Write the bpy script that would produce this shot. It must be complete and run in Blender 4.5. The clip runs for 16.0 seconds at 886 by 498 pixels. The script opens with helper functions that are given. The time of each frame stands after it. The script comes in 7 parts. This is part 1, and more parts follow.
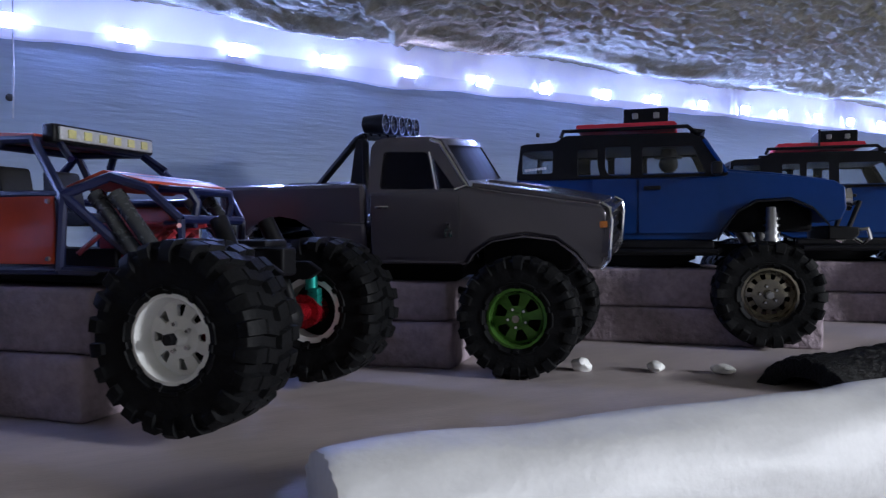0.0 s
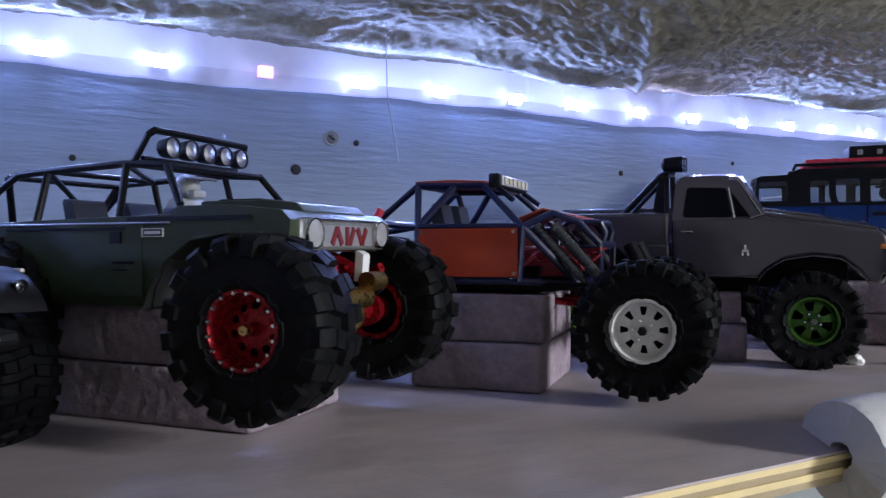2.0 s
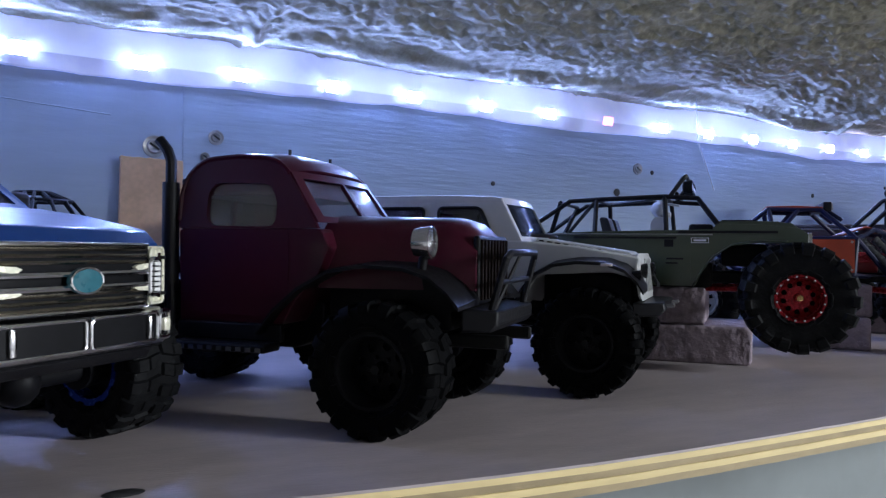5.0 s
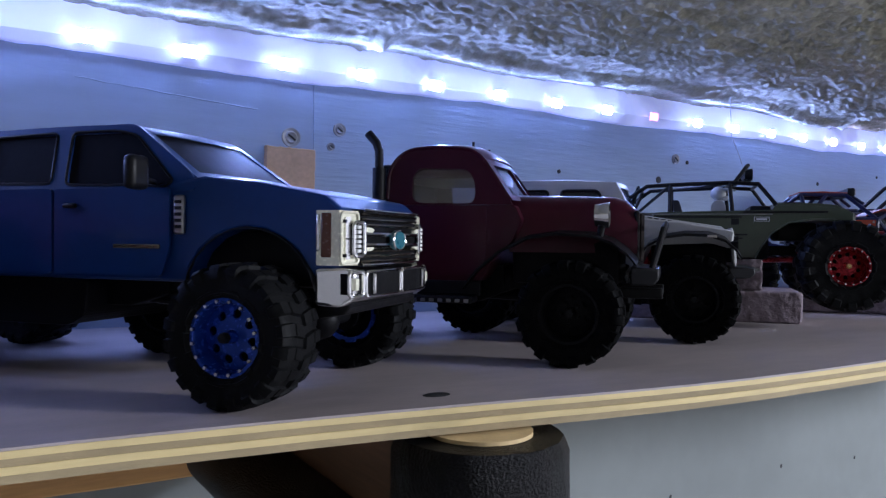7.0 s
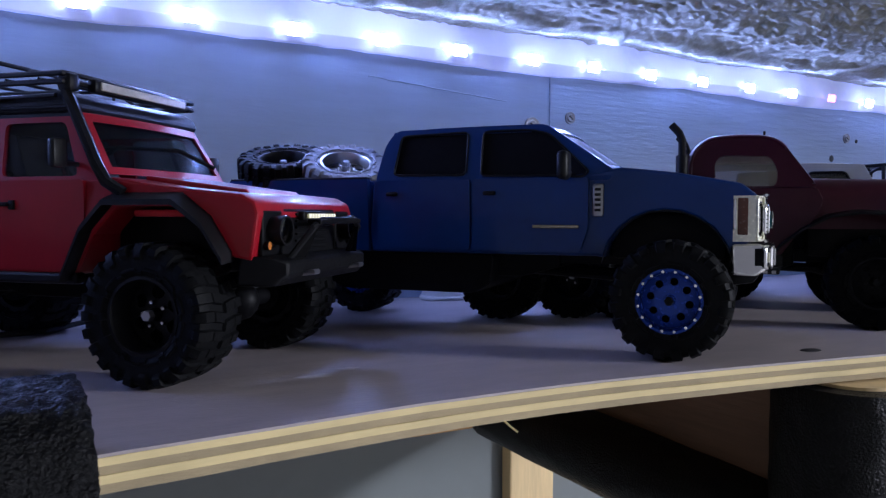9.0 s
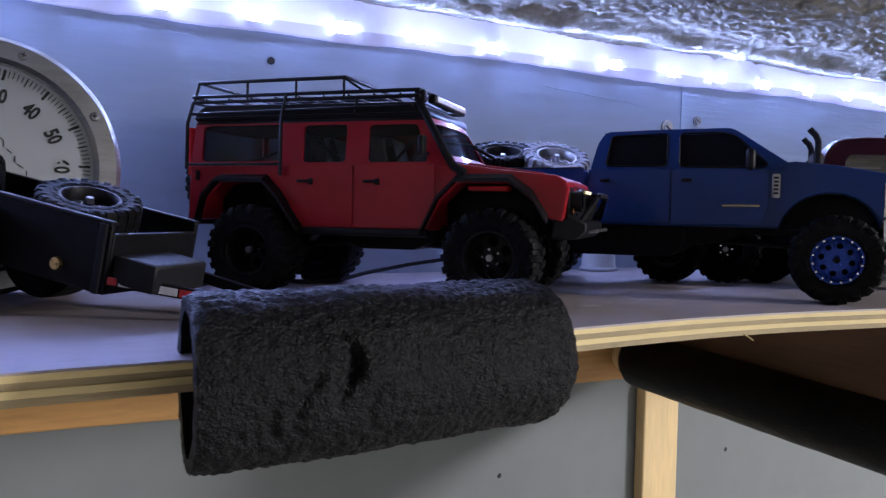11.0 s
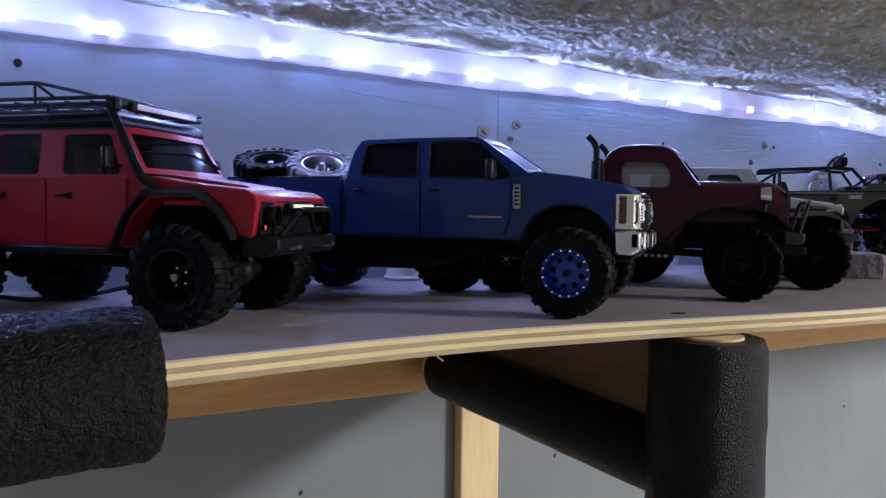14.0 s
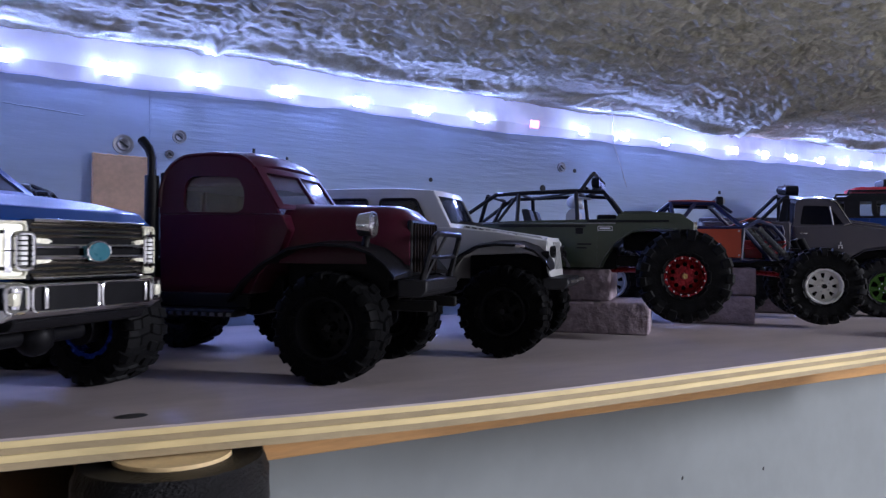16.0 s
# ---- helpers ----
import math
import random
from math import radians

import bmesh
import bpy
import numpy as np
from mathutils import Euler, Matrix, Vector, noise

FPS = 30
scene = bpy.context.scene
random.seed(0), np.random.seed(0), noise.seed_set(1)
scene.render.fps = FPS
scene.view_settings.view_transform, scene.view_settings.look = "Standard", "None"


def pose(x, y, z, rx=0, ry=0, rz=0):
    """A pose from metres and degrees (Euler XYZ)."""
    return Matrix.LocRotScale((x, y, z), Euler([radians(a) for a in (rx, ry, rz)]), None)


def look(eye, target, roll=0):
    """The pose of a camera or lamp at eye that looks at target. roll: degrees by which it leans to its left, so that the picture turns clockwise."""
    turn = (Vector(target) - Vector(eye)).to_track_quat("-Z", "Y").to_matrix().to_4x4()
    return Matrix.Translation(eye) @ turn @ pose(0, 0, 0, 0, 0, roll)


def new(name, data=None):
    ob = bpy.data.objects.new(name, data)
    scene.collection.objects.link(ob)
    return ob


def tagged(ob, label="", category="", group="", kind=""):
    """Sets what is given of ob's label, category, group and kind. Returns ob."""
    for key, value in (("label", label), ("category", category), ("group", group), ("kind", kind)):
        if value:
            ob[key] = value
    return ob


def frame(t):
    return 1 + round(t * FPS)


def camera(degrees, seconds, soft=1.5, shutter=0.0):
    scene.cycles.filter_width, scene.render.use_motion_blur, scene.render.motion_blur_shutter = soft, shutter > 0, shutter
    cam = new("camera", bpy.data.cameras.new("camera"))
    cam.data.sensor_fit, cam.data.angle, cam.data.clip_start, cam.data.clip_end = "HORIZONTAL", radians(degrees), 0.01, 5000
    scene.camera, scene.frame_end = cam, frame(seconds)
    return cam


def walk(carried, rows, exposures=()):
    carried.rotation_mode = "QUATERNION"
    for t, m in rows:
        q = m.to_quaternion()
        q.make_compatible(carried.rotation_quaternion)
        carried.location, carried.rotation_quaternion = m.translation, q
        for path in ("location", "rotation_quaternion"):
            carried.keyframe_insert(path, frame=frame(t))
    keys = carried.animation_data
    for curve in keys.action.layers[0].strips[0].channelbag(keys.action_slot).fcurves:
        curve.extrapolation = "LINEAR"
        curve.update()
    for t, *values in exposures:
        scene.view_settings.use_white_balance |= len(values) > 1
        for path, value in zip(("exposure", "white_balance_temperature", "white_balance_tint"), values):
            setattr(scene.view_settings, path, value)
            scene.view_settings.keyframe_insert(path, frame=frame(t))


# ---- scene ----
cam = camera(61.0, 16.0, soft=1.3, shutter=0.15)
PATH = [
    (0, (-0.013, 0.001, 0.074), (1.063, 1.687, 0.032), -0.2),
    (0.5, (-0.067, 0.005, 0.077), (0.986, 1.705, 0.035), -0.2),
    (1, (-0.133, 0.0, 0.077), (0.874, 1.728, 0.048), -0.3),
    (1.5, (-0.18, -0.005, 0.08), (0.794, 1.742, 0.06), -0.2),
    (2, (-0.212, -0.004, 0.08), (0.751, 1.748, 0.069), -0.2),
    (2.5, (-0.293, 0.004, 0.078), (0.668, 1.758, 0.07), 0.0),
    (3, (-0.352, 0.009, 0.079), (0.613, 1.761, 0.071), 0.1),
    (3.5, (-0.422, 0.012, 0.078), (0.561, 1.754, 0.075), 0.2),
    (4, (-0.466, 0.005, 0.078), (0.518, 1.746, 0.074), 0.4),
    (4.5, (-0.525, -0.014, 0.078), (0.455, 1.729, 0.072), 0.6),
    (4.7, (-0.545, -0.02, 0.078), (0.443, 1.719, 0.079), 0.6),
    (6.8, (-0.695, -0.037, 0.073), (0.393, 1.641, 0.036), 0.6),
    (7, (-0.712, -0.042, 0.067), (0.379, 1.633, 0.04), 0.6),
    (7.5, (-0.749, -0.042, 0.065), (0.324, 1.646, 0.028), 0.1),
    (8, (-0.789, -0.025, 0.062), (0.247, 1.685, 0.02), 0.0),
    (8.5, (-0.859, 0.01, 0.063), (0.173, 1.722, 0.018), -0.0),
    (8.7, (-0.872, 0.005, 0.069), (0.143, 1.726, -0.013), 0.1),
    (10.8, (-1.044, -0.067, 0.053), (-0.111, 1.7, -0.041), 0.9),
    (11, (-1.064, -0.063, 0.054), (-0.141, 1.709, -0.042), 1.0),
    (11.5, (-1.093, -0.042, 0.053), (-0.228, 1.759, -0.044), 1.0),
    (12, (-1.11, -0.05, 0.053), (-0.257, 1.757, -0.048), 1.0),
    (12.5, (-1.099, -0.071, 0.053), (-0.229, 1.726, -0.052), 1.1),
    (13, (-1.031, -0.096, 0.061), (-0.116, 1.679, -0.051), 1.0),
    (13.5, (-0.97, -0.112, 0.063), (0.02, 1.622, -0.045), 0.9),
    (14, (-0.932, -0.112, 0.066), (0.115, 1.589, -0.035), 0.7),
    (14.5, (-0.89, -0.093, 0.068), (0.202, 1.581, -0.009), 0.5),
    (15, (-0.806, -0.11, 0.073), (0.313, 1.546, 0.015), 0.4),
    (15.5, (-0.694, -0.125, 0.067), (0.435, 1.525, 0.025), 0.7),
    (16, (-0.605, -0.092, 0.069), (0.52, 1.562, 0.066), 0.5),
]
walk(cam, [(t, look(eye, target, roll)) for t, eye, target, roll in PATH], exposures=[(0, -0.05, 5500, 14), (1, 0.1, 5450, 17), (3, 0.15, 5650, 12), (4.5, 0.2, 5500, 11), (7.5, 0.15, 5250, 18), (8.5, 0.1, 5200, 19), (11, 0.4, 5850, 18), (13, 0.35, 5900, 18), (16, 0.2, 5450, 22)])

# ---- light ----
world = bpy.data.worlds.new("world")
scene.world = world
world.use_nodes = True
world.node_tree.nodes["Background"].inputs[0].default_value = (0.5, 0.55, 0.7, 1)
world.node_tree.nodes["Background"].inputs[1].default_value = 0.02


# ---- materials ----
def mat(name, color, rough=0.5, metal=0.0, vary=0.12, scale=60.0, bump=0.0, bump_scale=300.0, coat=0.0, second=None, stretch=(1, 1, 1), spec=0.5, deep=0.002, wear=0.12):
    """A surface with colour variation at two scales and fine relief."""
    m = bpy.data.materials.new(name)
    m.use_nodes = True
    t = m.node_tree
    b = t.nodes["Principled BSDF"]
    b.inputs["Metallic"].default_value = metal
    b.inputs["Specular IOR Level"].default_value = spec
    b.inputs["Coat Weight"].default_value = coat
    b.inputs["Coat Roughness"].default_value = 0.09
    co = t.nodes.new("ShaderNodeTexCoord")
    mp = t.nodes.new("ShaderNodeMapping")
    mp.inputs["Scale"].default_value = stretch
    t.links.new(co.outputs["Object"], mp.inputs["Vector"])
    n1 = t.nodes.new("ShaderNodeTexNoise")
    n1.inputs["Scale"].default_value = scale
    n1.inputs["Detail"].default_value = 4
    n2 = t.nodes.new("ShaderNodeTexNoise")
    n2.inputs["Scale"].default_value = scale * 7
    n2.inputs["Detail"].default_value = 3
    for n in (n1, n2):
        t.links.new(mp.outputs[0], n.inputs["Vector"])
    mixn = t.nodes.new("ShaderNodeMath")
    mixn.operation = "MULTIPLY_ADD"
    mixn.inputs[1].default_value = 0.4
    t.links.new(n2.outputs[0], mixn.inputs[0])
    half = t.nodes.new("ShaderNodeMath")
    half.operation = "MULTIPLY"
    half.inputs[1].default_value = 0.6
    t.links.new(n1.outputs[0], half.inputs[0])
    t.links.new(half.outputs[0], mixn.inputs[2])
    ramp = t.nodes.new("ShaderNodeValToRGB")
    c2 = second or tuple(c * (1 - 2.2 * vary) for c in color)
    ramp.color_ramp.elements[0].position, ramp.color_ramp.elements[1].position = 0.36, 0.62
    ramp.color_ramp.elements[0].color = (*[max(c, 0) for c in c2], 1)
    ramp.color_ramp.elements[1].color = (*color, 1)
    t.links.new(mixn.outputs[0], ramp.inputs[0])
    t.links.new(ramp.outputs[0], b.inputs["Base Color"])
    rr = t.nodes.new("ShaderNodeMapRange")
    rr.inputs["To Min"].default_value = max(0.03, rough - wear)
    rr.inputs["To Max"].default_value = min(1, rough + wear)
    t.links.new(n2.outputs[0], rr.inputs["Value"])
    t.links.new(rr.outputs[0], b.inputs["Roughness"])
    if bump:
        nb = t.nodes.new("ShaderNodeTexNoise")
        nb.inputs["Scale"].default_value = bump_scale
        nb.inputs["Detail"].default_value = 5
        t.links.new(mp.outputs[0], nb.inputs["Vector"])
        bp = t.nodes.new("ShaderNodeBump")
        bp.inputs["Strength"].default_value = bump
        bp.inputs["Distance"].default_value = deep
        t.links.new(nb.outputs[0], bp.inputs["Height"])
        t.links.new(bp.outputs[0], b.inputs["Normal"])
    return m


def glow(name, color, strength):
    m = bpy.data.materials.new(name)
    m.use_nodes = True
    b = m.node_tree.nodes["Principled BSDF"]
    b.inputs["Base Color"].default_value = (0.8, 0.8, 0.85, 1)
    b.inputs["Emission Color"].default_value = (*color, 1)
    b.inputs["Emission Strength"].default_value = strength
    return m


def clear(name, tint, gloss=0.12):
    """A thin pane: mostly seen through, a little gloss."""
    m = bpy.data.materials.new(name)
    m.use_nodes = True
    t = m.node_tree
    out = t.nodes["Material Output"]
    tr = t.nodes.new("ShaderNodeBsdfTransparent")
    tr.inputs[0].default_value = (*tint, 1)
    gl = t.nodes.new("ShaderNodeBsdfGlossy")
    gl.inputs["Roughness"].default_value = 0.08
    mx = t.nodes.new("ShaderNodeMixShader")
    mx.inputs[0].default_value = gloss
    t.links.new(tr.outputs[0], mx.inputs[1])
    t.links.new(gl.outputs[0], mx.inputs[2])
    t.links.new(mx.outputs[0], out.inputs[0])
    return m


M_WALL = mat("painted_board", (0.40, 0.49, 0.63), 0.6, vary=0.06, scale=9, bump=0.34, bump_scale=90, stretch=(0.35, 1, 3.2))
M_WALL_L = mat("painted_board_smooth", (0.41, 0.495, 0.64), 0.6, vary=0.05, scale=7, bump=0.18, bump_scale=60, stretch=(0.35, 1, 2.0))
M_WALL_LOW = mat("grey_plaster", (0.195, 0.215, 0.215), 0.8, vary=0.06, scale=5, bump=0.15, bump_scale=60)
# darker second tone stands in for shade in the ceiling's crevices
M_CEIL = mat("rough_render", (0.50, 0.49, 0.39), 0.85, second=(0.30, 0.29, 0.21), scale=40, bump=0.5, bump_scale=420, deep=0.002, spec=0.15)
# tone of the unseen room shell, set for how much light it bounces
M_ROOM = mat("unseen_room", (0.48, 0.47, 0.46), 0.9)
M_SHELF = mat("shelf_top", (0.43, 0.375, 0.375), 0.5, vary=0.12, scale=12, bump=0.12, bump_scale=420, stretch=(0.5, 1.4, 1))
M_PLY_L = mat("pale_ply", (0.74, 0.60, 0.29), 0.7, vary=0.1, scale=30, bump=0.25, bump_scale=500, stretch=(0.2, 1, 1))
M_PLY_D = mat("tan_ply", (0.40, 0.32, 0.18), 0.8, vary=0.12, scale=30, bump=0.35, bump_scale=600, stretch=(0.3, 1, 1))
M_BATTEN = mat("batten_pine", (0.62, 0.34, 0.11), 0.6, vary=0.12, scale=25, bump=0.15, stretch=(0.2, 2, 2))
# darker than the ledger's pine: the shade under the shelf is put into it
M_JOIST = mat("joist_shaded_brown", (0.20, 0.115, 0.07), 0.7, vary=0.15, scale=25, bump=0.15, stretch=(2, 0.2, 2))
M_STUD = mat("stud_pine", (0.80, 0.60, 0.30), 0.6, vary=0.08, scale=25, bump=0.15, stretch=(2, 2, 0.2))
# paler specks in the colour stand in for glints on the foam grain
M_FOAM = mat("black_foam", (0.0040, 0.0040, 0.005), 0.42, second=(0.0010, 0.0010, 0.0014), scale=430, bump=0.9, bump_scale=850, spec=0.20, deep=0.0018)
M_FOAM_W = mat("white_foam", (0.52, 0.52, 0.53), 0.55, vary=0.04, scale=80, bump=0.1, bump_scale=500)
M_BLOCK = mat("block", (0.34, 0.275, 0.315), 0.85, vary=0.2, scale=30, bump=1.0, bump_scale=130, deep=0.003)
M_RUBBER = mat("rubber", (0.0055, 0.0057, 0.0065), 0.6, spec=0.11, vary=0.25, scale=90, bump=0.15, bump_scale=600)
# darker copy of the rubber: shade on two trucks' tyres put into the colour
M_RUBBER_SHADED = mat("shaded_rubber", (0.0030, 0.0031, 0.0035), 0.6, spec=0.05, vary=0.25, scale=90, bump=0.15, bump_scale=600)
M_BLACK = mat("black_plastic", (0.007, 0.007, 0.009), 0.45, spec=0.22, vary=0.2, scale=70)
M_CHASSIS = mat("chassis_black", (0.0065, 0.0065, 0.008), 0.5, spec=0.12, vary=0.2, scale=70)
M_CHROME = mat("chrome", (0.82, 0.82, 0.84), 0.15, metal=1.0, vary=0.04)
M_STEEL = mat("steel", (0.45, 0.45, 0.46), 0.35, metal=1.0, vary=0.08)
M_ALU = mat("brushed_aluminium", (0.55, 0.56, 0.58), 0.33, metal=1.0, vary=0.1, scale=40, stretch=(1, 1, 6))
# pale grey rubber: the strip's light on one spare tyre, put into its colour
M_RUBBER_LIT = mat("lit_rubber", (0.22, 0.22, 0.24), 0.55, vary=0.2, scale=90)
M_CREAM = mat("lamp_reflector", (0.86, 0.84, 0.66), 0.25, metal=0.15, vary=0.12, scale=80)
M_BRASS = mat("brass", (0.7, 0.5, 0.2), 0.3, metal=1.0)
M_RED_ALU = mat("red_anodised", (0.30, 0.008, 0.015), 0.28, metal=0.55)
M_BLUE_ALU = mat("blue_anodised", (0.02, 0.06, 0.38), 0.25, metal=0.5)
M_GREEN_ALU = mat("green_anodised", (0.075, 0.18, 0.03), 0.22, metal=0.6)
M_TEAL = mat("teal_anodised", (0.03, 0.3, 0.25), 0.3, metal=0.7)
M_BRONZE = mat("smoked_chrome", (0.33, 0.30, 0.24), 0.2, metal=1.0)
M_WHITE = mat("white_plastic", (0.80, 0.80, 0.78), 0.4, vary=0.03)
M_TINT = mat("tinted_window", (0.010, 0.010, 0.013), 0.5, vary=0.1, spec=0.02, wear=0.02)
M_GLASS = clear("window_glass", (0.82, 0.84, 0.86), 0.06)
M_GLASS_SHINE = clear("shiny_window_glass", (0.9, 0.9, 0.92), 0.2)
M_GLASS_DARK = clear("smoked_glass", (0.40, 0.41, 0.44), 0.09)
M_GLASS_SMOKE = clear("smoke_tint_glass", (0.46, 0.47, 0.50), 0.04)
M_LENS = clear("lamp_lens", (0.9, 0.9, 0.9), 0.25)
P_BLUE = mat("dark_blue_paint", (0.008, 0.036, 0.165), 0.36, vary=0.06, scale=30, spec=0.18, coat=0.25, wear=0.03)
P_BLUE2 = mat("bright_blue_paint", (0.006, 0.036, 0.165), 0.36, vary=0.06, scale=30, spec=0.2, coat=0.25, wear=0.03)
P_RED = mat("red_paint", (0.32, 0.007, 0.016), 0.34, vary=0.06, scale=30, spec=0.25, coat=0.25, wear=0.03)
P_MAROON = mat("maroon_paint", (0.046, 0.005, 0.015), 0.4, vary=0.08, scale=30, spec=0.16, coat=0.15, wear=0.03)
P_WHITE = mat("white_paint", (0.47, 0.48, 0.48), 0.4, vary=0.03, scale=30, coat=0.3, wear=0.03)
P_GREEN = mat("olive_paint", (0.045, 0.062, 0.032), 0.30, vary=0.08, scale=30, spec=0.35, coat=0.5, wear=0.03)
P_GREY = mat("grey_paint", (0.080, 0.073, 0.085), 0.24, metal=0.5, vary=0.015, scale=30, spec=0.5, coat=0.6, wear=0.03)
P_ORANGE = mat("orange_paint", (0.38, 0.046, 0.010), 0.42, vary=0.08, scale=30, coat=0.2, wear=0.03)
P_NAVY = mat("navy_tube", (0.006, 0.010, 0.052), 0.35, vary=0.1, coat=0.3, wear=0.03)
P_ROOFRED = mat("red_board", (0.65, 0.03, 0.05), 0.5, vary=0.08, wear=0.03)
M_SEAT = mat("seat_black", (0.009, 0.009, 0.010), 0.7)
M_AMBER = mat("amber_lens", (0.6, 0.2, 0.03), 0.25)
M_TAIL = mat("red_lens", (0.6, 0.02, 0.02), 0.2)
M_DIAL = mat("dial_face", (0.72, 0.74, 0.76), 0.4, vary=0.03)
M_INK = mat("ink", (0.02, 0.02, 0.022), 0.6)
M_STRIPE_W = mat("reflective_white", (0.75, 0.75, 0.75), 0.3)
M_STRIPE_R = mat("reflective_red", (0.5, 0.02, 0.02), 0.3)
M_DIM_LENS = mat("dull_lamp_lens", (0.36, 0.36, 0.37), 0.35, vary=0.15, scale=200)
M_MARK = mat("mark_red", (0.16, 0.008, 0.012), 0.45)
M_CARD = mat("raw_plywood_scrap", (0.70, 0.47, 0.29), 0.8, vary=0.1, scale=40)
M_LED_BAR = glow("led_bar_lens", (1.0, 0.85, 0.3), 0.5)
M_LED_CHIP = glow("led_chip", (0.37, 0.46, 0.95), 560.0)
M_LED_RED = glow("led_chip_pink", (1.0, 0.26, 0.55), 3.0)
M_LED_DIM = glow("led_chip_dim", (0.75, 0.65, 1.0), 150.0)
M_LED_LOW = glow("led_chip_low", (0.37, 0.46, 0.95), 440.0)
M_LED_HIGH = glow("led_chip_high", (0.37, 0.46, 0.95), 760.0)
M_LED_SIDE = glow("led_chip_side", (0.37, 0.46, 0.95), 115.0)
# patchy glow added to the sleeve in place of scattered chip light and bloom
M_TAPE = glow("glowing_sleeve", (0.47, 0.52, 1.0), 0.9)
nt = M_TAPE.node_tree
tex = nt.nodes.new("ShaderNodeTexNoise")
tex.inputs["Scale"].default_value, tex.inputs["Detail"].default_value = 15.0, 5.0
tco = nt.nodes.new("ShaderNodeTexCoord")
fit_range = nt.nodes.new("ShaderNodeMapRange")
for key, val in (("From Min", 0.36), ("From Max", 0.66), ("To Min", 0.18), ("To Max", 0.85)):
    fit_range.inputs[key].default_value = val
nt.links.new(tco.outputs["Object"], tex.inputs["Vector"])
nt.links.new(tex.outputs[0], fit_range.inputs["Value"])
nt.links.new(fit_range.outputs[0], nt.nodes["Principled BSDF"].inputs["Emission Strength"])


# ---- mesh helpers ----
def part(name, bm, material, parent=None, label="", smooth=35):
    """Links a bmesh as one mesh object under a thing or part."""
    bmesh.ops.recalc_face_normals(bm, faces=bm.faces)
    me = bpy.data.meshes.new(name)
    bm.to_mesh(me)
    bm.free()
    if smooth:
        me.polygons.foreach_set("use_smooth", [True] * len(me.polygons))
        me.set_sharp_from_angle(angle=radians(smooth))
        # broad flat faces keep their own normal beside rounded edges
        size = sorted(p.area for p in me.polygons)
        mid = size[len(size) // 2]
        for p in me.polygons:
            k = len(p.vertices)
            if (k > 4 and p.area > 20 * mid) or (k == 4 and len(size) < 400 and p.area > 30 * mid):
                p.use_smooth = False
    for m in (material if isinstance(material, (list, tuple)) else [material]):
        me.materials.append(m)
    ob = new(name, me)
    if parent:
        ob.parent = parent
    if label:
        ob["label"] = label
    return ob


def empty(name, m=None, parent=None):
    ob = new(name)
    ob.empty_display_size = 0.02
    if m:
        ob.matrix_basis = m
    if parent:
        ob.parent = parent
    return ob


def BM():
    return bmesh.new()


def quadmesh(bm, verts, faces):
    vs = [bm.verts.new(v) for v in verts]
    for f in faces:
        try:
            bm.faces.new([vs[i] for i in f])
        except ValueError:
            pass
    return vs


def box(bm, c, s, bevel=0.0, seg=2, m=None):
    """A box about c with full sizes s, its edges rounded."""
    b2 = bmesh.new()
    bmesh.ops.create_cube(b2, size=1)
    for v in b2.verts:
        v.co = Vector((v.co.x * s[0], v.co.y * s[1], v.co.z * s[2]))
    if bevel:
        bmesh.ops.bevel(b2, geom=list(b2.edges), offset=bevel, segments=seg, profile=0.5, affect="EDGES")
    t = Matrix.Translation(c) @ (m or Matrix())
    join(bm, b2, t)


def join(bm, b2, t=None):
    if t is not None:
        b2.transform(t)
    vs = {v: bm.verts.new(v.co) for v in b2.verts}
    for f in b2.faces:
        try:
            nf = bm.faces.new([vs[v] for v in f.verts])
            nf.material_index = f.material_index
        except ValueError:
            pass
    b2.free()


def cyl(bm, p0, p1, r0, r1=None, seg=14):
    """A capped round bar from p0 to p1."""
    r1 = r0 if r1 is None else r1
    p0, p1 = Vector(p0), Vector(p1)
    q = (p1 - p0).to_track_quat("Z", "Y")
    rings = []
    for p, r in ((p0, r0), (p1, r1)):
        rings.append([bm.verts.new(p + q @ Vector((r * math.cos(a), r * math.sin(a), 0))) for a in [2 * math.pi * i / seg for i in range(seg)]])
    for i in range(seg):
        j = (i + 1) % seg
        bm.faces.new((rings[0][i], rings[0][j], rings[1][j], rings[1][i]))
    bm.faces.new(rings[0][::-1])
    bm.faces.new(rings[1])


def pipe(bm, pts, r, seg=8):
    """A round tube along a polyline, its corners mitred."""
    pts = [Vector(p) for p in pts]
    rings = []
    for i, p in enumerate(pts):
        a = (p - pts[i - 1]).normalized() if i else (pts[1] - p).normalized()
        b = (pts[i + 1] - p).normalized() if i < len(pts) - 1 else a
        d = (a + b).normalized()
        q = d.to_track_quat("Z", "Y")
        k = 1 / max(0.5, d.dot(a))
        rings.append([bm.verts.new(p + q @ Vector((r * k ** 0.5 * math.cos(t), r * k ** 0.5 * math.sin(t), 0))) for t in [2 * math.pi * j / seg for j in range(seg)]])
    for ra, rb in zip(rings, rings[1:]):
        off = min(range(seg), key=lambda s: sum((ra[j].co - rb[(j + s) % seg].co).length for j in range(seg)))
        for j in range(seg):
            bm.faces.new((ra[j], ra[(j + 1) % seg], rb[(j + 1 + off) % seg], rb[(j + off) % seg]))
    bm.faces.new(rings[0][::-1])
    bm.faces.new(rings[-1])


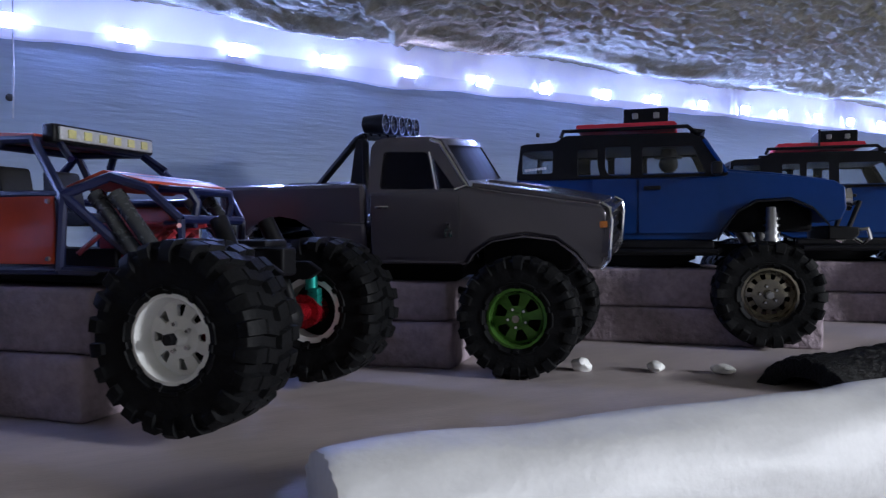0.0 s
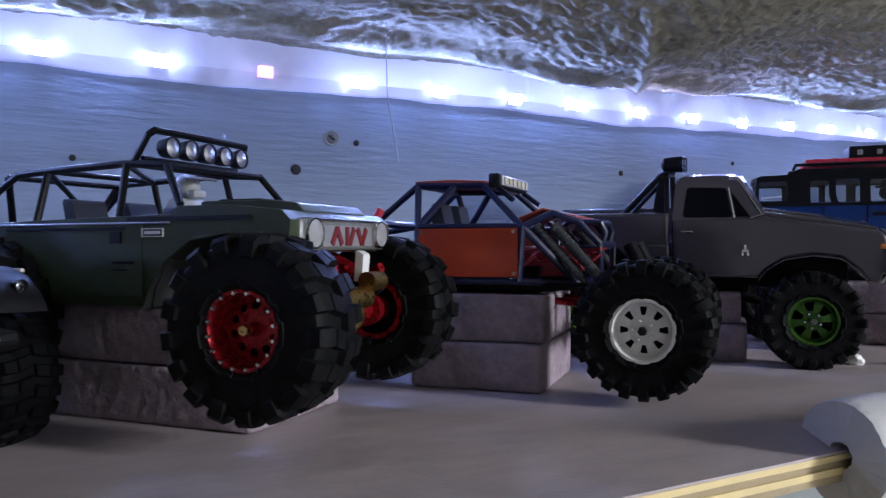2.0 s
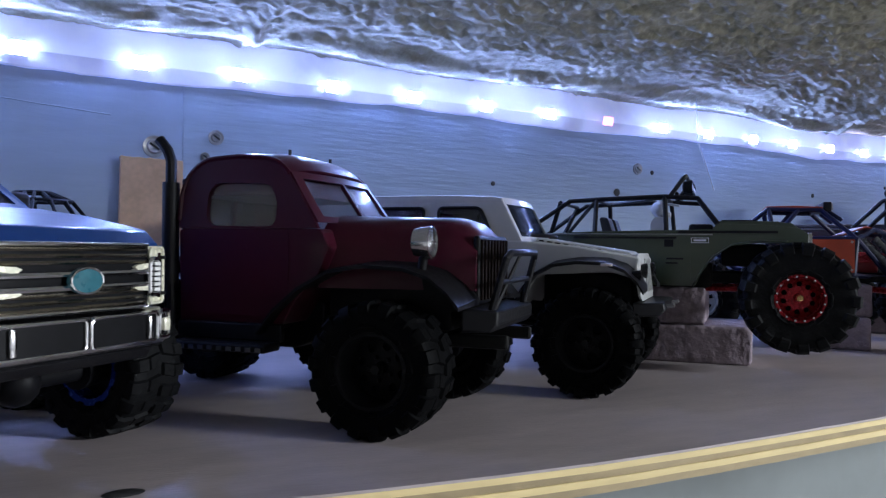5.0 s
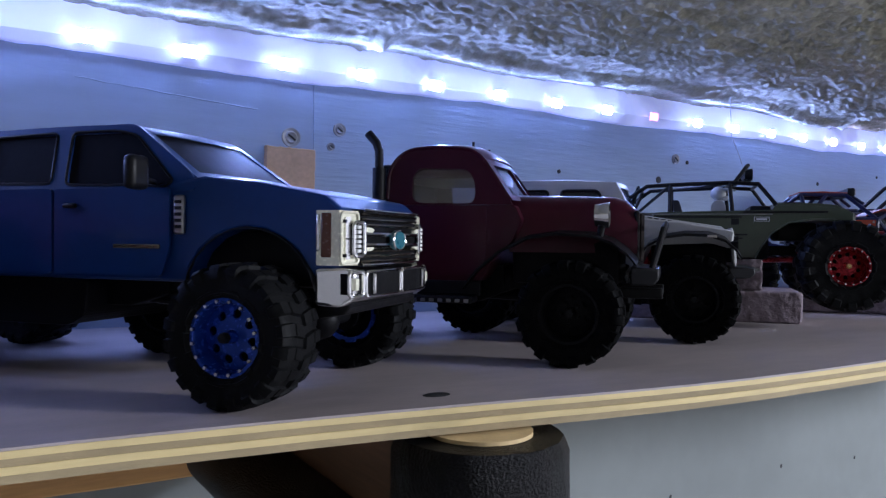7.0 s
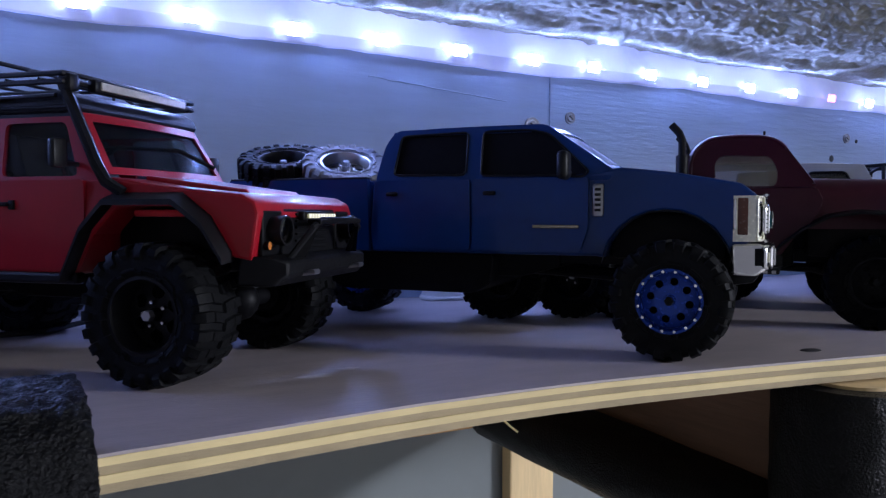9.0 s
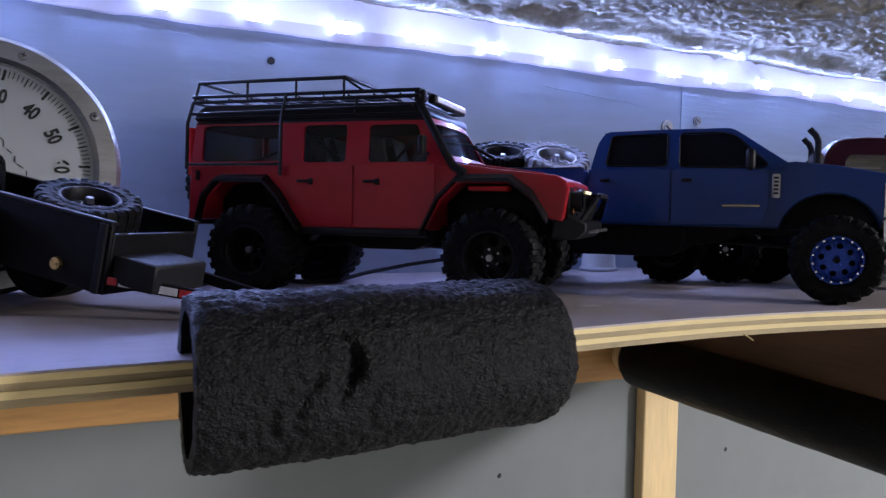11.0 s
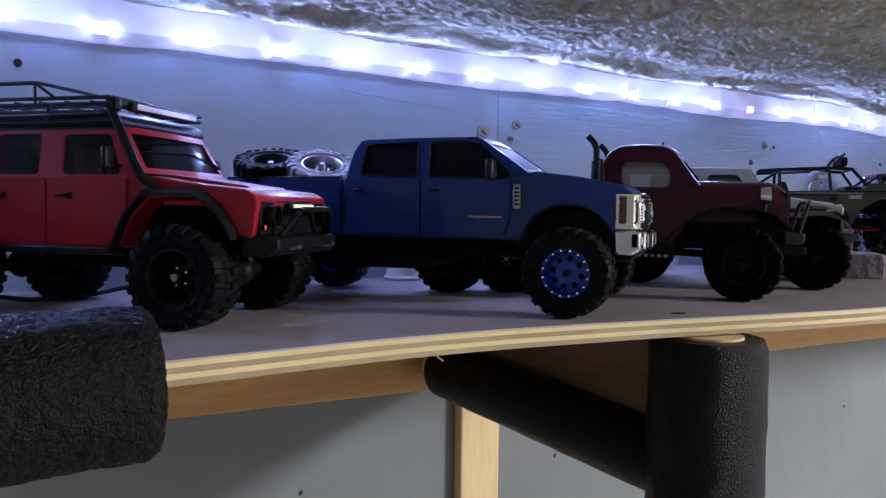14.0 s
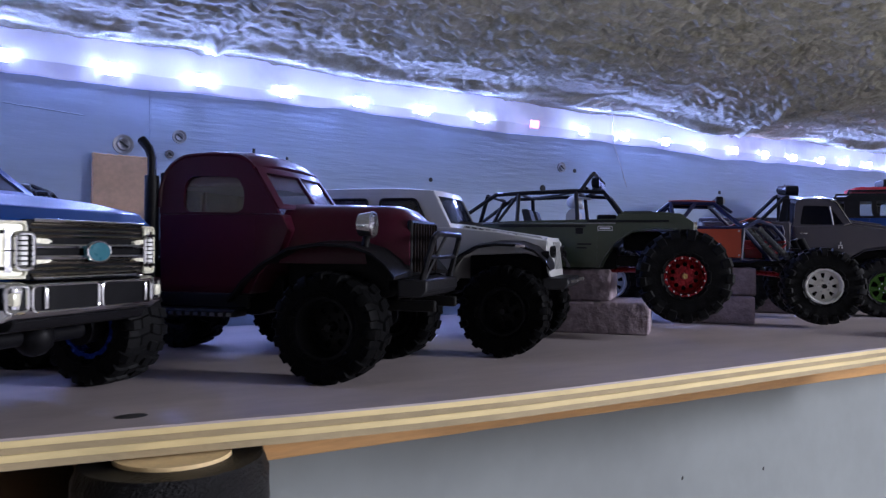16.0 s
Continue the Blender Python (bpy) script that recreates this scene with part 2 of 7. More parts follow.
def lathe(bm, profile, seg=40, closed=True):
    """Turns (radius, y) points about the y axis."""
    rings = [[bm.verts.new((r * math.cos(a), y, r * math.sin(a))) for a in [2 * math.pi * i / seg for i in range(seg)]] for r, y in profile]
    pairs = list(zip(rings, rings[1:])) + ([(rings[-1], rings[0])] if closed else [])
    for a, b in pairs:
        for i in range(seg):
            j = (i + 1) % seg
            bm.faces.new((a[i], a[j], b[j], b[i]))


def prism(bm, pts, hw, bevel=0.0, seg=2):
    """A side outline of (x, z) points drawn out across the width; hw: half width, a number or a function of x and z."""
    f = hw if callable(hw) else (lambda x, z: hw)
    b2 = bmesh.new()
    L = [b2.verts.new((x, f(x, z), z)) for x, z in pts]
    R = [b2.verts.new((x, -f(x, z), z)) for x, z in pts]
    b2.faces.new(L)
    b2.faces.new(R[::-1])
    n = len(pts)
    for i in range(n):
        j = (i + 1) % n
        b2.faces.new((L[j], L[i], R[i], R[j]))
    bmesh.ops.recalc_face_normals(b2, faces=b2.faces)
    if bevel:
        ed = [e for e in b2.edges if e.calc_face_angle(0) > 0.35]
        bmesh.ops.bevel(b2, geom=ed, offset=bevel, segments=seg, profile=0.5, affect="EDGES", clamp_overlap=True)
    join(bm, b2)


def inside(p, poly):
    c = False
    for (x0, y0), (x1, y1) in zip(poly, poly[1:] + poly[:1]):
        if (y0 > p[1]) != (y1 > p[1]) and p[0] < (x1 - x0) * (p[1] - y0) / (y1 - y0) + x0:
            c = not c
    return c


def panel(bm, outer, holes, place, depth):
    """A sheet with openings: outline and openings in two dimensions; place maps (u, v) to the front face, depth is the vector to its back."""
    from mathutils import geometry
    loops = [list(outer)] + [list(h) for h in holes]
    co, edges, start = [], [], 0
    for lp in loops:
        co += [Vector(p) for p in lp]
        edges += [(start + i, start + (i + 1) % len(lp)) for i in range(len(lp))]
        start += len(lp)
    vv, ee, ff, *_ = geometry.delaunay_2d_cdt(co, edges, [], 0, 1e-6)
    keep = []
    for f in ff:
        c = sum((vv[i] for i in f), Vector((0, 0))) / len(f)
        if inside(c, loops[0]) and not any(inside(c, h) for h in loops[1:]):
            keep.append(f)
    depth = Vector(depth)
    A = [bm.verts.new(place(*v)) for v in vv]
    B = [bm.verts.new(Vector(place(*v)) + depth) for v in vv]
    used = {}
    for f in keep:
        bm.faces.new([A[i] for i in f])
        bm.faces.new([B[i] for i in reversed(f)])
        for a, b in zip(f, list(f[1:]) + [f[0]]):
            k = (min(a, b), max(a, b))
            used[k] = None if k in used else (a, b)
    for e in used.values():
        if e:
            bm.faces.new((A[e[0]], B[e[0]], B[e[1]], A[e[1]]))
    for v in [v for v in bm.verts if not v.link_faces]:
        bm.verts.remove(v)


def arc(cx, cz, r, a0, a1, n=9, rz=None):
    rz = rz or r
    return [(cx + r * math.cos(radians(a0 + (a1 - a0) * i / n)), cz + rz * math.sin(radians(a0 + (a1 - a0) * i / n))) for i in range(n + 1)]


def rounded(pts, r, n=3):
    """A polygon with its corners rounded."""
    out = []
    m = len(pts)
    for i in range(m):
        p, a, b = Vector(pts[i]), Vector(pts[i - 1]), Vector(pts[(i + 1) % m])
        da, db = (a - p), (b - p)
        k = min(r, da.length * 0.45, db.length * 0.45)
        q0, q1 = p + da.normalized() * k, p + db.normalized() * k
        for j in range(n + 1):
            t = j / n
            out.append(tuple(q0 * (1 - t) ** 2 + p * 2 * t * (1 - t) + q1 * t ** 2))
    return out


def rect(x0, z0, x1, z1, r=0.002):
    return rounded([(x0, z0), (x1, z0), (x1, z1), (x0, z1)], r)


# ---- wheels ----
def tyre_mesh(R, w, rr, lugs, deep=0.05, sharp=0.5):
    """A crawler tyre about the y axis: one skin with raised chevron lugs, side blocks and a moulded ring on the wall."""
    h = R * (1 - deep)
    rise = R - h
    side = 1.0 if deep > 0.02 else 0.0
    # across one half: y, groove radius, lug radius, lug y, chevron lean
    half = [(0.012, h, h, 0.012, -0.16), (0.03, h, R, 0.03, -0.15), (0.24, h, R, 0.24, 0.0), (0.26, h, h + 0.35 * rise, 0.26, 0.02), (0.285, h, R * 0.998, 0.285, 0.03),
            (0.44, h * 0.985, R * 0.985, 0.44 + 0.02 * side, 0.05), (0.485, h * 0.95, h * 0.95 + 0.7 * rise, 0.485 + 0.05 * side, 0.05), (0.497, h * 0.90, h * 0.895, 0.497 + 0.038 * side, 0.05), (0.5, h * 0.86, h * 0.855, 0.5 + 0.005 * side, 0.05),
            (0.502, (h + rr) / 2, (h + rr) / 2, 0.502, 0.05), (0.497, rr * 1.28, rr * 1.28, 0.497, 0.05), (0.512, rr * 1.26, rr * 1.26, 0.512, 0.05), (0.512, rr * 1.21, rr * 1.21, 0.512, 0.05),
            (0.49, rr * 1.19, rr * 1.19, 0.49, 0.05), (0.45, rr * 1.05, rr * 1.05, 0.45, 0.05), (0.36, rr, rr, 0.36, 0.05)]
    rows = [(-1, r) for r in reversed(half)] + [(1, r) for r in half]
    p = 2 * math.pi / lugs
    cols = [(i, f, up) for i in range(lugs) for f, up in ((0.0, 0), (0.07, 1), (0.57, 1), (0.64, 0))]
    V = []
    for s, (y, rb, rt, yt, lean) in rows:
        for i, f, up in cols:
            end = 1.0 if i % 2 or rt >= h or not side else 0.94
            a = p * (i + f + lean * sharp * 2 + (0.5 if s > 0 else 0.0))
            r = rt * end if up else rb
            V.append((r * math.cos(a), s * w * (yt if up else y), r * math.sin(a)))
    n = len(cols)
    bm = BM()
    quadmesh(bm, V, [(k * n + j, k * n + (j + 1) % n, ((k + 1) % len(rows)) * n + (j + 1) % n, ((k + 1) % len(rows)) * n + j) for k in range(len(rows)) for j in range(n)])
    bmesh.ops.recalc_face_normals(bm, faces=bm.faces)
    return bm


def rim_mesh(rr, w, n, hole, at_r, dish=0.25, spoke=False, lip=1.0):
    """A rim about the y axis, its face to -y, with n openings round the hub."""
    bm = BM()
    y0 = -0.43 * w * lip
    lathe(bm, [(rr * 1.06, y0), (rr * 1.06, y0 - 0.001), (rr * 0.97, y0 - 0.0012), (rr * 0.92, y0), (rr * 0.88, y0 + dish * w), (rr * 0.86, 0.42 * w), (rr * 1.04, 0.43 * w), (rr * 1.0, 0.38 * w), (rr * 1.0, y0 + 0.002)], 40)
    yd = y0 + dish * w
    holes = []
    for i in range(n):
        a = 2 * math.pi * (i + 0.5) / n
        if spoke:
            da = math.pi / n * spoke
            ro, ri = rr * (at_r + hole), rr * (at_r - hole)
            lp = [(ro * math.cos(a + da * k), ro * math.sin(a + da * k)) for k in (-1, -0.5, 0, 0.5, 1)] + [(ri * math.cos(a + da * k), ri * math.sin(a + da * k)) for k in (0.8, 0, -0.8)]
            holes.append(rounded(lp, rr * 0.06, 2))
        else:
            holes.append([(rr * at_r * math.cos(a) + rr * hole * math.cos(t), rr * at_r * math.sin(a) + rr * hole * math.sin(t)) for t in [2 * math.pi * k / 10 for k in range(10)]])
    outer = [(rr * 0.9 * math.cos(t), rr * 0.9 * math.sin(t)) for t in [2 * math.pi * k / 40 for k in range(40)]]
    panel(bm, outer, holes, lambda u, v: (u, yd - 0.10 * w * (1 - min(1, math.hypot(u, v) / (rr * 0.9))), v), (0, 0.0016, 0))
    cyl(bm, (0, yd, 0), (0, yd - 0.2 * w, 0), rr * 0.2, rr * 0.17, 16)
    return bm


def to_mesh(name, bm, material, smooth=35):
    ob = part(name, bm, material, None, "", smooth)
    me = ob.data
    bpy.data.objects.remove(ob)
    return me


class WheelKit:
    """The shared meshes of one kind of wheel."""

    def __init__(self, name, R, w, rr, lugs, rim_mat, n, hole, at_r, dish=0.25, spoke=0.0, bolts=0, bolt_mat=None, nut=None, deep=0.05, rubber=None):
        self.R, self.w, self.rr = R, w, rr
        self.tyre = to_mesh(name + "_tyre", tyre_mesh(R, w, rr, lugs, deep), rubber or M_RUBBER)
        self.rim = to_mesh(name + "_rim", rim_mesh(rr, w, n, hole, at_r, dish, spoke), rim_mat)
        bm = BM()
        cyl(bm, (0, 0, 0), (0, -0.0012, 0), rr * 0.075, rr * 0.05, 6)
        self.bolt = to_mesh(name + "_bolt", bm, bolt_mat or M_CHROME)
        bm = BM()
        cyl(bm, (0, 0, 0), (0, -0.003, 0), rr * 0.16, rr * 0.14, 6)
        self.nut = to_mesh(name + "_nut", bm, nut or M_STEEL)
        bm = BM()
        lathe(bm, [(rr * 0.86, 0.1 * w), (rr * 0.3, 0.12 * w), (rr * 0.3, 0.16 * w), (rr * 0.86, 0.14 * w)], 28)
        self.back = to_mesh(name + "_back", bm, M_CHASSIS)
        self.bolts, self.dish = bolts, dish

    def put(self, parent, x, y, z, steer=0, roll=0.0, turn=0.0):
        """A wheel with its outer face at y's side."""
        s = 1 if y > 0 else -1
        w = empty("wheel", pose(x, y - s * self.w / 2, z, 0, 0, steer) @ pose(0, 0, 0, roll, 0, 180 if s > 0 else 0) @ pose(0, 0, 0, 0, turn, 0), parent)
        self.fill(w)
        return w

    def fill(self, w):
        def child(n, me, m=None):
            o = new(n, me)
            o.parent = w
            if m:
                o.matrix_basis = m
            return o
        child("tyre", self.tyre)
        child("rim", self.rim)
        child("brake_disc", self.back)
        y0 = -0.43 * self.w
        child("wheel_nut", self.nut, pose(0, y0 + self.dish * self.w - 0.19 * self.w, 0))
        for i in range(self.bolts):
            a = 2 * math.pi * i / self.bolts
            child("bolt", self.bolt, pose(self.rr * 0.97 * math.cos(a), y0 - 0.0009, self.rr * 0.97 * math.sin(a)))
        if not self.bolts:
            for i in range(5):
                a = 2 * math.pi * i / 5
                child("bolt", self.bolt, pose(self.rr * 0.33 * math.cos(a), y0 + self.dish * self.w - 0.085 * self.w, self.rr * 0.33 * math.sin(a)))


def four_wheels(kit, root, wb, T, z, steer=0, z_rear=None):
    for x, st, zz in ((0, steer, z), (-wb, 0, z if z_rear is None else z_rear)):
        for s in (-1, 1):
            kit.put(root, x, s * T, zz, st, turn=random.uniform(0, 360))


# ---- shared vehicle parts ----
def running_gear(root, wb, T, hub, w, frame_z, colour=M_CHASSIS, link=M_CHASSIS, pumpkin=M_CHASSIS, shock=M_STEEL, top=None, z_rear=None):
    """Axles with their gear housings, frame rails, links and shocks."""
    top = top or frame_z + 0.018
    for x, z in ((0, hub), (-wb, hub if z_rear is None else z_rear)):
        bm = BM()
        cyl(bm, (x, -(T - w * 0.75), z), (x, T - w * 0.75, z), 0.0042)
        for s in (-1, 1):
            cyl(bm, (x, s * (T - w * 1.15), z), (x, s * (T - w * 0.7), z), 0.008, 0.0065)
        part("axle", bm, link, root)
        bm = BM()
        bmesh.ops.create_icosphere(bm, subdivisions=2, radius=0.0095, matrix=Matrix.Translation((x + (0.002 if x == 0 else -0.002), 0.008, z)) @ Matrix.Diagonal((1, 0.85, 1, 1)))
        part("gear_housing", bm, pumpkin, root)
        for s in (-1, 1):
            bm = BM()
            y = s * (T - w * 1.5)
            y = s * max(0.02, abs(y))
            cyl(bm, (x, y, z + 0.004), (x * 0.9 - (0.012 if x == 0 else -0.012), y * 0.9, top), 0.0026)
            cyl(bm, (x, y, z + 0.018), (x * 0.9 - (0.012 if x == 0 else -0.012), y * 0.9, top), 0.0038)
            part("shock", bm, shock, root)
            bm = BM()
            d = -1 if x == 0 else 1
            pipe(bm, [(x, s * 0.02, z - 0.003), (x + d * 0.03, s * 0.017, (z + frame_z) / 2), (x + d * wb * 0.4, s * 0.013, frame_z - 0.004)], 0.0022)
            part("link", bm, link, root)
    for s in (-1, 1):
        bm = BM()
        prism(bm, [(-wb - 0.03, frame_z), (0.02, frame_z), (0.026, frame_z + 0.004), (0.02, frame_z + 0.008), (-wb - 0.03, frame_z + 0.008)], 0.0018, 0.0006)
        bm.transform(Matrix.Translation((0, s * 0.016, 0)))
        part("frame_rail", bm, colour, root)
    bm = BM()
    prism(bm, [(-wb * 0.72, frame_z - 0.002), (-wb * 0.62, frame_z - 0.008), (-wb * 0.38, frame_z - 0.008), (-wb * 0.28, frame_z - 0.002), (-wb * 0.28, frame_z + 0.014), (-wb * 0.72, frame_z + 0.014)], 0.02, 0.001)
    part("gearbox", bm, colour, root)


def wheel_wells(root, xs, z0, z1, hw, length=0.052):
    """Dark inner wings that close the arches."""
    for x in xs:
        bm = BM()
        box(bm, (x, 0, (z0 + z1) / 2), (length, 2 * hw, z1 - z0), 0.003)
        part("inner_wing", bm, M_CHASSIS, root)


def side_map(sign, Wb, Wt, zb, zt):
    return lambda u, v: (u, sign * (Wb + (Wt - Wb) * max(0.0, (v - zb) / (zt - zb))), v)


def shrink(poly, k=0.0):
    c = Vector((sum(p[0] for p in poly) / len(poly), sum(p[1] for p in poly) / len(poly)))
    return [tuple(Vector(p) + (Vector(p) - c).normalized() * k) for p in poly]


def cabin(root, paint, pane, outline, wins, Wb, Wt, zb, zt, front, rear, roof_mat=None, crown=0.003, roof_over=0.0, post=0.005, split=False, front_pane=None, rear_hole=True):
    """Sides with openings, roof, windscreen and rear window. front, rear: (bottom x, z), (top x, z)."""
    th = 0.0022
    for s in (-1, 1):
        bm = BM()
        panel(bm, outline, wins, side_map(s, Wb, Wt, zb, zt), (0, -s * th, 0))
        part("side_panel", bm, paint, root)
        for w in wins:
            bm = BM()
            panel(bm, shrink(w, 0.0006), [], lambda u, v, s=s: Vector(side_map(s, Wb, Wt, zb, zt)(u, v)) - Vector((0, s * th * 0.6, 0)), (0, -s * 0.0006, 0))
            o = part("window", bm, pane, root)
            o.visible_shadow = False

    def wall(name, line, hole, d):
        (xb, z0), (xt, z1) = line
        def place(u, v):
            k = (v - z0) / (z1 - z0)
            wy = Wb + (Wt - Wb) * max(0.0, (v - zb) / (zt - zb))
            bow = 0.004 * (1 - u * u)
            return Vector((xb + (xt - xb) * k + d * bow, u * (wy - 0.0004), v))
        N = 8
        outer = [(-1 + 2 * i / N, z0) for i in range(N + 1)] + [(1 - 2 * i / N, z1) for i in range(N + 1)]
        holes = []
        p = post / Wb
        if hole:
            za, zc = z0 + (z1 - z0) * 0.12, z1 - (z1 - z0) * 0.14
            if split:
                holes = [rounded([(-1 + p, za), (-0.03, za), (-0.03, zc), (-1 + p, zc)], 0.003), rounded([(0.03, za), (1 - p, za), (1 - p, zc), (0.03, zc)], 0.003)]
            else:
                holes = [rounded([(-1 + p + (2 - 2 * p) * i / 6, za) for i in range(7)] + [(1 - p - (2 - 2 * p) * i / 6, zc) for i in range(7)], 0.002, 1)]
        bm = BM()
        panel(bm, outer, holes, place, (-d * th, 0, 0))
        part(name + "_frame", bm, paint, root)
        for h in holes:
            bm = BM()
            panel(bm, h, [], lambda u, v: place(u, v) - Vector((d * th * 0.5, 0, 0)), (-d * 0.0006, 0, 0))
            o = part(name, bm, front_pane or pane, root)
            o.visible_shadow = False
    wall("windscreen", front, True, 1)
    wall("rear_window", rear, rear_hole, -1)
    xa, xb = rear[1][0] - roof_over, front[1][0] + roof_over
    bm = BM()
    N = 10
    V = []
    for i in range(N + 1):
        k = i / N
        x = xa + (xb - xa) * k
        zz = rear[1][1] + (front[1][1] - rear[1][1]) * k + crown * (1 - (2 * k - 1) ** 4)
        for j in range(N + 1):
            y = (2 * j / N - 1)
            V.append((x, y * (Wt + 0.0003), zz + crown * 0.8 * (1 - abs(y) ** 3) - 0.0006))
    quadmesh(bm, V, [(i * (N + 1) + j, (i + 1) * (N + 1) + j, (i + 1) * (N + 1) + j + 1, i * (N + 1) + j + 1) for i in range(N) for j in range(N)])
    g = bmesh.ops.extrude_face_region(bm, geom=list(bm.faces))
    for v in [e for e in g["geom"] if isinstance(e, bmesh.types.BMVert)]:
        v.co.z = min(rear[1][1], front[1][1]) - 0.0025
    part("roof", bm, roof_mat or paint, root)


def plates(root, name, paint, outlines, y, proud=0.0008):
    """Doors and lids: thin plates standing proud of the sides, so that their gaps show."""
    for o in outlines:
        for s in (-1, 1):
            bm = BM()
            panel(bm, rounded(o, 0.0015, 2), [], lambda u, v: (u, s * (y + proud), v), (0, -s * (proud + 0.0005), 0))
            part(name, bm, paint, root)


def both(root, name, material, fn, label=""):
    for s in (-1, 1):
        bm = BM()
        fn(bm, s)
        part(name, bm, material, root, label)


def flare(root, material, pts, y0, y1, thick=0.003):
    """A wheel-arch flare along (x, z) points between two half widths."""
    for s in (-1, 1):
        bm = BM()
        n = len(pts)
        inner = [(x, s * y0, z) for x, z in pts] + [(x, s * y1, z - 0.001) for x, z in pts]
        outer = [(x, s * y0, z + thick) for x, z in pts] + [(x, s * y1, z + thick * 0.5 - 0.001) for x, z in pts]
        F = []
        for i in range(n - 1):
            F += [(i, i + 1, n + i + 1, n + i), (2 * n + i, 3 * n + i, 3 * n + i + 1, 2 * n + i + 1), (n + i, n + i + 1, 3 * n + i + 1, 3 * n + i), (i, 2 * n + i, 2 * n + i + 1, i + 1)]
        F += [(0, n, 3 * n, 2 * n), (n - 1, 3 * n - 1, 4 * n - 1, 2 * n - 1)]
        quadmesh(bm, inner + outer, F)
        part("wheel_arch_flare", bm, material, root)


def round_lamp(root, x, y, z, r, name="headlamp", ring=M_CHROME, deep=0.006, lens=M_LENS, tilt=0):
    """A round lamp facing +x: a bowl with a rim, and its lens."""
    bm = BM()
    lathe(bm, [(r * 0.3, 0.0), (r * 0.85, -deep * 0.4), (r * 0.92, -deep), (r * 1.05, -deep), (r * 1.05, -deep * 0.7), (r * 0.9, deep * 0.5), (r * 0.3, deep * 0.7)], 20)
    m = pose(x, y, z, 0, 0, 90) @ pose(0, 0, 0, tilt)
    bm.transform(m)
    lamp = part(name, bm, ring, root)
    bm = BM()
    lathe(bm, [(0.0001, -deep * 1.05), (r * 0.5, -deep), (r * 0.93, -deep * 0.85), (r * 0.93, -deep * 0.7), (0.0001, -deep * 0.75)], 20, closed=False)
    bm.transform(m)
    part("lens", bm, lens, lamp)
    return lamp


def shelf_thing(name, C, H, label, category, group="model trucks on the shelf"):
    return tagged(empty(name, pose(C[0], C[1], 0, 0, 0, H)), label, category, group)


# ---- structure ----
WALL_Y, CEIL_Z, LOW_Y = 0.546, 0.222, 0.549
EDGE = [(-1.9, 0.212), (-1.1, 0.213), (-0.95, 0.217), (-0.82, 0.227), (-0.72, 0.233), (-0.63, 0.222), (-0.54, 0.209), (-0.42, 0.186), (-0.3, 0.180), (0.0, 0.176), (0.4, 0.172), (1.9, 0.17)]


LEDGER_A, LEDGER_B = -0.0161, -0.1216


def edge_y(x):
    xs, ys = zip(*EDGE)
    return float(np.mean([np.interp(x + d, xs, ys) for d in (-0.06, -0.04, -0.02, 0, 0.02, 0.04, 0.06)]))


def slab(bm, lo, hi):
    box(bm, [(a + b) / 2 for a, b in zip(lo, hi)], [b - a for a, b in zip(lo, hi)])


def setting(name, bm, material, label, smooth=0):
    return tagged(part(name, bm, material, None, label, smooth), label, "", "", "structure")


# shelf: five glued plies with the uneven sawn front edge
shelf = tagged(empty("floor"), "plywood shelf with a brown top and a pale sawn edge", "shelf", "", "structure")
XS = [-1.9 + 3.8 * i / 190 for i in range(191)]
for k, (z0, z1, m, inset) in enumerate(((-0.0010, 0.0, M_SHELF, 0.0003), (-0.0034, -0.0010, M_PLY_L, 0.0), (-0.0062, -0.0034, M_PLY_D, 0.0010), (-0.0088, -0.0062, M_PLY_L, 0.0002), (-0.0118, -0.0088, M_PLY_D, 0.0008))):
    bm = BM()
    front = [edge_y(x) + inset + 0.0007 * noise.noise((x * 60, k * 7.3, 0)) for x in XS]
    V = []
    for z in (z0, z1):
        for x, y in zip(XS, front):
            V += [(x, y, z), (x, 0.56, z)]
    n = len(XS) * 2
    F = []
    for i in range(0, n - 2, 2):
        F += [(i, i + 1, i + 3, i + 2), (n + i, n + i + 2, n + i + 3, n + i + 1), (i, i + 2, n + i + 2, n + i), (i + 1, n + i + 1, n + i + 3, i + 3)]
    F += [(0, n, n + 1, 1), (n - 2, n - 1, 2 * n - 1, 2 * n - 2)]
    quadmesh(bm, V, F)
    part("ply", bm, m, shelf, "", 0)

# ledger board on the wall under the shelf, and the joist that runs from it to the post
bm = BM()
V = []
for x in XS:
    zb = LEDGER_B + LEDGER_A * x + 0.0006 * noise.noise((x * 14, 2, 0))
    V += [(x, 0.5270, -0.0122), (x, 0.5270, zb + 0.0015), (x, 0.5285, zb), (x, WALL_Y, zb), (x, WALL_Y, -0.0122)]
F = []
for i in range(0, len(V) - 5, 5):
    F += [(i + j, i + (j + 1) % 5, i + 5 + (j + 1) % 5, i + 5 + j) for j in range(5)]
F += [(0, 1, 2, 3, 4), tuple(len(V) - 5 + j for j in range(5))]
quadmesh(bm, V, F)
setting("trim", bm, M_BATTEN, "pine ledger board under the shelf")
# the joist's colour carries the shade under the shelf
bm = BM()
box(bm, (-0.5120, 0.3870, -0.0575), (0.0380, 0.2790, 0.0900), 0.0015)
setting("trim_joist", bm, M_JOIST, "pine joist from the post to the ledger")

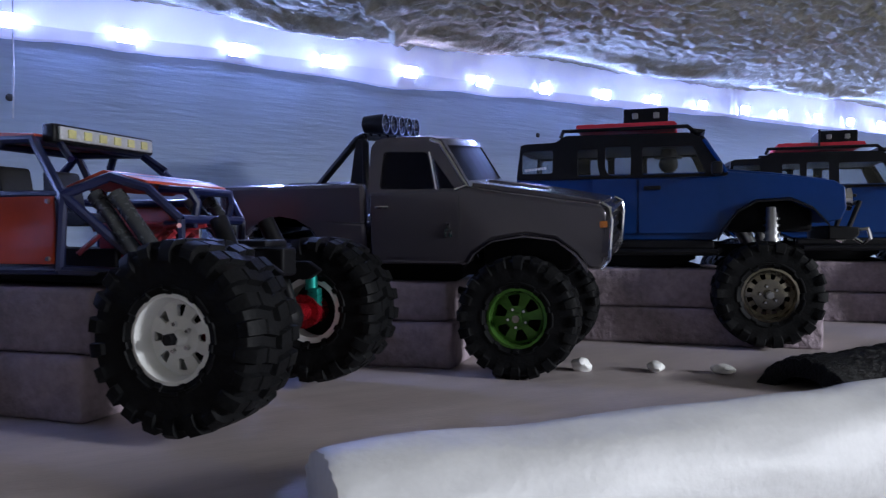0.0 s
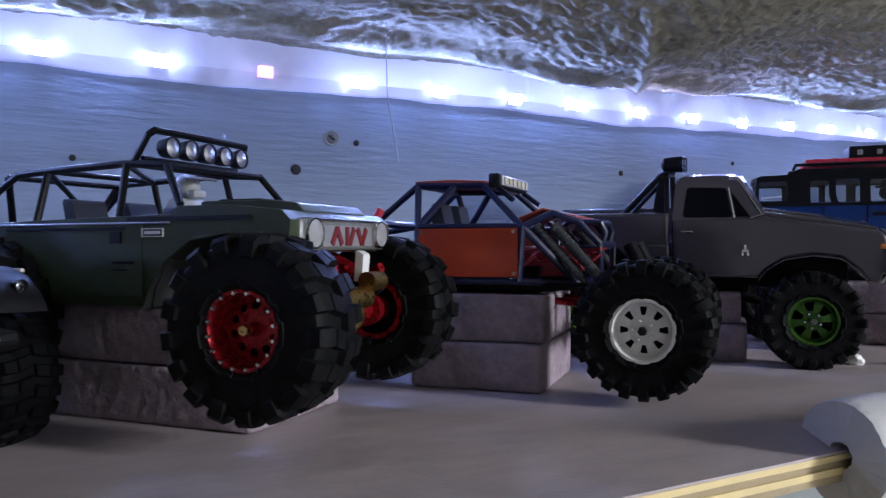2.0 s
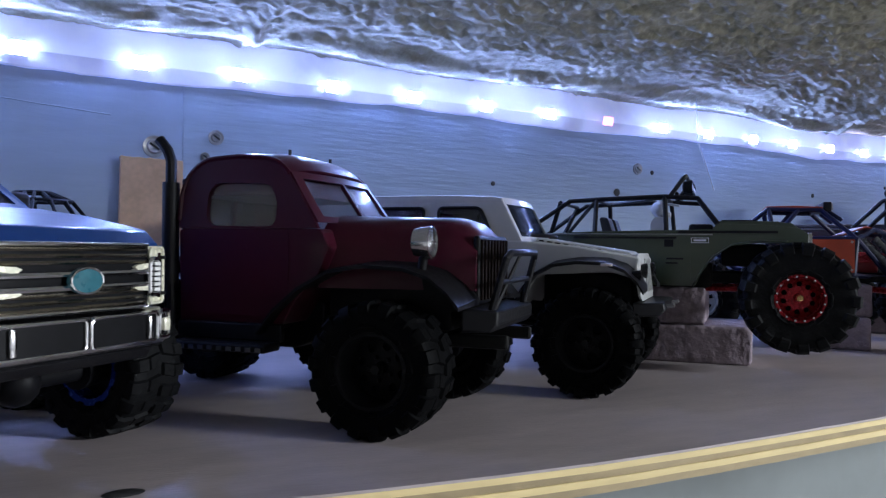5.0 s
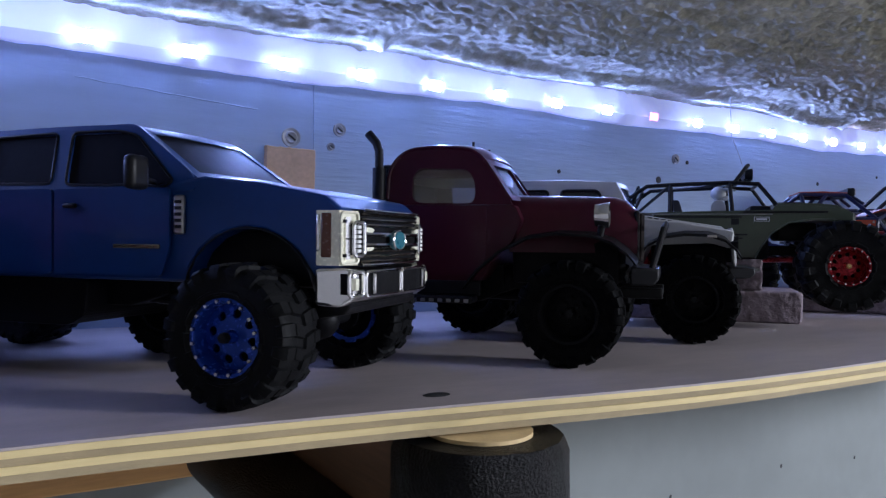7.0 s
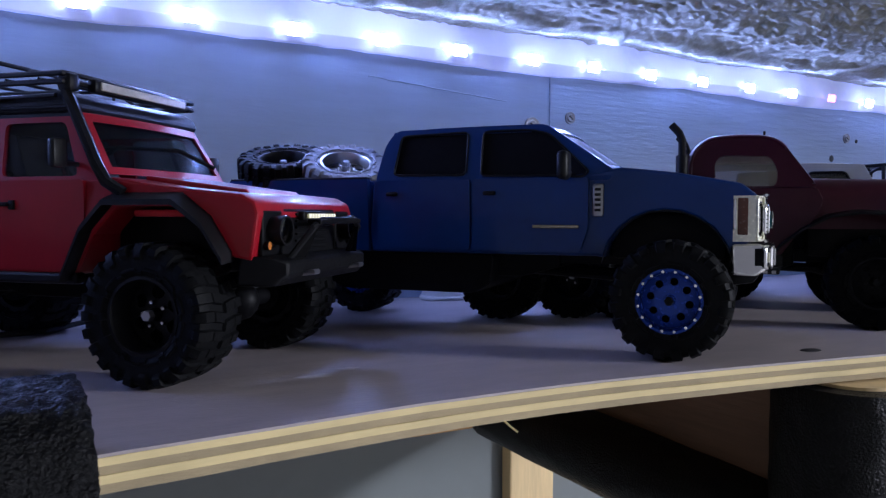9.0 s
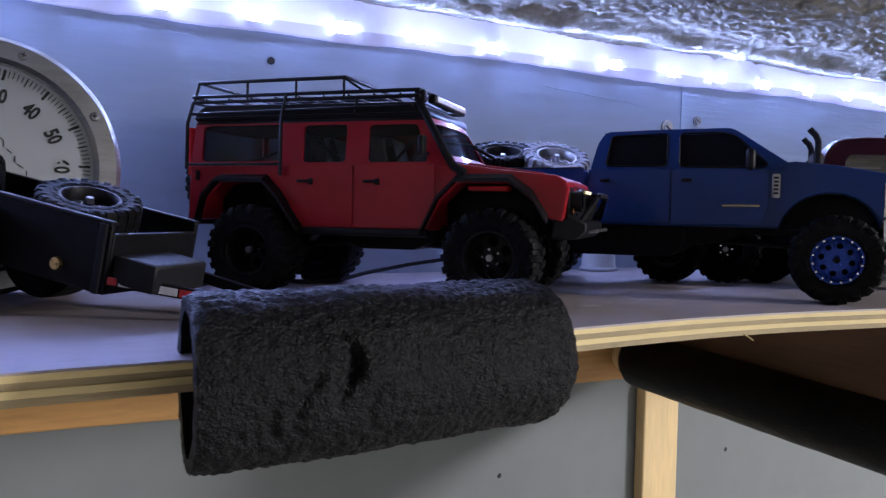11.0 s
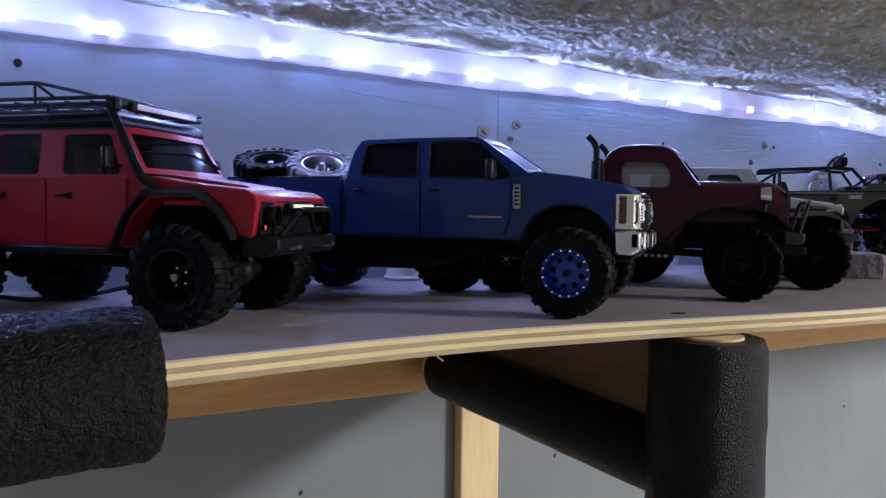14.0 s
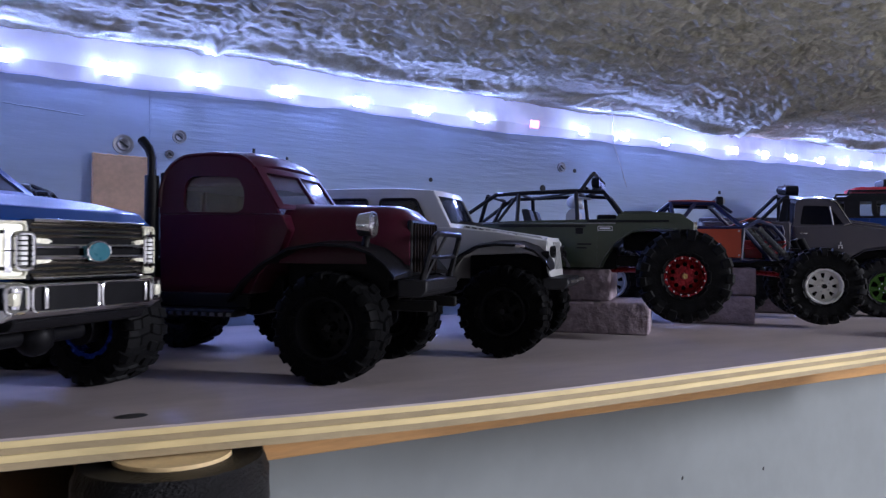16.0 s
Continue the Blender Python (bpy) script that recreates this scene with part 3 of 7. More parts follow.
bm = BM()
slab(bm, (-0.4582, WALL_Y, -0.0122), (1.95, WALL_Y + 0.0028, CEIL_Z + 0.03))
setting("wall_north", bm, M_WALL, "blue-grey painted board wall with wood grain")
bm = BM()
slab(bm, (-1.95, WALL_Y + 0.0006, -0.0122), (-0.4590, WALL_Y + 0.0028, CEIL_Z + 0.03))
setting("wall_north_left", bm, M_WALL_L, "smoother blue-grey painted board beside the joint")
bm = BM()
slab(bm, (-3.2, LOW_Y, -1.3), (3.2, LOW_Y + 0.05, CEIL_Z + 0.03))
setting("wall_north_lower", bm, M_WALL_LOW, "pale grey plaster wall under the shelf")
# unseen walls and floor, added to close the room and bounce light
for name, lo, hi in (("wall_west", (-3.2, -3.1, -1.3), (-3.1, LOW_Y, 1.0)), ("wall_east", (3.1, -3.1, -1.3), (3.2, LOW_Y, 1.0)), ("wall_south", (-3.2, -3.2, -1.3), (3.2, -3.1, 1.0))):
    bm = BM()
    slab(bm, lo, hi)
    setting(name, bm, M_ROOM, "unseen plain wall of the room, added to bounce light")
bm = BM()
slab(bm, (-3.2, -3.2, -1.35), (3.2, LOW_Y + 0.05, -1.3))
setting("ground", bm, M_ROOM, "unseen plain floor of the room, added to bounce light")


# ceiling: lumpy sprayed plaster, finest over the trucks
def lump(x, y):
    p = Vector((x, y, 0))
    big = noise.noise(p * 6 + Vector((3, 1, 0)))
    hump = noise.noise(Vector((x * 9, y * 14, 2.0)))
    swirl = p + Vector((noise.noise(p * 9), noise.noise(p * 9 + Vector((4, 4, 0))), 0)) * 0.03
    vein = max(0.0, 1 - abs(noise.noise(swirl * 11)) * 9)
    rough = min(1, max(0, 0.5 + 1.3 * noise.noise(p * 5 + Vector((8, 8, 0)))))
    warp = p + Vector((noise.noise(p * 28), noise.noise(p * 28 + Vector((9, 2, 0))), 0)) * 0.012
    near = min(1.0, max(0.0, (0.546 - y - 0.055) / 0.05))
    ridge = 0.0085 * math.exp(-((y - 0.500 - 0.006 * noise.noise(Vector((x * 7, 3, 1)))) / 0.017) ** 2) * (1.0 + 0.55 * noise.noise(Vector((x * 8, 0, 4))))
    ph = y * 78 + 1.1 * noise.noise(Vector((x * 16, y * 22, 5.0))) + 0.75 * noise.noise(Vector((x * 48, y * 40, 1.0))) + 0.25 * noise.noise(p * 110)
    fold = (0.5 + 0.5 * math.sin(2 * math.pi * ph)) ** 1.4 * min(1.0, max(0.15, 0.62 + 1.1 * noise.noise(Vector((x * 60, y * 60, 9.0)))))
    d2 = noise.voronoi(Vector((warp.x * 115, warp.y * 150, 3.1)))[0]
    dome = max(0.0, 1 - (d2[0] / 0.72) ** 2) * (0.65 + 0.6 * rough)
    crumb = noise.noise(warp * 210)
    flat = -0.004 + 0.045 * min(0.42, 0.546 - y)
    dip = 0.016 * math.exp(-((x - 0.19) / 0.08) ** 2 - ((y - 0.38) / 0.10) ** 2)
    crease = 0.0045 * math.exp(-((x + 0.42 + 0.012 * noise.noise(Vector((y * 22, 1, 6)))) / 0.0045) ** 2) * min(1.0, max(0.0, (y - 0.26) / 0.06))
    crease += 0.0040 * math.exp(-((x - 0.20 - 0.86 * (y - 0.425) + 0.010 * noise.noise(Vector((y * 26, 5, 6)))) / 0.005) ** 2) * min(1.0, max(0.0, (y - 0.33) / 0.05))
    return flat - dip - ridge - crease + 0.006 * big + 0.0020 * hump - 0.0014 * vein - 0.0018 * fold * near - (0.0016 + 0.0017 * near) * dome - 0.0007 * crumb


def ceiling_part(x0, x1, y0, y1, step):
    nx, ny = round((x1 - x0) / step), round((y1 - y0) / step)
    V = []
    for i in range(nx + 1):
        x = x0 + (x1 - x0) * i / nx
        rise = 0.02 * max(0, x - 0.35)
        for j in range(ny + 1):
            y = y0 + (y1 - y0) * j / ny
            V.append((x, y, CEIL_Z + 0.0112 + rise + lump(x, y)))
    return V, [(i * (ny + 1) + j, i * (ny + 1) + j + 1, (i + 1) * (ny + 1) + j + 1, (i + 1) * (ny + 1) + j) for i in range(nx) for j in range(ny)]


V, F = [], []
for piece in ((-0.8, 0.9, 0.12, WALL_Y, 0.0018), (0.9, 1.9, 0.12, WALL_Y, 0.005), (-1.6, -0.8, 0.12, WALL_Y, 0.005), (-1.6, 1.9, -0.3, 0.12, 0.014)):
    v_, f_ = ceiling_part(*piece)
    F += [tuple(k + len(V) for k in q) for q in f_]
    V += v_
me = bpy.data.meshes.new("ceiling")
me.from_pydata(V, [], F)
me.polygons.foreach_set("use_smooth", [True] * len(me.polygons))
me.materials.append(M_CEIL)
tagged(new("ceiling", me), "rough grey-olive rendered ceiling close over the shelf", "ceiling", "", "structure")
# unseen slabs added above; their front edge cuts the room lamp's light
bm = BM()
slab(bm, (-3.2, -0.3, CEIL_Z + 0.05), (3.2, LOW_Y + 0.05, CEIL_Z + 0.12))
slab(bm, (-3.2, -3.2, 1.0), (3.2, -0.3, 1.05))
slab(bm, (-3.2, -0.3, CEIL_Z + 0.12), (3.2, -0.25, 1.0))
setting("ceiling_slab", bm, M_ROOM, "unseen plain ceiling of the room, added to bounce and cut light")

LED_TILT = 8
# light strip: an opaque sleeve with a sagging lower edge along the wall, and its chips
strip = tagged(empty("light_strip", pose(0, WALL_Y, 0.2)), "white LED light strip with an opaque sleeve given its own glow, along the wall top", "light strip")
bm = BM()
V = []
for i in range(401):
    x = -1.6 + 3.3 * i / 400
    lo = -0.004 + 0.0035 * noise.noise((x * 5, 0, 0)) + 0.0030 * noise.noise((x * 16, 4, 0)) + 0.0010 * noise.noise((x * 60, 4, 0)) + 0.016 * max(0, x - 0.35)
    V += [(x, -0.0072 - 0.003 * noise.noise((x * 9, 7, 0)), lo), (x, -0.0135 + 0.002 * noise.noise((x * 21, 3, 0)), 0.004), (x, -0.005, 0.046), (x, -0.001, 0.046), (x, -0.001, lo)]
F = []
for i in range(0, len(V) - 5, 5):
    F += [(i + j, i + (j + 1) % 5, i + 5 + (j + 1) % 5, i + 5 + j) for j in range(5)]
quadmesh(bm, V, F)
# glows by itself; the chips stand in front of it
part("sleeve", bm, M_TAPE, strip)
bm = BM()
box(bm, (0, 0, 0), (0.011, 0.003, 0.009), 0.0008)
for f in bm.faces:
    f.normal_update()
    f.material_index = 0 if f.normal.y < -0.9 else 1 if abs(f.normal.x) > 0.7 else 2
chip = to_mesh("chip", bm, [M_LED_CHIP, M_LED_SIDE, M_WHITE])
chip_r = chip.copy()
chip_r.materials[0] = chip_r.materials[1] = M_LED_RED
chip_l, chip_h, chip_d = chip.copy(), chip.copy(), chip.copy()
chip_l.materials[0], chip_h.materials[0] = M_LED_LOW, M_LED_HIGH
chip_d.materials[0] = M_LED_DIM
for i in range(46):
    x = -1.565 + 0.0715 * i + 0.004 * noise.noise((i * 3.7, 0, 0))
    o = new("led_chip", chip_r if i == 21 else chip_d if 0.24 < x < 0.39 else chip if x < -0.5 else (chip, chip_h, chip, chip_l)[(i * 7 + i // 3) % 4])
    o.parent = strip
    o.matrix_basis = pose(x, -0.0165, 0.004 + 0.002 * noise.noise((x * 6, 1, 1)) + 0.016 * max(0, x - 0.35), LED_TILT, 0, 0)

# stud on the wall under the ledger
bm = BM()
box(bm, (-0.4840, 0.5420, -0.7300), (0.0490, 0.0140, 1.21), 0.002)
setting("trim_stud", bm, M_STUD, "pine stud on the grey wall")

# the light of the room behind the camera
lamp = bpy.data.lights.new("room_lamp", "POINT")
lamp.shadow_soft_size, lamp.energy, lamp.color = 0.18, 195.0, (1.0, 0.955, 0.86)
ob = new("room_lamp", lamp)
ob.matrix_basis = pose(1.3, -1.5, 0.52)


# ---- wheel kits ----
K_F = WheelKit("blue_bolted", 0.0285, 0.026, 0.0145, 20, M_BLUE_ALU, 8, 0.13, 0.62, 0.22, bolts=16, nut=M_CHASSIS)
K_D = WheelKit("black_steel", 0.0288, 0.027, 0.0150, 24, M_BLACK, 6, 0.2, 0.6, 0.35)
K_M = WheelKit("black_deep", 0.0285, 0.027, 0.0150, 18, M_CHASSIS, 8, 0.13, 0.62, 0.45, bolt_mat=M_BLACK, nut=M_BLACK, rubber=M_RUBBER_SHADED)
K_J = WheelKit("black_bead", 0.0292, 0.026, 0.0145, 22, M_CHASSIS, 6, 0.2, 0.6, 0.35, bolt_mat=M_BLACK, nut=M_BLACK, rubber=M_RUBBER_SHADED)
K_G = WheelKit("red_bolted", 0.0352, 0.031, 0.0142, 17, M_RED_ALU, 10, 0.12, 0.62, 0.3, bolts=16, nut=M_BRASS, deep=0.08)
K_O = WheelKit("white_steel", 0.0346, 0.031, 0.0150, 22, M_WHITE, 8, 0.14, 0.63, 0.2, spoke=0.42, nut=M_BLACK, deep=0.065)
K_S = WheelKit("green_mag", 0.0315, 0.027, 0.0145, 20, M_GREEN_ALU, 6, 0.2, 0.62, 0.16, spoke=0.55, nut=M_BRONZE)
K_B = WheelKit("smoked_mesh", 0.0335, 0.029, 0.0160, 18, M_BRONZE, 12, 0.1, 0.7, 0.2, spoke=0.5)
K_T = WheelKit("trailer_steel", 0.0300, 0.021, 0.0155, 30, M_BLACK, 8, 0.12, 0.6, 0.3, deep=0.008)

K_TS = WheelKit("trailer_spare", 0.0262, 0.021, 0.0145, 26, M_BLACK, 8, 0.12, 0.6, 0.3, deep=0.03)


# ---- blue crew-cab pickup ----
def blue_pickup(C, H):
    v = shelf_thing("pickup_truck", C, H, "dark blue crew-cab toy pickup with chrome grille and blue wheels", "toy truck")
    wb, T, W = 0.221, 0.066, 0.0435
    four_wheels(K_F, v, wb, T, 0.0285)
    running_gear(v, wb, T, 0.0285, 0.026, 0.042)
    wheel_wells(v, (-0.004, -0.222), 0.046, 0.0700, 0.034, 0.056)

    def hw(x, z):
        return W - 0.0025 * max(0, (0.056 - z) / 0.01) - 0.003 * max(0, (x - 0.01) / 0.03) - (0.0015 if z > 0.085 else 0)
    bm = BM()
    low = [(-0.1665, 0.0475), (-0.037, 0.0475)] + arc(-0.004, 0.040, 0.031, 168, 14, 10) + [(0.030, 0.050), (0.036, 0.060), (0.0375, 0.078), (0.030, 0.084), (0.0, 0.0895), (-0.026, 0.0925), (-0.05, 0.089), (-0.165, 0.0885), (-0.1665, 0.06)]
    prism(bm, low, hw, 0.0022)
    part("body", bm, P_BLUE, v)
    bed = [(-0.264, 0.054), (-0.2560, 0.0490)] + arc(-0.222, 0.040, 0.0315, 163, 17, 10) + [(-0.1685, 0.0480), (-0.1685, 0.0888), (-0.264, 0.0888)]
    for s in (-1, 1):
        bm = BM()
        panel(bm, bed, [], lambda u, w_, s=s: (u, s * (W - 0.0025 * max(0, (0.056 - w_) / 0.01)), w_), (0, -s * 0.0035, 0))
        part("bed_side", bm, P_BLUE, v)
    bm = BM()
    box(bm, (-0.2165, 0, 0.0730), (0.094, 2 * W - 0.008, 0.0020))
    part("bed_floor", bm, M_CHASSIS, v)
    bm = BM()
    box(bm, (-0.1700, 0, 0.0700), (0.0030, 2 * W - 0.008, 0.0360), 0.0008)
    part("bed_front", bm, P_BLUE, v)
    bm = BM()
    box(bm, (-0.2630, 0, 0.073), (0.004, 2 * W - 0.006, 0.030), 0.0012)
    part("tailgate", bm, P_BLUE, v)
    both(v, "bed_rail", M_BLACK, lambda b, s: box(b, (-0.2165, s * (W - 0.003), 0.0893), (0.095, 0.005, 0.0016), 0.0006))
    wins = [rounded([(-0.1525, 0.0905), (-0.1090, 0.0900), (-0.1090, 0.1135), (-0.1490, 0.1125)], 0.003),
            rounded([(-0.1005, 0.0895), (-0.060, 0.0890), (-0.046, 0.0880), (-0.042, 0.0905), (-0.064, 0.1110), (-0.075, 0.1135), (-0.1005, 0.1135)], 0.003)]
    side = rounded([(-0.1640, 0.086), (-0.030, 0.086), (-0.032, 0.0930), (-0.0660, 0.1165), (-0.1530, 0.1160), (-0.1590, 0.108)], 0.004)
    cabin(v, P_BLUE, M_TINT, side, wins, W - 0.001, 0.0365, 0.086, 0.1165, ((-0.030, 0.0915), (-0.0655, 0.1155)), ((-0.1635, 0.087), (-0.1545, 0.1150)), crown=0.0018)
    plates(v, "door", P_BLUE, [[(-0.1615, 0.050), (-0.1060, 0.050), (-0.1060, 0.0875), (-0.1615, 0.0875)], [(-0.1045, 0.050), (-0.046, 0.050), (-0.0420, 0.062), (-0.0420, 0.0875), (-0.1045, 0.0875)]], W)
    for x in (-0.155, -0.0975):
        both(v, "door_handle", M_BLACK, lambda b, s, x=x: box(b, (x + 0.003, s * (W + 0.0018), 0.080), (0.007, 0.0022, 0.0022), 0.0008))
    both(v, "mirror", M_BLACK, lambda b, s: (box(b, (-0.053, s * (W + 0.008), 0.0935), (0.0060, 0.0115, 0.0145), 0.0026, 3), cyl(b, (-0.052, s * (W - 0.002), 0.090), (-0.052, s * (W + 0.006), 0.091), 0.0012)))
    both(v, "fender_vent", M_STEEL, lambda b, s: (box(b, (-0.0370, s * (W + 0.0006), 0.0760), (0.0055, 0.0016, 0.0165), 0.0012),))
    both(v, "vent_grille", M_BLACK, lambda b, s: [box(b, (-0.0370, s * (W + 0.0016), 0.0710 + 0.0026 * i), (0.003, 0.0010, 0.0014)) for i in range(5)])
    both(v, "side_badge", M_BRONZE, lambda b, s: box(b, (-0.0588, s * (W + 0.0010), 0.0625), (0.0245, 0.0012, 0.0019), 0.0004))
    for cx in (-0.004, -0.222):
        flare(v, M_BLACK, arc(cx, 0.040, 0.0315, 170, 12, 12), W - 0.004, W + 0.0006, 0.0012)
    bm = BM()
    prism(bm, rounded([(-0.2050, 0.0470), (-0.2000, 0.0300), (-0.1900, 0.0250), (-0.1080, 0.0250), (-0.0980, 0.0300), (-0.0960, 0.0470)], 0.003), 0.0330, 0.0015)
    part("chassis_skirt", bm, M_CHASSIS, v)
    both(v, "window_seal", M_BLACK, lambda b, s: [pipe(b, [side_map(s, W - 0.0008, 0.0367, 0.086, 0.1165)(*p) for p in w_ + w_[:1]], 0.0007, 5) for w_ in wins])
    # face: dark grille, lamps round the corners, chrome bumper with framed openings
    def face(y, base):
        return base - 0.0045 * max(0.0, (abs(y) - 0.018) / 0.0245) ** 2

    def wrap(bm, ya, yb, za, zb, base, thick=0.003, n=10):
        V = []
        for i in range(n + 1):
            y = ya + (yb - ya) * i / n
            x = face(y, base)
            V += [(x - thick, y, za), (x, y, za), (x, y, zb), (x - thick, y, zb)]
        quadmesh(bm, V, [(4 * i + j, 4 * i + (j + 1) % 4, 4 * i + 4 + (j + 1) % 4, 4 * i + 4 + j) for i in range(n) for j in range(4)] + [(0, 1, 2, 3), tuple(4 * n + j for j in range(4))])

    def bezel(bm, ya, yb, za, zb, base, r):
        loop = rounded([(ya, za), (yb, za), (yb, zb), (ya, zb)], 0.0022, 4)
        pipe(bm, [(face(y, base), y, z) for y, z in loop + loop[:2]], r, 8)

    bm = BM()
    wrap(bm, -0.0318, 0.0318, 0.0555, 0.0785, 0.0412, 0.006, 16)
    grille = part("grille", bm, M_CHASSIS, v)
    for z in (0.0574, 0.0596, 0.0618, 0.0722, 0.0744, 0.0766):
        bm = BM()
        pipe(bm, [(face(y, 0.0416), y, z) for y in [-0.0305 + 0.061 * i / 12 for i in range(13)]], 0.0007, 6)
        part("grille_bar", bm, M_BRONZE, grille)
    for z in (0.0560, 0.0640, 0.0684, 0.0782):
        bm = BM()
        pipe(bm, [(face(y, 0.0424), y, z) for y in [-0.0300 + 0.060 * i / 12 for i in range(13)]], 0.0011 if 0.06 < z < 0.07 else 0.0007, 8)
        part("grille_bar", bm, M_CHROME, grille)
    bm = BM()
    lathe(bm, [(0.0001, 0), (0.0066, 0), (0.0068, -0.0014), (0.0060, -0.0020), (0.0001, -0.0022)], 28, closed=False)
    bm.transform(pose(0.0428, 0, 0.0662, 0, 0, 90) @ Matrix.Diagonal((1, 1, 0.66, 1)))
    badge = part("badge", bm, mat("teal_badge", (0.03, 0.13, 0.17), 0.3), grille, "blue-green oval badge shape")
    bm = BM()
    pipe(bm, [(0.0448, 0.0064 * math.cos(2 * math.pi * i / 28), 0.0662 + 0.0042 * math.sin(2 * math.pi * i / 28)) for i in range(29)], 0.0004, 6)
    part("badge_rim", bm, M_CHROME, badge)
    for s in (-1, 1):
        bm = BM()
        wrap(bm, s * 0.0320, s * 0.0425, 0.0560, 0.0778, 0.0412, 0.010)
        lamp_box = part("headlamp", bm, M_CREAM, v, "cream reflector headlamp")
        bm = BM()
        wrap(bm, s * 0.0375, s * 0.0400, 0.0585, 0.0752, 0.0420, 0.002, 4)
        part("reflector", bm, M_CHROME, lamp_box)
        bm = BM()
        bezel(bm, s * 0.0325, s * 0.0422, 0.0566, 0.0772, 0.0418, 0.0006)
        part("lamp_rim", bm, M_CREAM, lamp_box)
        bm = BM()
        for z in (0.0600, 0.0735):
            cyl(bm, (0.0370, s * 0.0412, z), (0.0392, s * 0.0412, z), 0.0007, 0.0007, 10)
        cyl(bm, (0.0390, s * 0.0325, 0.0666), (0.0390, s * 0.0405, 0.0666), 0.0003, 0.0003, 6)
        part("lamp_screw", bm, M_BLACK, lamp_box)
        bm = BM()
        wrap(bm, s * 0.0312, s * 0.0366, 0.0602, 0.0728, 0.0424, 0.003, 4)
        part("lamp_backing", bm, M_CHASSIS, lamp_box)
        bm = BM()
        bezel(bm, s * 0.0306, s * 0.0370, 0.0598, 0.0732, 0.0432, 0.0009)
        part("lamp_clamp", bm, M_CHROME, lamp_box)
        for i in range(6):
            bm = BM()
            box(bm, (face(0.0345, 0.0432), s * 0.0346, 0.0618 + 0.0019 * i), (0.0018, 0.0030, 0.0013), 0.0003)
            part("lamp_element", bm, M_WHITE, lamp_box)
        for a, b in ((0.0690, 0.0715), (0.0640, 0.0615)):
            bm = BM()
            lo = [(face(y, 0.0430), s * y, z) for y, z in ((0.0300, a - 0.0008 * (1 if a > b else -1)), (0.0300, b), (0.0245, b - 0.0004 * (1 if b > a else -1)), (0.0225, (a + b) / 2), (0.0245, a))]
            V = lo + [(x - 0.0015, y, z) for x, y, z in lo]
            quadmesh(bm, V, [(0, 1, 2, 3, 4), (9, 8, 7, 6, 5)] + [(i, (i + 1) % 5, 5 + (i + 1) % 5, 5 + i) for i in range(5)])
            part("lamp_wing", bm, M_CREAM, lamp_box)
        bm = BM()
        box(bm, (0.0310, s * 0.0413, 0.0680), (0.0050, 0.0030, 0.0180), 0.0008)
        part("indicator", bm, mat("brown_lens", (0.10, 0.035, 0.02), 0.25), lamp_box)
        bm = BM()
        box(bm, (0.0275, s * 0.0417, 0.0690), (0.0018, 0.0026, 0.0150), 0.0006)
        part("indicator_rim", bm, M_CHROME, lamp_box)
    bm = BM()
    prism(bm, [(0.026, 0.0400), (0.037, 0.0395), (0.0420, 0.0425), (0.0425, 0.0535), (0.039, 0.0550), (0.026, 0.0550)], lambda x, z: W - 0.0005 - 0.004 * max(0, (x - 0.034) / 0.009), 0.0016, 4)
    bumper = part("bumper", bm, M_CHROME, v)
    bm = BM()
    wrap(bm, -0.0330, 0.0330, 0.0440, 0.0532, 0.0450, 0.003, 16)
    part("bumper_opening", bm, M_CHASSIS, bumper)
    for s in (-1, 1):
        bm = BM()
        wrap(bm, s * 0.0345, s * 0.0412, 0.0446, 0.0528, 0.0448, 0.004, 6)
        part("lamp_recess", bm, M_CHASSIS, bumper)
        bm = BM()
        bezel(bm, s * 0.0340, s * 0.0418, 0.0438, 0.0536, 0.0452, 0.0010)
        part("bumper_frame", bm, M_CHROME, bumper)
        bm = BM()
        bezel(bm, s * 0.0010, s * 0.0325, 0.0434, 0.0536, 0.0455, 0.0007)
        part("bumper_frame", bm, M_CHROME, bumper)
        bm = BM()
        box(bm, (0.0418, s * 0.0388, 0.0486), (0.0030, 0.0034, 0.0050), 0.0008)
        part("fog_lamp", bm, M_CREAM, bumper)
        bm = BM()
        box(bm, (0.0452, s * 0.0275, 0.0486), (0.0020, 0.0022, 0.0085), 0.0008)
        part("tow_hook", bm, M_CHROME, bumper)
    bm = BM()
    prism(bm, [(0.024, 0.034), (0.036, 0.036), (0.039, 0.0400), (0.024, 0.0405)], 0.036, 0.001)
    part("air_dam", bm, M_BLACK, v)
    return v


pickup = blue_pickup((-0.5749, 0.2812), -52)


def spare(kit, m, label, group="loose spare wheels"):
    w = empty("spare_wheel", m)
    kit.fill(w)
    return tagged(w, label, "spare wheel", group)


K_SP = WheelKit("silver_spare", 0.0270, 0.022, 0.0150, 22, M_STEEL, 8, 0.15, 0.6, 0.25, spoke=0.4)
# this tyre gets the rubber with the strip light painted in
K_SP.tyre.materials[0] = M_RUBBER_LIT


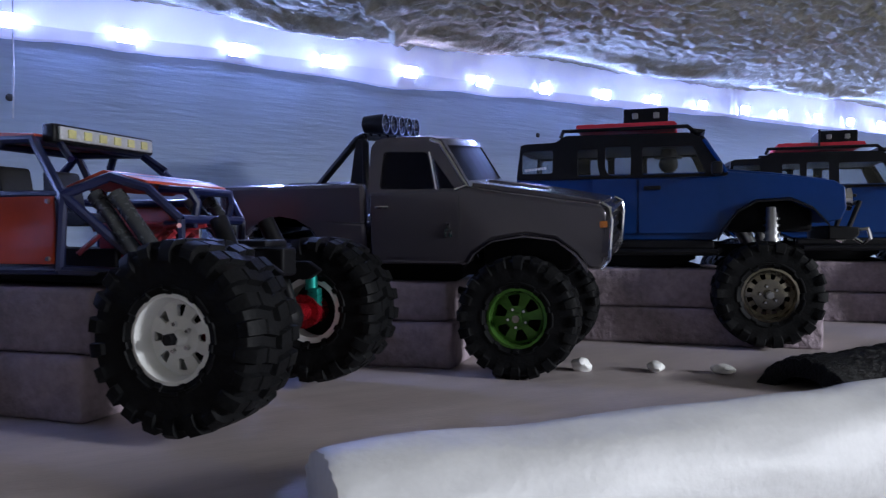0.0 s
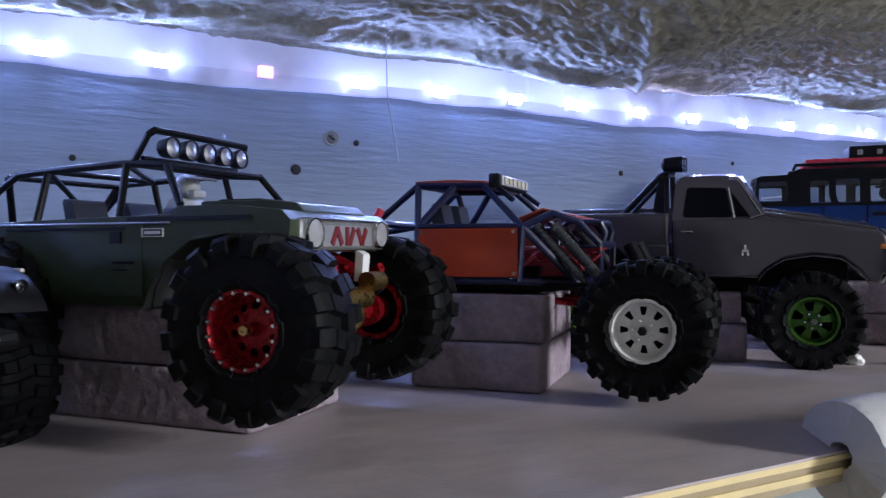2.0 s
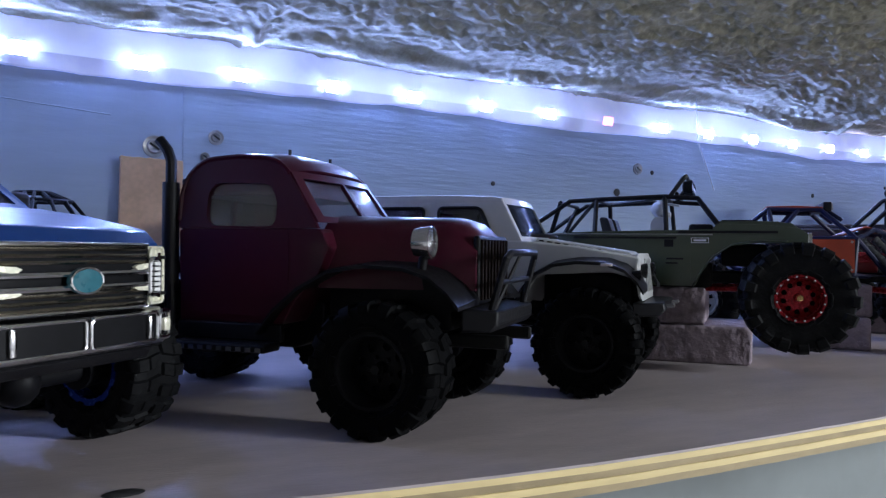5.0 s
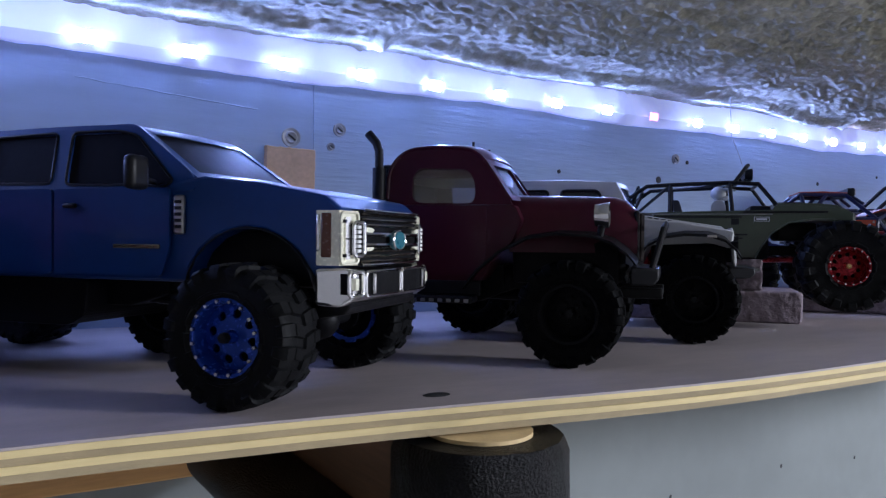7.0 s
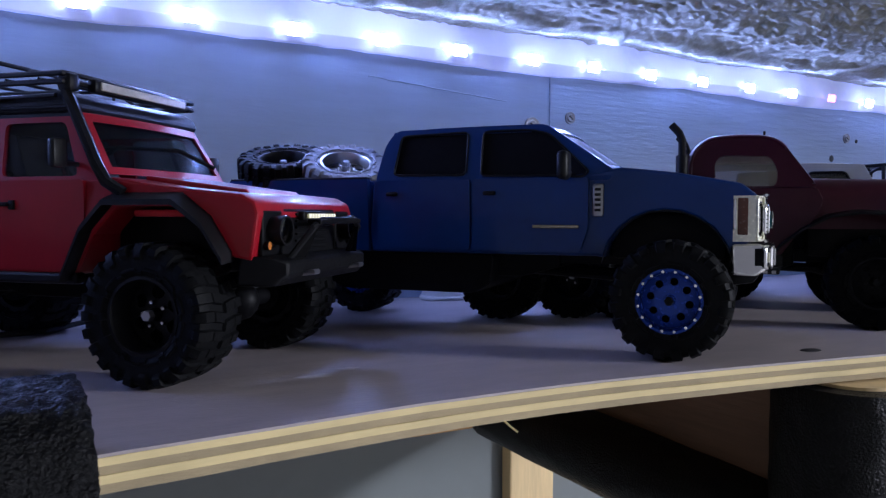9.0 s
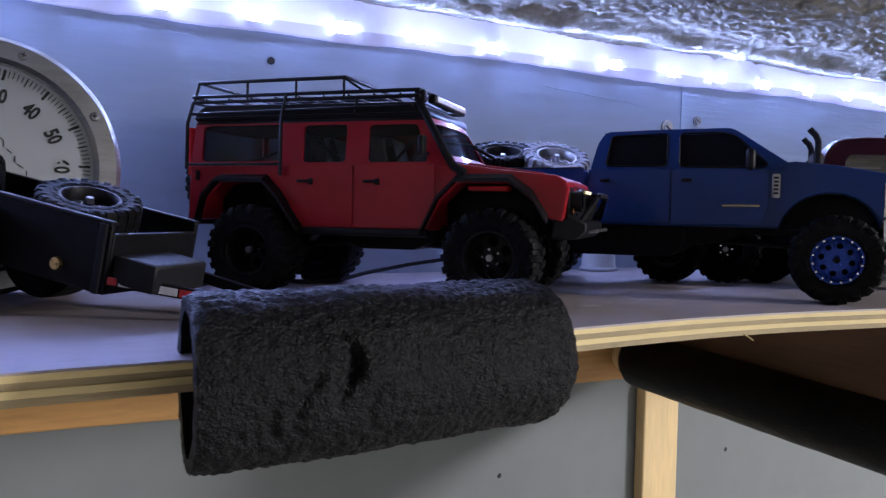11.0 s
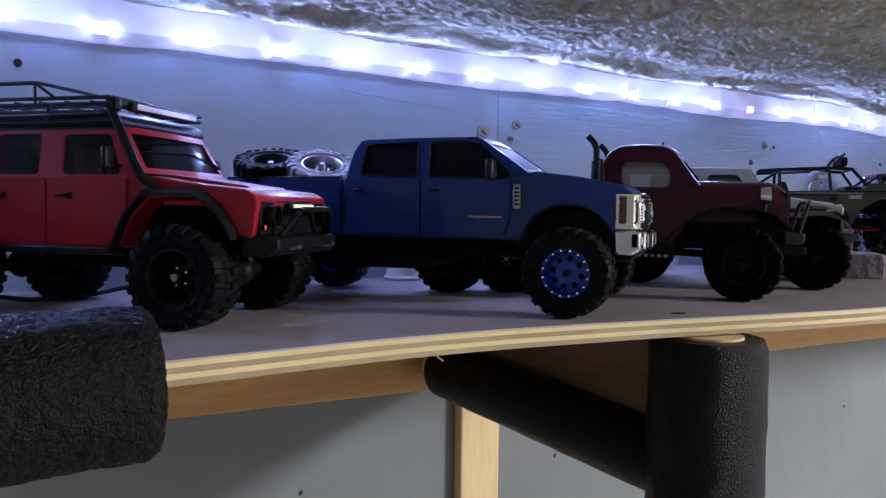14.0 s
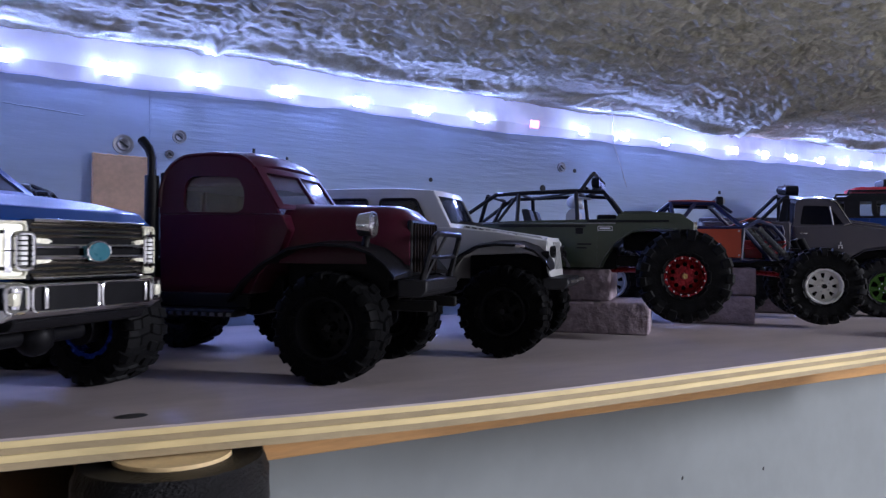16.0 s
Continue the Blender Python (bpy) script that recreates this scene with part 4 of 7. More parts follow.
# ---- red off-road wagon ----
def red_wagon(C, H):
    v = shelf_thing("off_road_wagon", C, H, "red boxy toy off-road wagon with black roof rack and snorkel", "toy truck")
    wb, T, W = 0.1565, 0.0610, 0.0465
    four_wheels(K_D, v, wb, T, 0.0288)
    running_gear(v, wb, T, 0.0278, 0.024, 0.038)
    wheel_wells(v, (-0.007, -0.167), 0.044, 0.0710, 0.030, 0.056)
    bm = BM()
    low = [(-0.2095, 0.0475), (-0.1985, 0.0470), (-0.1930, 0.062), (-0.183, 0.0715), (-0.152, 0.0715), (-0.142, 0.062), (-0.130, 0.0430), (-0.0425, 0.0430), (-0.034, 0.060), (-0.022, 0.0715), (0.008, 0.0715), (0.020, 0.0630), (0.029, 0.0520),
           (0.0395, 0.0500), (0.0425, 0.0690), (0.0410, 0.0735), (0.0350, 0.0765), (0.0, 0.0800), (-0.024, 0.0835), (-0.2085, 0.0835)]
    prism(bm, low, lambda x, z: W - 0.0012 * max(0, (z - 0.07) / 0.013), 0.0014)
    part("body", bm, P_RED, v)
    bm = BM()
    prism(bm, [(-0.022, 0.0815), (0.026, 0.0770), (0.024, 0.0790), (-0.022, 0.0850)], lambda x, z: 0.027 - 0.004 * (x + 0.02) / 0.05, 0.0006)
    part("bonnet_ridge", bm, P_RED, v)
    wins = [rect(-0.2005, 0.0850, -0.1420, 0.1085, 0.003), rect(-0.1260, 0.0842, -0.0960, 0.1078, 0.003), rounded([(-0.0812, 0.0842), (-0.0415, 0.0842), (-0.0500, 0.1072), (-0.0812, 0.1072)], 0.003)]
    side = rounded([(-0.2085, 0.0815), (-0.028, 0.0815), (-0.030, 0.0870), (-0.0445, 0.1118), (-0.2065, 0.1118)], 0.003)
    cabin(v, P_RED, M_GLASS_SMOKE, side, wins, W - 0.0012, 0.0412, 0.0815, 0.1118, ((-0.0285, 0.0850), (-0.0440, 0.1113)), ((-0.2080, 0.0830), (-0.2062, 0.1113)), roof_mat=M_BLACK, crown=0.0022)
    bm = BM()
    prism(bm, rounded([(-0.2068, 0.1112), (-0.0430, 0.1112), (-0.0440, 0.1165), (-0.0500, 0.1205), (-0.1980, 0.1222), (-0.2068, 0.1170)], 0.0020, 2), 0.0430, 0.0026, 3)
    part("roof_cap", bm, M_BLACK, v)
    both(v, "gutter", M_BLACK, lambda b, s: box(b, (-0.1255, s * 0.0425, 0.1135), (0.162, 0.0022, 0.0018), 0.0007))
    plates(v, "door", P_RED, [[(-0.1330, 0.0465), (-0.0900, 0.0450), (-0.0900, 0.0825), (-0.1330, 0.0825)], [(-0.0885, 0.0450), (-0.0445, 0.0450), (-0.0370, 0.0580), (-0.0370, 0.0825), (-0.0885, 0.0825)]], W)
    for x in (-0.1235, -0.0785):
        both(v, "door_handle", M_BLACK, lambda b, s, x=x: (box(b, (x, s * (W + 0.0016), 0.0725), (0.008, 0.0024, 0.0018), 0.0007), box(b, (x + 0.005, s * (W + 0.0010), 0.0722), (0.003, 0.0016, 0.004), 0.0005)))
    flare(v, M_BLACK, [(-0.2000, 0.0450), (-0.1945, 0.0625), (-0.1845, 0.0725), (-0.1500, 0.0725), (-0.1400, 0.0630), (-0.1250, 0.0420)], W - 0.002, W + 0.0075, 0.0046)
    flare(v, M_BLACK, [(-0.0445, 0.0410), (-0.0340, 0.0620), (-0.0230, 0.0730), (0.0090, 0.0730), (0.0220, 0.0640), (0.0310, 0.0500)], W - 0.002, W + 0.0075, 0.0046)
    both(v, "sill", M_BLACK, lambda b, s: box(b, (-0.085, s * (W - 0.002), 0.0415), (0.088, 0.006, 0.0050), 0.0015))
    both(v, "tail_lamp", M_TAIL, lambda b, s: box(b, (-0.2108, s * (W - 0.007), 0.0920), (0.003, 0.006, 0.032), 0.001))
    both(v, "side_vent", M_CHASSIS, lambda b, s: box(b, (-0.2015, s * (W + 0.0003), 0.0760), (0.003, 0.0012, 0.0065), 0.0005))
    # roof rack
    y1, za, zb = 0.0455, 0.1235, 0.1360
    rack = empty("roof_rack", None, v)
    for z, xa, xb in ((za, -0.2060, -0.0480), (0.1270, -0.2060, -0.0480), (zb, -0.2010, -0.0960)):
        bm = BM()
        pipe(bm, [(xa, -y1, z), (xb, -y1, z), (xb + 0.001, -y1 + 0.004, z), (xb + 0.001, y1 - 0.004, z), (xb, y1, z), (xa, y1, z), (xa, -y1, z)], 0.0011, 7)
        part("rack_rail", bm, M_BLACK, rack)
    for x in (-0.2010, -0.1650, -0.1300, -0.0970):
        for s in (-1, 1):
            bm = BM()
            pipe(bm, [(x if x > -0.2 else x - 0.004, s * y1, za), (x, s * y1, zb)], 0.0009, 6)
            part("rack_post", bm, M_BLACK, rack)
    for s in (-1, 1):
        bm = BM()
        pipe(bm, [(-0.0970, s * y1, zb), (-0.0840, s * y1, 0.1275)], 0.0009, 6)
        part("rack_post", bm, M_BLACK, rack)
    for i in range(9):
        bm = BM()
        pipe(bm, [(-0.196 + 0.017 * i, -y1, 0.1250), (-0.196 + 0.017 * i, y1, 0.1250)], 0.0008, 6)
        part("rack_slat", bm, M_BLACK, rack)
    for s in (-1, 1):
        for k, pts in enumerate(([(-0.2090, s * (W + 0.002), 0.0800), (-0.2090, s * (W + 0.001), 0.1100), (-0.2060, s * 0.0455, 0.1235)], [(-0.1395, s * (W + 0.002), 0.0760), (-0.1395, s * (W + 0.001), 0.1130), (-0.1370, s * 0.0455, 0.1270)],
                                 [(-0.2090, s * (W + 0.002), 0.0830), (-0.1395, s * (W + 0.002), 0.0830)], [(-0.2075, s * 0.0462, 0.1160), (-0.0520, s * 0.0450, 0.1180)], [(-0.0900, s * 0.044, 0.1140), (-0.0880, s * 0.0455, 0.1235)])):
            bm = BM()
            pipe(bm, pts, 0.0012 if k < 2 else 0.0010, 7)
            part("cage_bar", bm, M_BLACK, v)
    # light bar, snorkel, wheel on the back door
    bm = BM()
    box(bm, (-0.0445, 0, 0.1235), (0.005, 0.066, 0.0060), 0.0014)
    bar = part("light_bar", bm, M_BLACK, v)
    bm = BM()
    box(bm, (-0.0418, 0, 0.1235), (0.0012, 0.060, 0.0036), 0.0004)
    part("lens", bm, mat("bar_lens", (0.55, 0.52, 0.42), 0.2), bar, "pale yellow lens strip")
    bm = BM()
    pipe(bm, [(-0.0180, -W - 0.0005, 0.0770), (-0.0250, -W - 0.0018, 0.0815), (-0.0300, -W - 0.0012, 0.0890), (-0.0440, -W + 0.0030, 0.1120), (-0.0490, -W + 0.004, 0.1200)], 0.0025, 8)
    box(bm, (-0.0480, -W + 0.0045, 0.1235), (0.0075, 0.0065, 0.0080), 0.0020)
    part("snorkel", bm, M_BLACK, v)
    both(v, "mirror", M_BLACK, lambda b, s: (box(b, (-0.0420, s * (W + 0.0090), 0.0930), (0.004, 0.0075, 0.0120), 0.0015), cyl(b, (-0.042, s * (W - 0.002), 0.089), (-0.042, s * (W + 0.007), 0.089), 0.001)))
    wheel = empty("back_wheel", pose(-0.2220, 0.004, 0.0720, 0, 0, -90), v)
    K_D.fill(wheel)
    for c in wheel.children:
        c.scale = (0.88, 0.7, 0.88)
    # face
    bm = BM()
    box(bm, (0.0412, 0, 0.0610), (0.0020, 0.052, 0.0205), 0.0012)
    g = part("grille", bm, M_CHASSIS, v)
    for i in range(6):
        bm = BM()
        box(bm, (0.0427, 0, 0.0545 + 0.0028 * i), (0.0014, 0.030, 0.0012), 0.0004)
        part("grille_bar", bm, M_BLACK, g)
    both(v, "lamp_panel", M_CHASSIS, lambda b, s: box(b, (0.0413, s * 0.0345, 0.0610), (0.0022, 0.0165, 0.0185), 0.0010))
    for s in (-1, 1):
        round_lamp(v, 0.0425, s * 0.0340, 0.0620, 0.0058, ring=M_BLACK, lens=M_GLASS_DARK)
        round_lamp(v, 0.0425, s * 0.0405, 0.0560, 0.0018, "indicator", M_BLACK, 0.002, M_AMBER)
    bm = BM()
    box(bm, (0.0445, 0.002, 0.0678), (0.003, 0.032, 0.0040), 0.0008)
    lb = part("grille_light", bm, M_BLACK, v)
    bm = BM()
    box(bm, (0.0465, 0.002, 0.0678), (0.0012, 0.029, 0.0022), 0.0004)
    part("lens", bm, M_GLASS_DARK, lb, "dark lens strip")
    for i in range(10):
        bm = BM()
        box(bm, (0.0469, 0.002 - 0.0126 + 0.0028 * i, 0.0678), (0.0012, 0.0021, 0.0019), 0.0002)
        part("led", bm, M_LED_BAR, lb)
    bm = BM()
    prism(bm, [(0.032, 0.0400), (0.047, 0.0400), (0.0520, 0.0440), (0.0520, 0.0500), (0.044, 0.0520), (0.034, 0.0520)], lambda x, z: 0.046 - 0.8 * max(0, x - 0.044), 0.0012)
    b = part("bumper", bm, M_CHASSIS, v)
    bm = BM()
    pipe(bm, [(0.047, -0.030, 0.0500), (0.0550, -0.024, 0.0630), (0.0560, -0.018, 0.0660), (0.0560, 0.018, 0.0660), (0.0550, 0.024, 0.0630), (0.047, 0.030, 0.0500)], 0.0014)
    part("bull_bar", bm, M_BLACK, b)
    bm = BM()
    box(bm, (0.0545, 0, 0.0655), (0.0060, 0.0440, 0.0022), 0.0006)
    for s in (-1, 1):
        quadmesh(bm, [(0.0480, s * 0.0300, 0.0510), (0.0540, s * 0.0215, 0.0655), (0.0570, s * 0.0200, 0.0655), (0.0530, s * 0.0270, 0.0510)], [(0, 1, 2, 3)])
    part("winch_plate", bm, M_CHASSIS, b)
    both(v, "tow_hook", M_STEEL, lambda b, s: pipe(b, [(0.050, s * 0.026, 0.0440), (0.056, s * 0.026, 0.0450), (0.056, s * 0.022, 0.0450), (0.050, s * 0.022, 0.0440)], 0.0010, 6))
    bm = BM()
    box(bm, (-0.2120, 0, 0.0470), (0.006, 0.080, 0.0075), 0.0018)
    part("rear_bumper", bm, M_BLACK, v)
    # no lamp: the red glow inside the arch is put into a panel's colour
    both(v, "red_wing_panel", mat("red_glow_fender", (0.7, 0.02, 0.03), 0.5), lambda b, s: box(b, (-0.0060, s * 0.034, 0.0688), (0.024, 0.014, 0.0030), 0.001), "red inner wing panel")
    # seats seen through the glass
    for x in (-0.075, -0.118):
        for y in (-0.02, 0.02):
            bm = BM()
            prism(bm, rounded([(-0.012, 0.078), (0.012, 0.078), (0.012, 0.083), (-0.006, 0.084), (-0.012, 0.104), (-0.017, 0.104)], 0.002), 0.011, 0.001)
            bm.transform(Matrix.Translation((x, y, 0)))
            part("seat", bm, M_SEAT, v)
    for k in range(3):
        bm = BM()
        pts = [(-0.19 + 0.03 * k + 0.014 * i, 0.02 * math.sin(i * 1.3 + k * 2), 0.088 + 0.012 * math.sin(i * 0.9 + k)) for i in range(9)]
        pipe(bm, pts, 0.0011, 6)
        part("cable", bm, M_CHASSIS, v)
    return v


wagon = red_wagon((-0.8037, 0.3418), -45.5)


# ---- maroon vintage truck ----
def maroon_truck(C, H):
    v = shelf_thing("vintage_truck", C, H, "maroon vintage toy truck with black wings and stack", "toy truck")
    wb, T, W = 0.152, 0.061, 0.0432
    four_wheels(K_M, v, wb, T, 0.0283)
    running_gear(v, wb, T, 0.0283, 0.027, 0.038)
    wheel_wells(v, (-0.006,), 0.042, 0.0680, 0.029, 0.060)
    bm = BM()
    prism(bm, rounded([(-0.1070, 0.0430), (-0.0520, 0.0430), (-0.0440, 0.055), (-0.0330, 0.0660), (-0.0280, 0.0780), (-0.0320, 0.0862), (-0.1070, 0.0862)], 0.002, 2), lambda x, z: W - 0.0015 * max(0, (0.055 - z) / 0.012), 0.0006)
    part("cab_lower", bm, P_MAROON, v)
    win = rounded([(-0.0925, 0.0875), (-0.0550, 0.0870), (-0.0550, 0.0985), (-0.0595, 0.1065), (-0.0885, 0.1075), (-0.0925, 0.1030)], 0.0085, 6)
    over = [(-0.1075, 0.0900)] + arc(-0.0895, 0.1010, 0.0180, 180, 96, 8) + [(-0.0780, 0.1196), (-0.0660, 0.1188)] + arc(-0.0650, 0.1000, 0.0185, 84, 38, 5)
    side = [(-0.1070, 0.0864)] + over + [(-0.0430, 0.1010), (-0.0350, 0.0890), (-0.0335, 0.0864)]
    cabin(v, P_MAROON, M_GLASS_SHINE, side, [win], W, 0.0385, 0.086, 0.119, ((-0.0335, 0.0890), (-0.0500, 0.1125)), ((-0.1060, 0.0860), (-0.1040, 0.1040)), crown=0.0004, post=0.006, split=True)
    # roof skin, swept over the back and crowned across
    bm = BM()
    V = []
    N = 16
    for i, (x, z) in enumerate(over):
        xa, za = over[max(0, i - 1)]
        xb, zb = over[min(len(over) - 1, i + 1)]
        t_ = Vector((xb - xa, zb - za)).normalized()
        wide = W - 0.0005 + (0.0385 - W) * max(0.0, (z - 0.086) / 0.033)
        for j in range(N + 1):
            u = 2 * j / N - 1
            k = 0.0042 * (1 - abs(u) ** 3.5)
            V.append((x - t_.y * k, u * (wide + 0.0004), z + t_.x * k))
    quadmesh(bm, V, [(i * (N + 1) + j, (i + 1) * (N + 1) + j, (i + 1) * (N + 1) + j + 1, i * (N + 1) + j + 1) for i in range(len(over) - 1) for j in range(N)])
    bmesh.ops.recalc_face_normals(bm, faces=bm.faces)
    bmesh.ops.solidify(bm, geom=list(bm.faces), thickness=0.0012)
    part("roof_skin", bm, P_MAROON, v, "", 50)
    both(v, "rain_gutter", P_MAROON, lambda b, s: pipe(b, [(x, s * (W - 0.0003 + (0.0385 - W) * max(0.0, (z - 0.086) / 0.033)), z) for x, z in over], 0.0012, 6))
    plates(v, "door", P_MAROON, [[(-0.0990, 0.0470), (-0.0560, 0.0470), (-0.0480, 0.0560), (-0.0480, 0.0858), (-0.0990, 0.0858)]], W - 0.0002, 0.00035)
    # bonnet, rounded in section
    bm = BM()
    N, S = 10, 12
    V = []
    for i in range(N + 1):
        k = i / N
        x = -0.036 + 0.069 * k
        hwid = 0.0375 - 0.0125 * k
        top = 0.0935 - 0.0015 * k - (0.0080 * max(0, (k - 0.8) / 0.2) ** 2)
        for j in range(S + 1):
            a = math.pi * j / S
            c, s_ = math.cos(a), math.sin(a)
            V.append((x, hwid * math.copysign(abs(c) ** 0.55, c), 0.0600 + (top - 0.0600) * abs(s_) ** 0.5))
    quadmesh(bm, V, [(i * (S + 1) + j, (i + 1) * (S + 1) + j, (i + 1) * (S + 1) + j + 1, i * (S + 1) + j + 1) for i in range(N) for j in range(S)] + [tuple(N * (S + 1) + j for j in range(S + 1)), tuple(S - j for j in range(S + 1))])
    part("bonnet", bm, P_MAROON, v)
    bm = BM()
    box(bm, (0.0325, 0, 0.0690), (0.0030, 0.0460, 0.0300), 0.0014)
    g = part("grille", bm, M_CHASSIS, v)
    for i in range(9):
        bm = BM()
        box(bm, (0.0345, -0.0200 + 0.0050 * i, 0.0690), (0.0014, 0.0014, 0.0265), 0.0004)
        part("grille_bar", bm, mat("grille_brown", (0.014, 0.010, 0.009), 0.6, spec=0.06) if i == 0 else bpy.data.materials["grille_brown"], g)
    # wings
    pts = [(-0.060, 0.0400), (-0.052, 0.0500), (-0.040, 0.0600), (-0.025, 0.0680), (-0.008, 0.0705), (0.010, 0.0695), (0.021, 0.0660), (0.029, 0.0600), (0.034, 0.0540)]
    flare(v, M_CHASSIS, pts, 0.022, W + 0.0075, 0.0030)
    flare(v, M_CHASSIS, arc(-wb, 0.034, 0.036, 165, 15, 10), 0.022, W + 0.009, 0.003)
    for s in (-1, 1):
        round_lamp(v, 0.0140, s * 0.0400, 0.0805, 0.0066, deep=0.0050)
        bm = BM()
        cyl(bm, (0.014, s * 0.040, 0.068), (0.015, s * 0.040, 0.075), 0.002)
        part("lamp_stand", bm, M_CHASSIS, v)
    both(v, "running_board", M_BLACK, lambda b, s: (box(b, (-0.079, s * (W + 0.004), 0.0335), (0.052, 0.013, 0.0040), 0.0012), box(b, (-0.079, s * (W - 0.001), 0.0395), (0.056, 0.003, 0.0080), 0.0008)))
    both(v, "step_tread", M_STEEL, lambda b, s: [box(b, (-0.1015 + 0.0050 * i, s * (W + 0.0106), 0.0330), (0.0026, 0.0006, 0.0018)) for i in range(10)])
    for s in (-1, 1):
        bm = BM()
        pipe(bm, [(-0.1130, s * 0.0420, 0.040), (-0.1130, s * 0.0420, 0.1180), (-0.1150, s * 0.0420, 0.1230), (-0.1200, s * 0.0420, 0.1285)], 0.0026, 10)
        pipe_ = part("exhaust_pipe", bm, M_BLACK, v)
        bm = BM()
        cyl(bm, (-0.1130, s * 0.0420, 0.060), (-0.1130, s * 0.0420, 0.1080), 0.0040)
        part("muffler", bm, M_BLACK, pipe_)
    bm = BM()
    box(bm, (-0.1130, 0, 0.0800), (0.006, 0.062, 0.0620), 0.001)
    part("headboard", bm, M_CHASSIS, v)
    bm = BM()
    prism(bm, [(-0.210, 0.0560), (-0.118, 0.0560), (-0.118, 0.0620), (-0.210, 0.0620)], 0.042, 0.001)
    part("flat_bed", bm, M_CHASSIS, v)
    bm = BM()
    prism(bm, [(0.030, 0.0430), (0.042, 0.0430), (0.0450, 0.0460), (0.0450, 0.0520), (0.030, 0.0530)], lambda x, z: 0.0350 - 0.5 * max(0, x - 0.037), 0.0010)
    b = part("bumper", bm, mat("bumper_grey", (0.010, 0.010, 0.012), 0.5, spec=0.15), v)
    bm = BM()
    pipe(bm, [(0.041, -0.027, 0.0520), (0.0470, -0.026, 0.0740), (0.0480, -0.022, 0.0765), (0.0480, 0.022, 0.0765), (0.0470, 0.026, 0.0740), (0.041, 0.027, 0.0520)], 0.0016)
    pipe(bm, [(0.0440, -0.0265, 0.0640), (0.0440, 0.0265, 0.0640)], 0.0012)
    pipe(bm, [(0.041, -0.022, 0.0520), (0.0475, -0.004, 0.0755)], 0.0009, 6)
    part("bull_bar", bm, M_BLACK, b)
    both(v, "frame_end", mat("frame_grey", (0.012, 0.012, 0.012), 0.5, spec=0.15), lambda b, s: box(b, (0.022, s * 0.0210, 0.0380), (0.050, 0.0035, 0.0060), 0.0010))
    both(v, "mirror_stud", M_BLACK, lambda b, s: cyl(b, (-0.062, s * 0.02, 0.119), (-0.062, s * 0.02, 0.1245), 0.0008))
    return v


vintage = maroon_truck((-0.3985, 0.2880), -50)


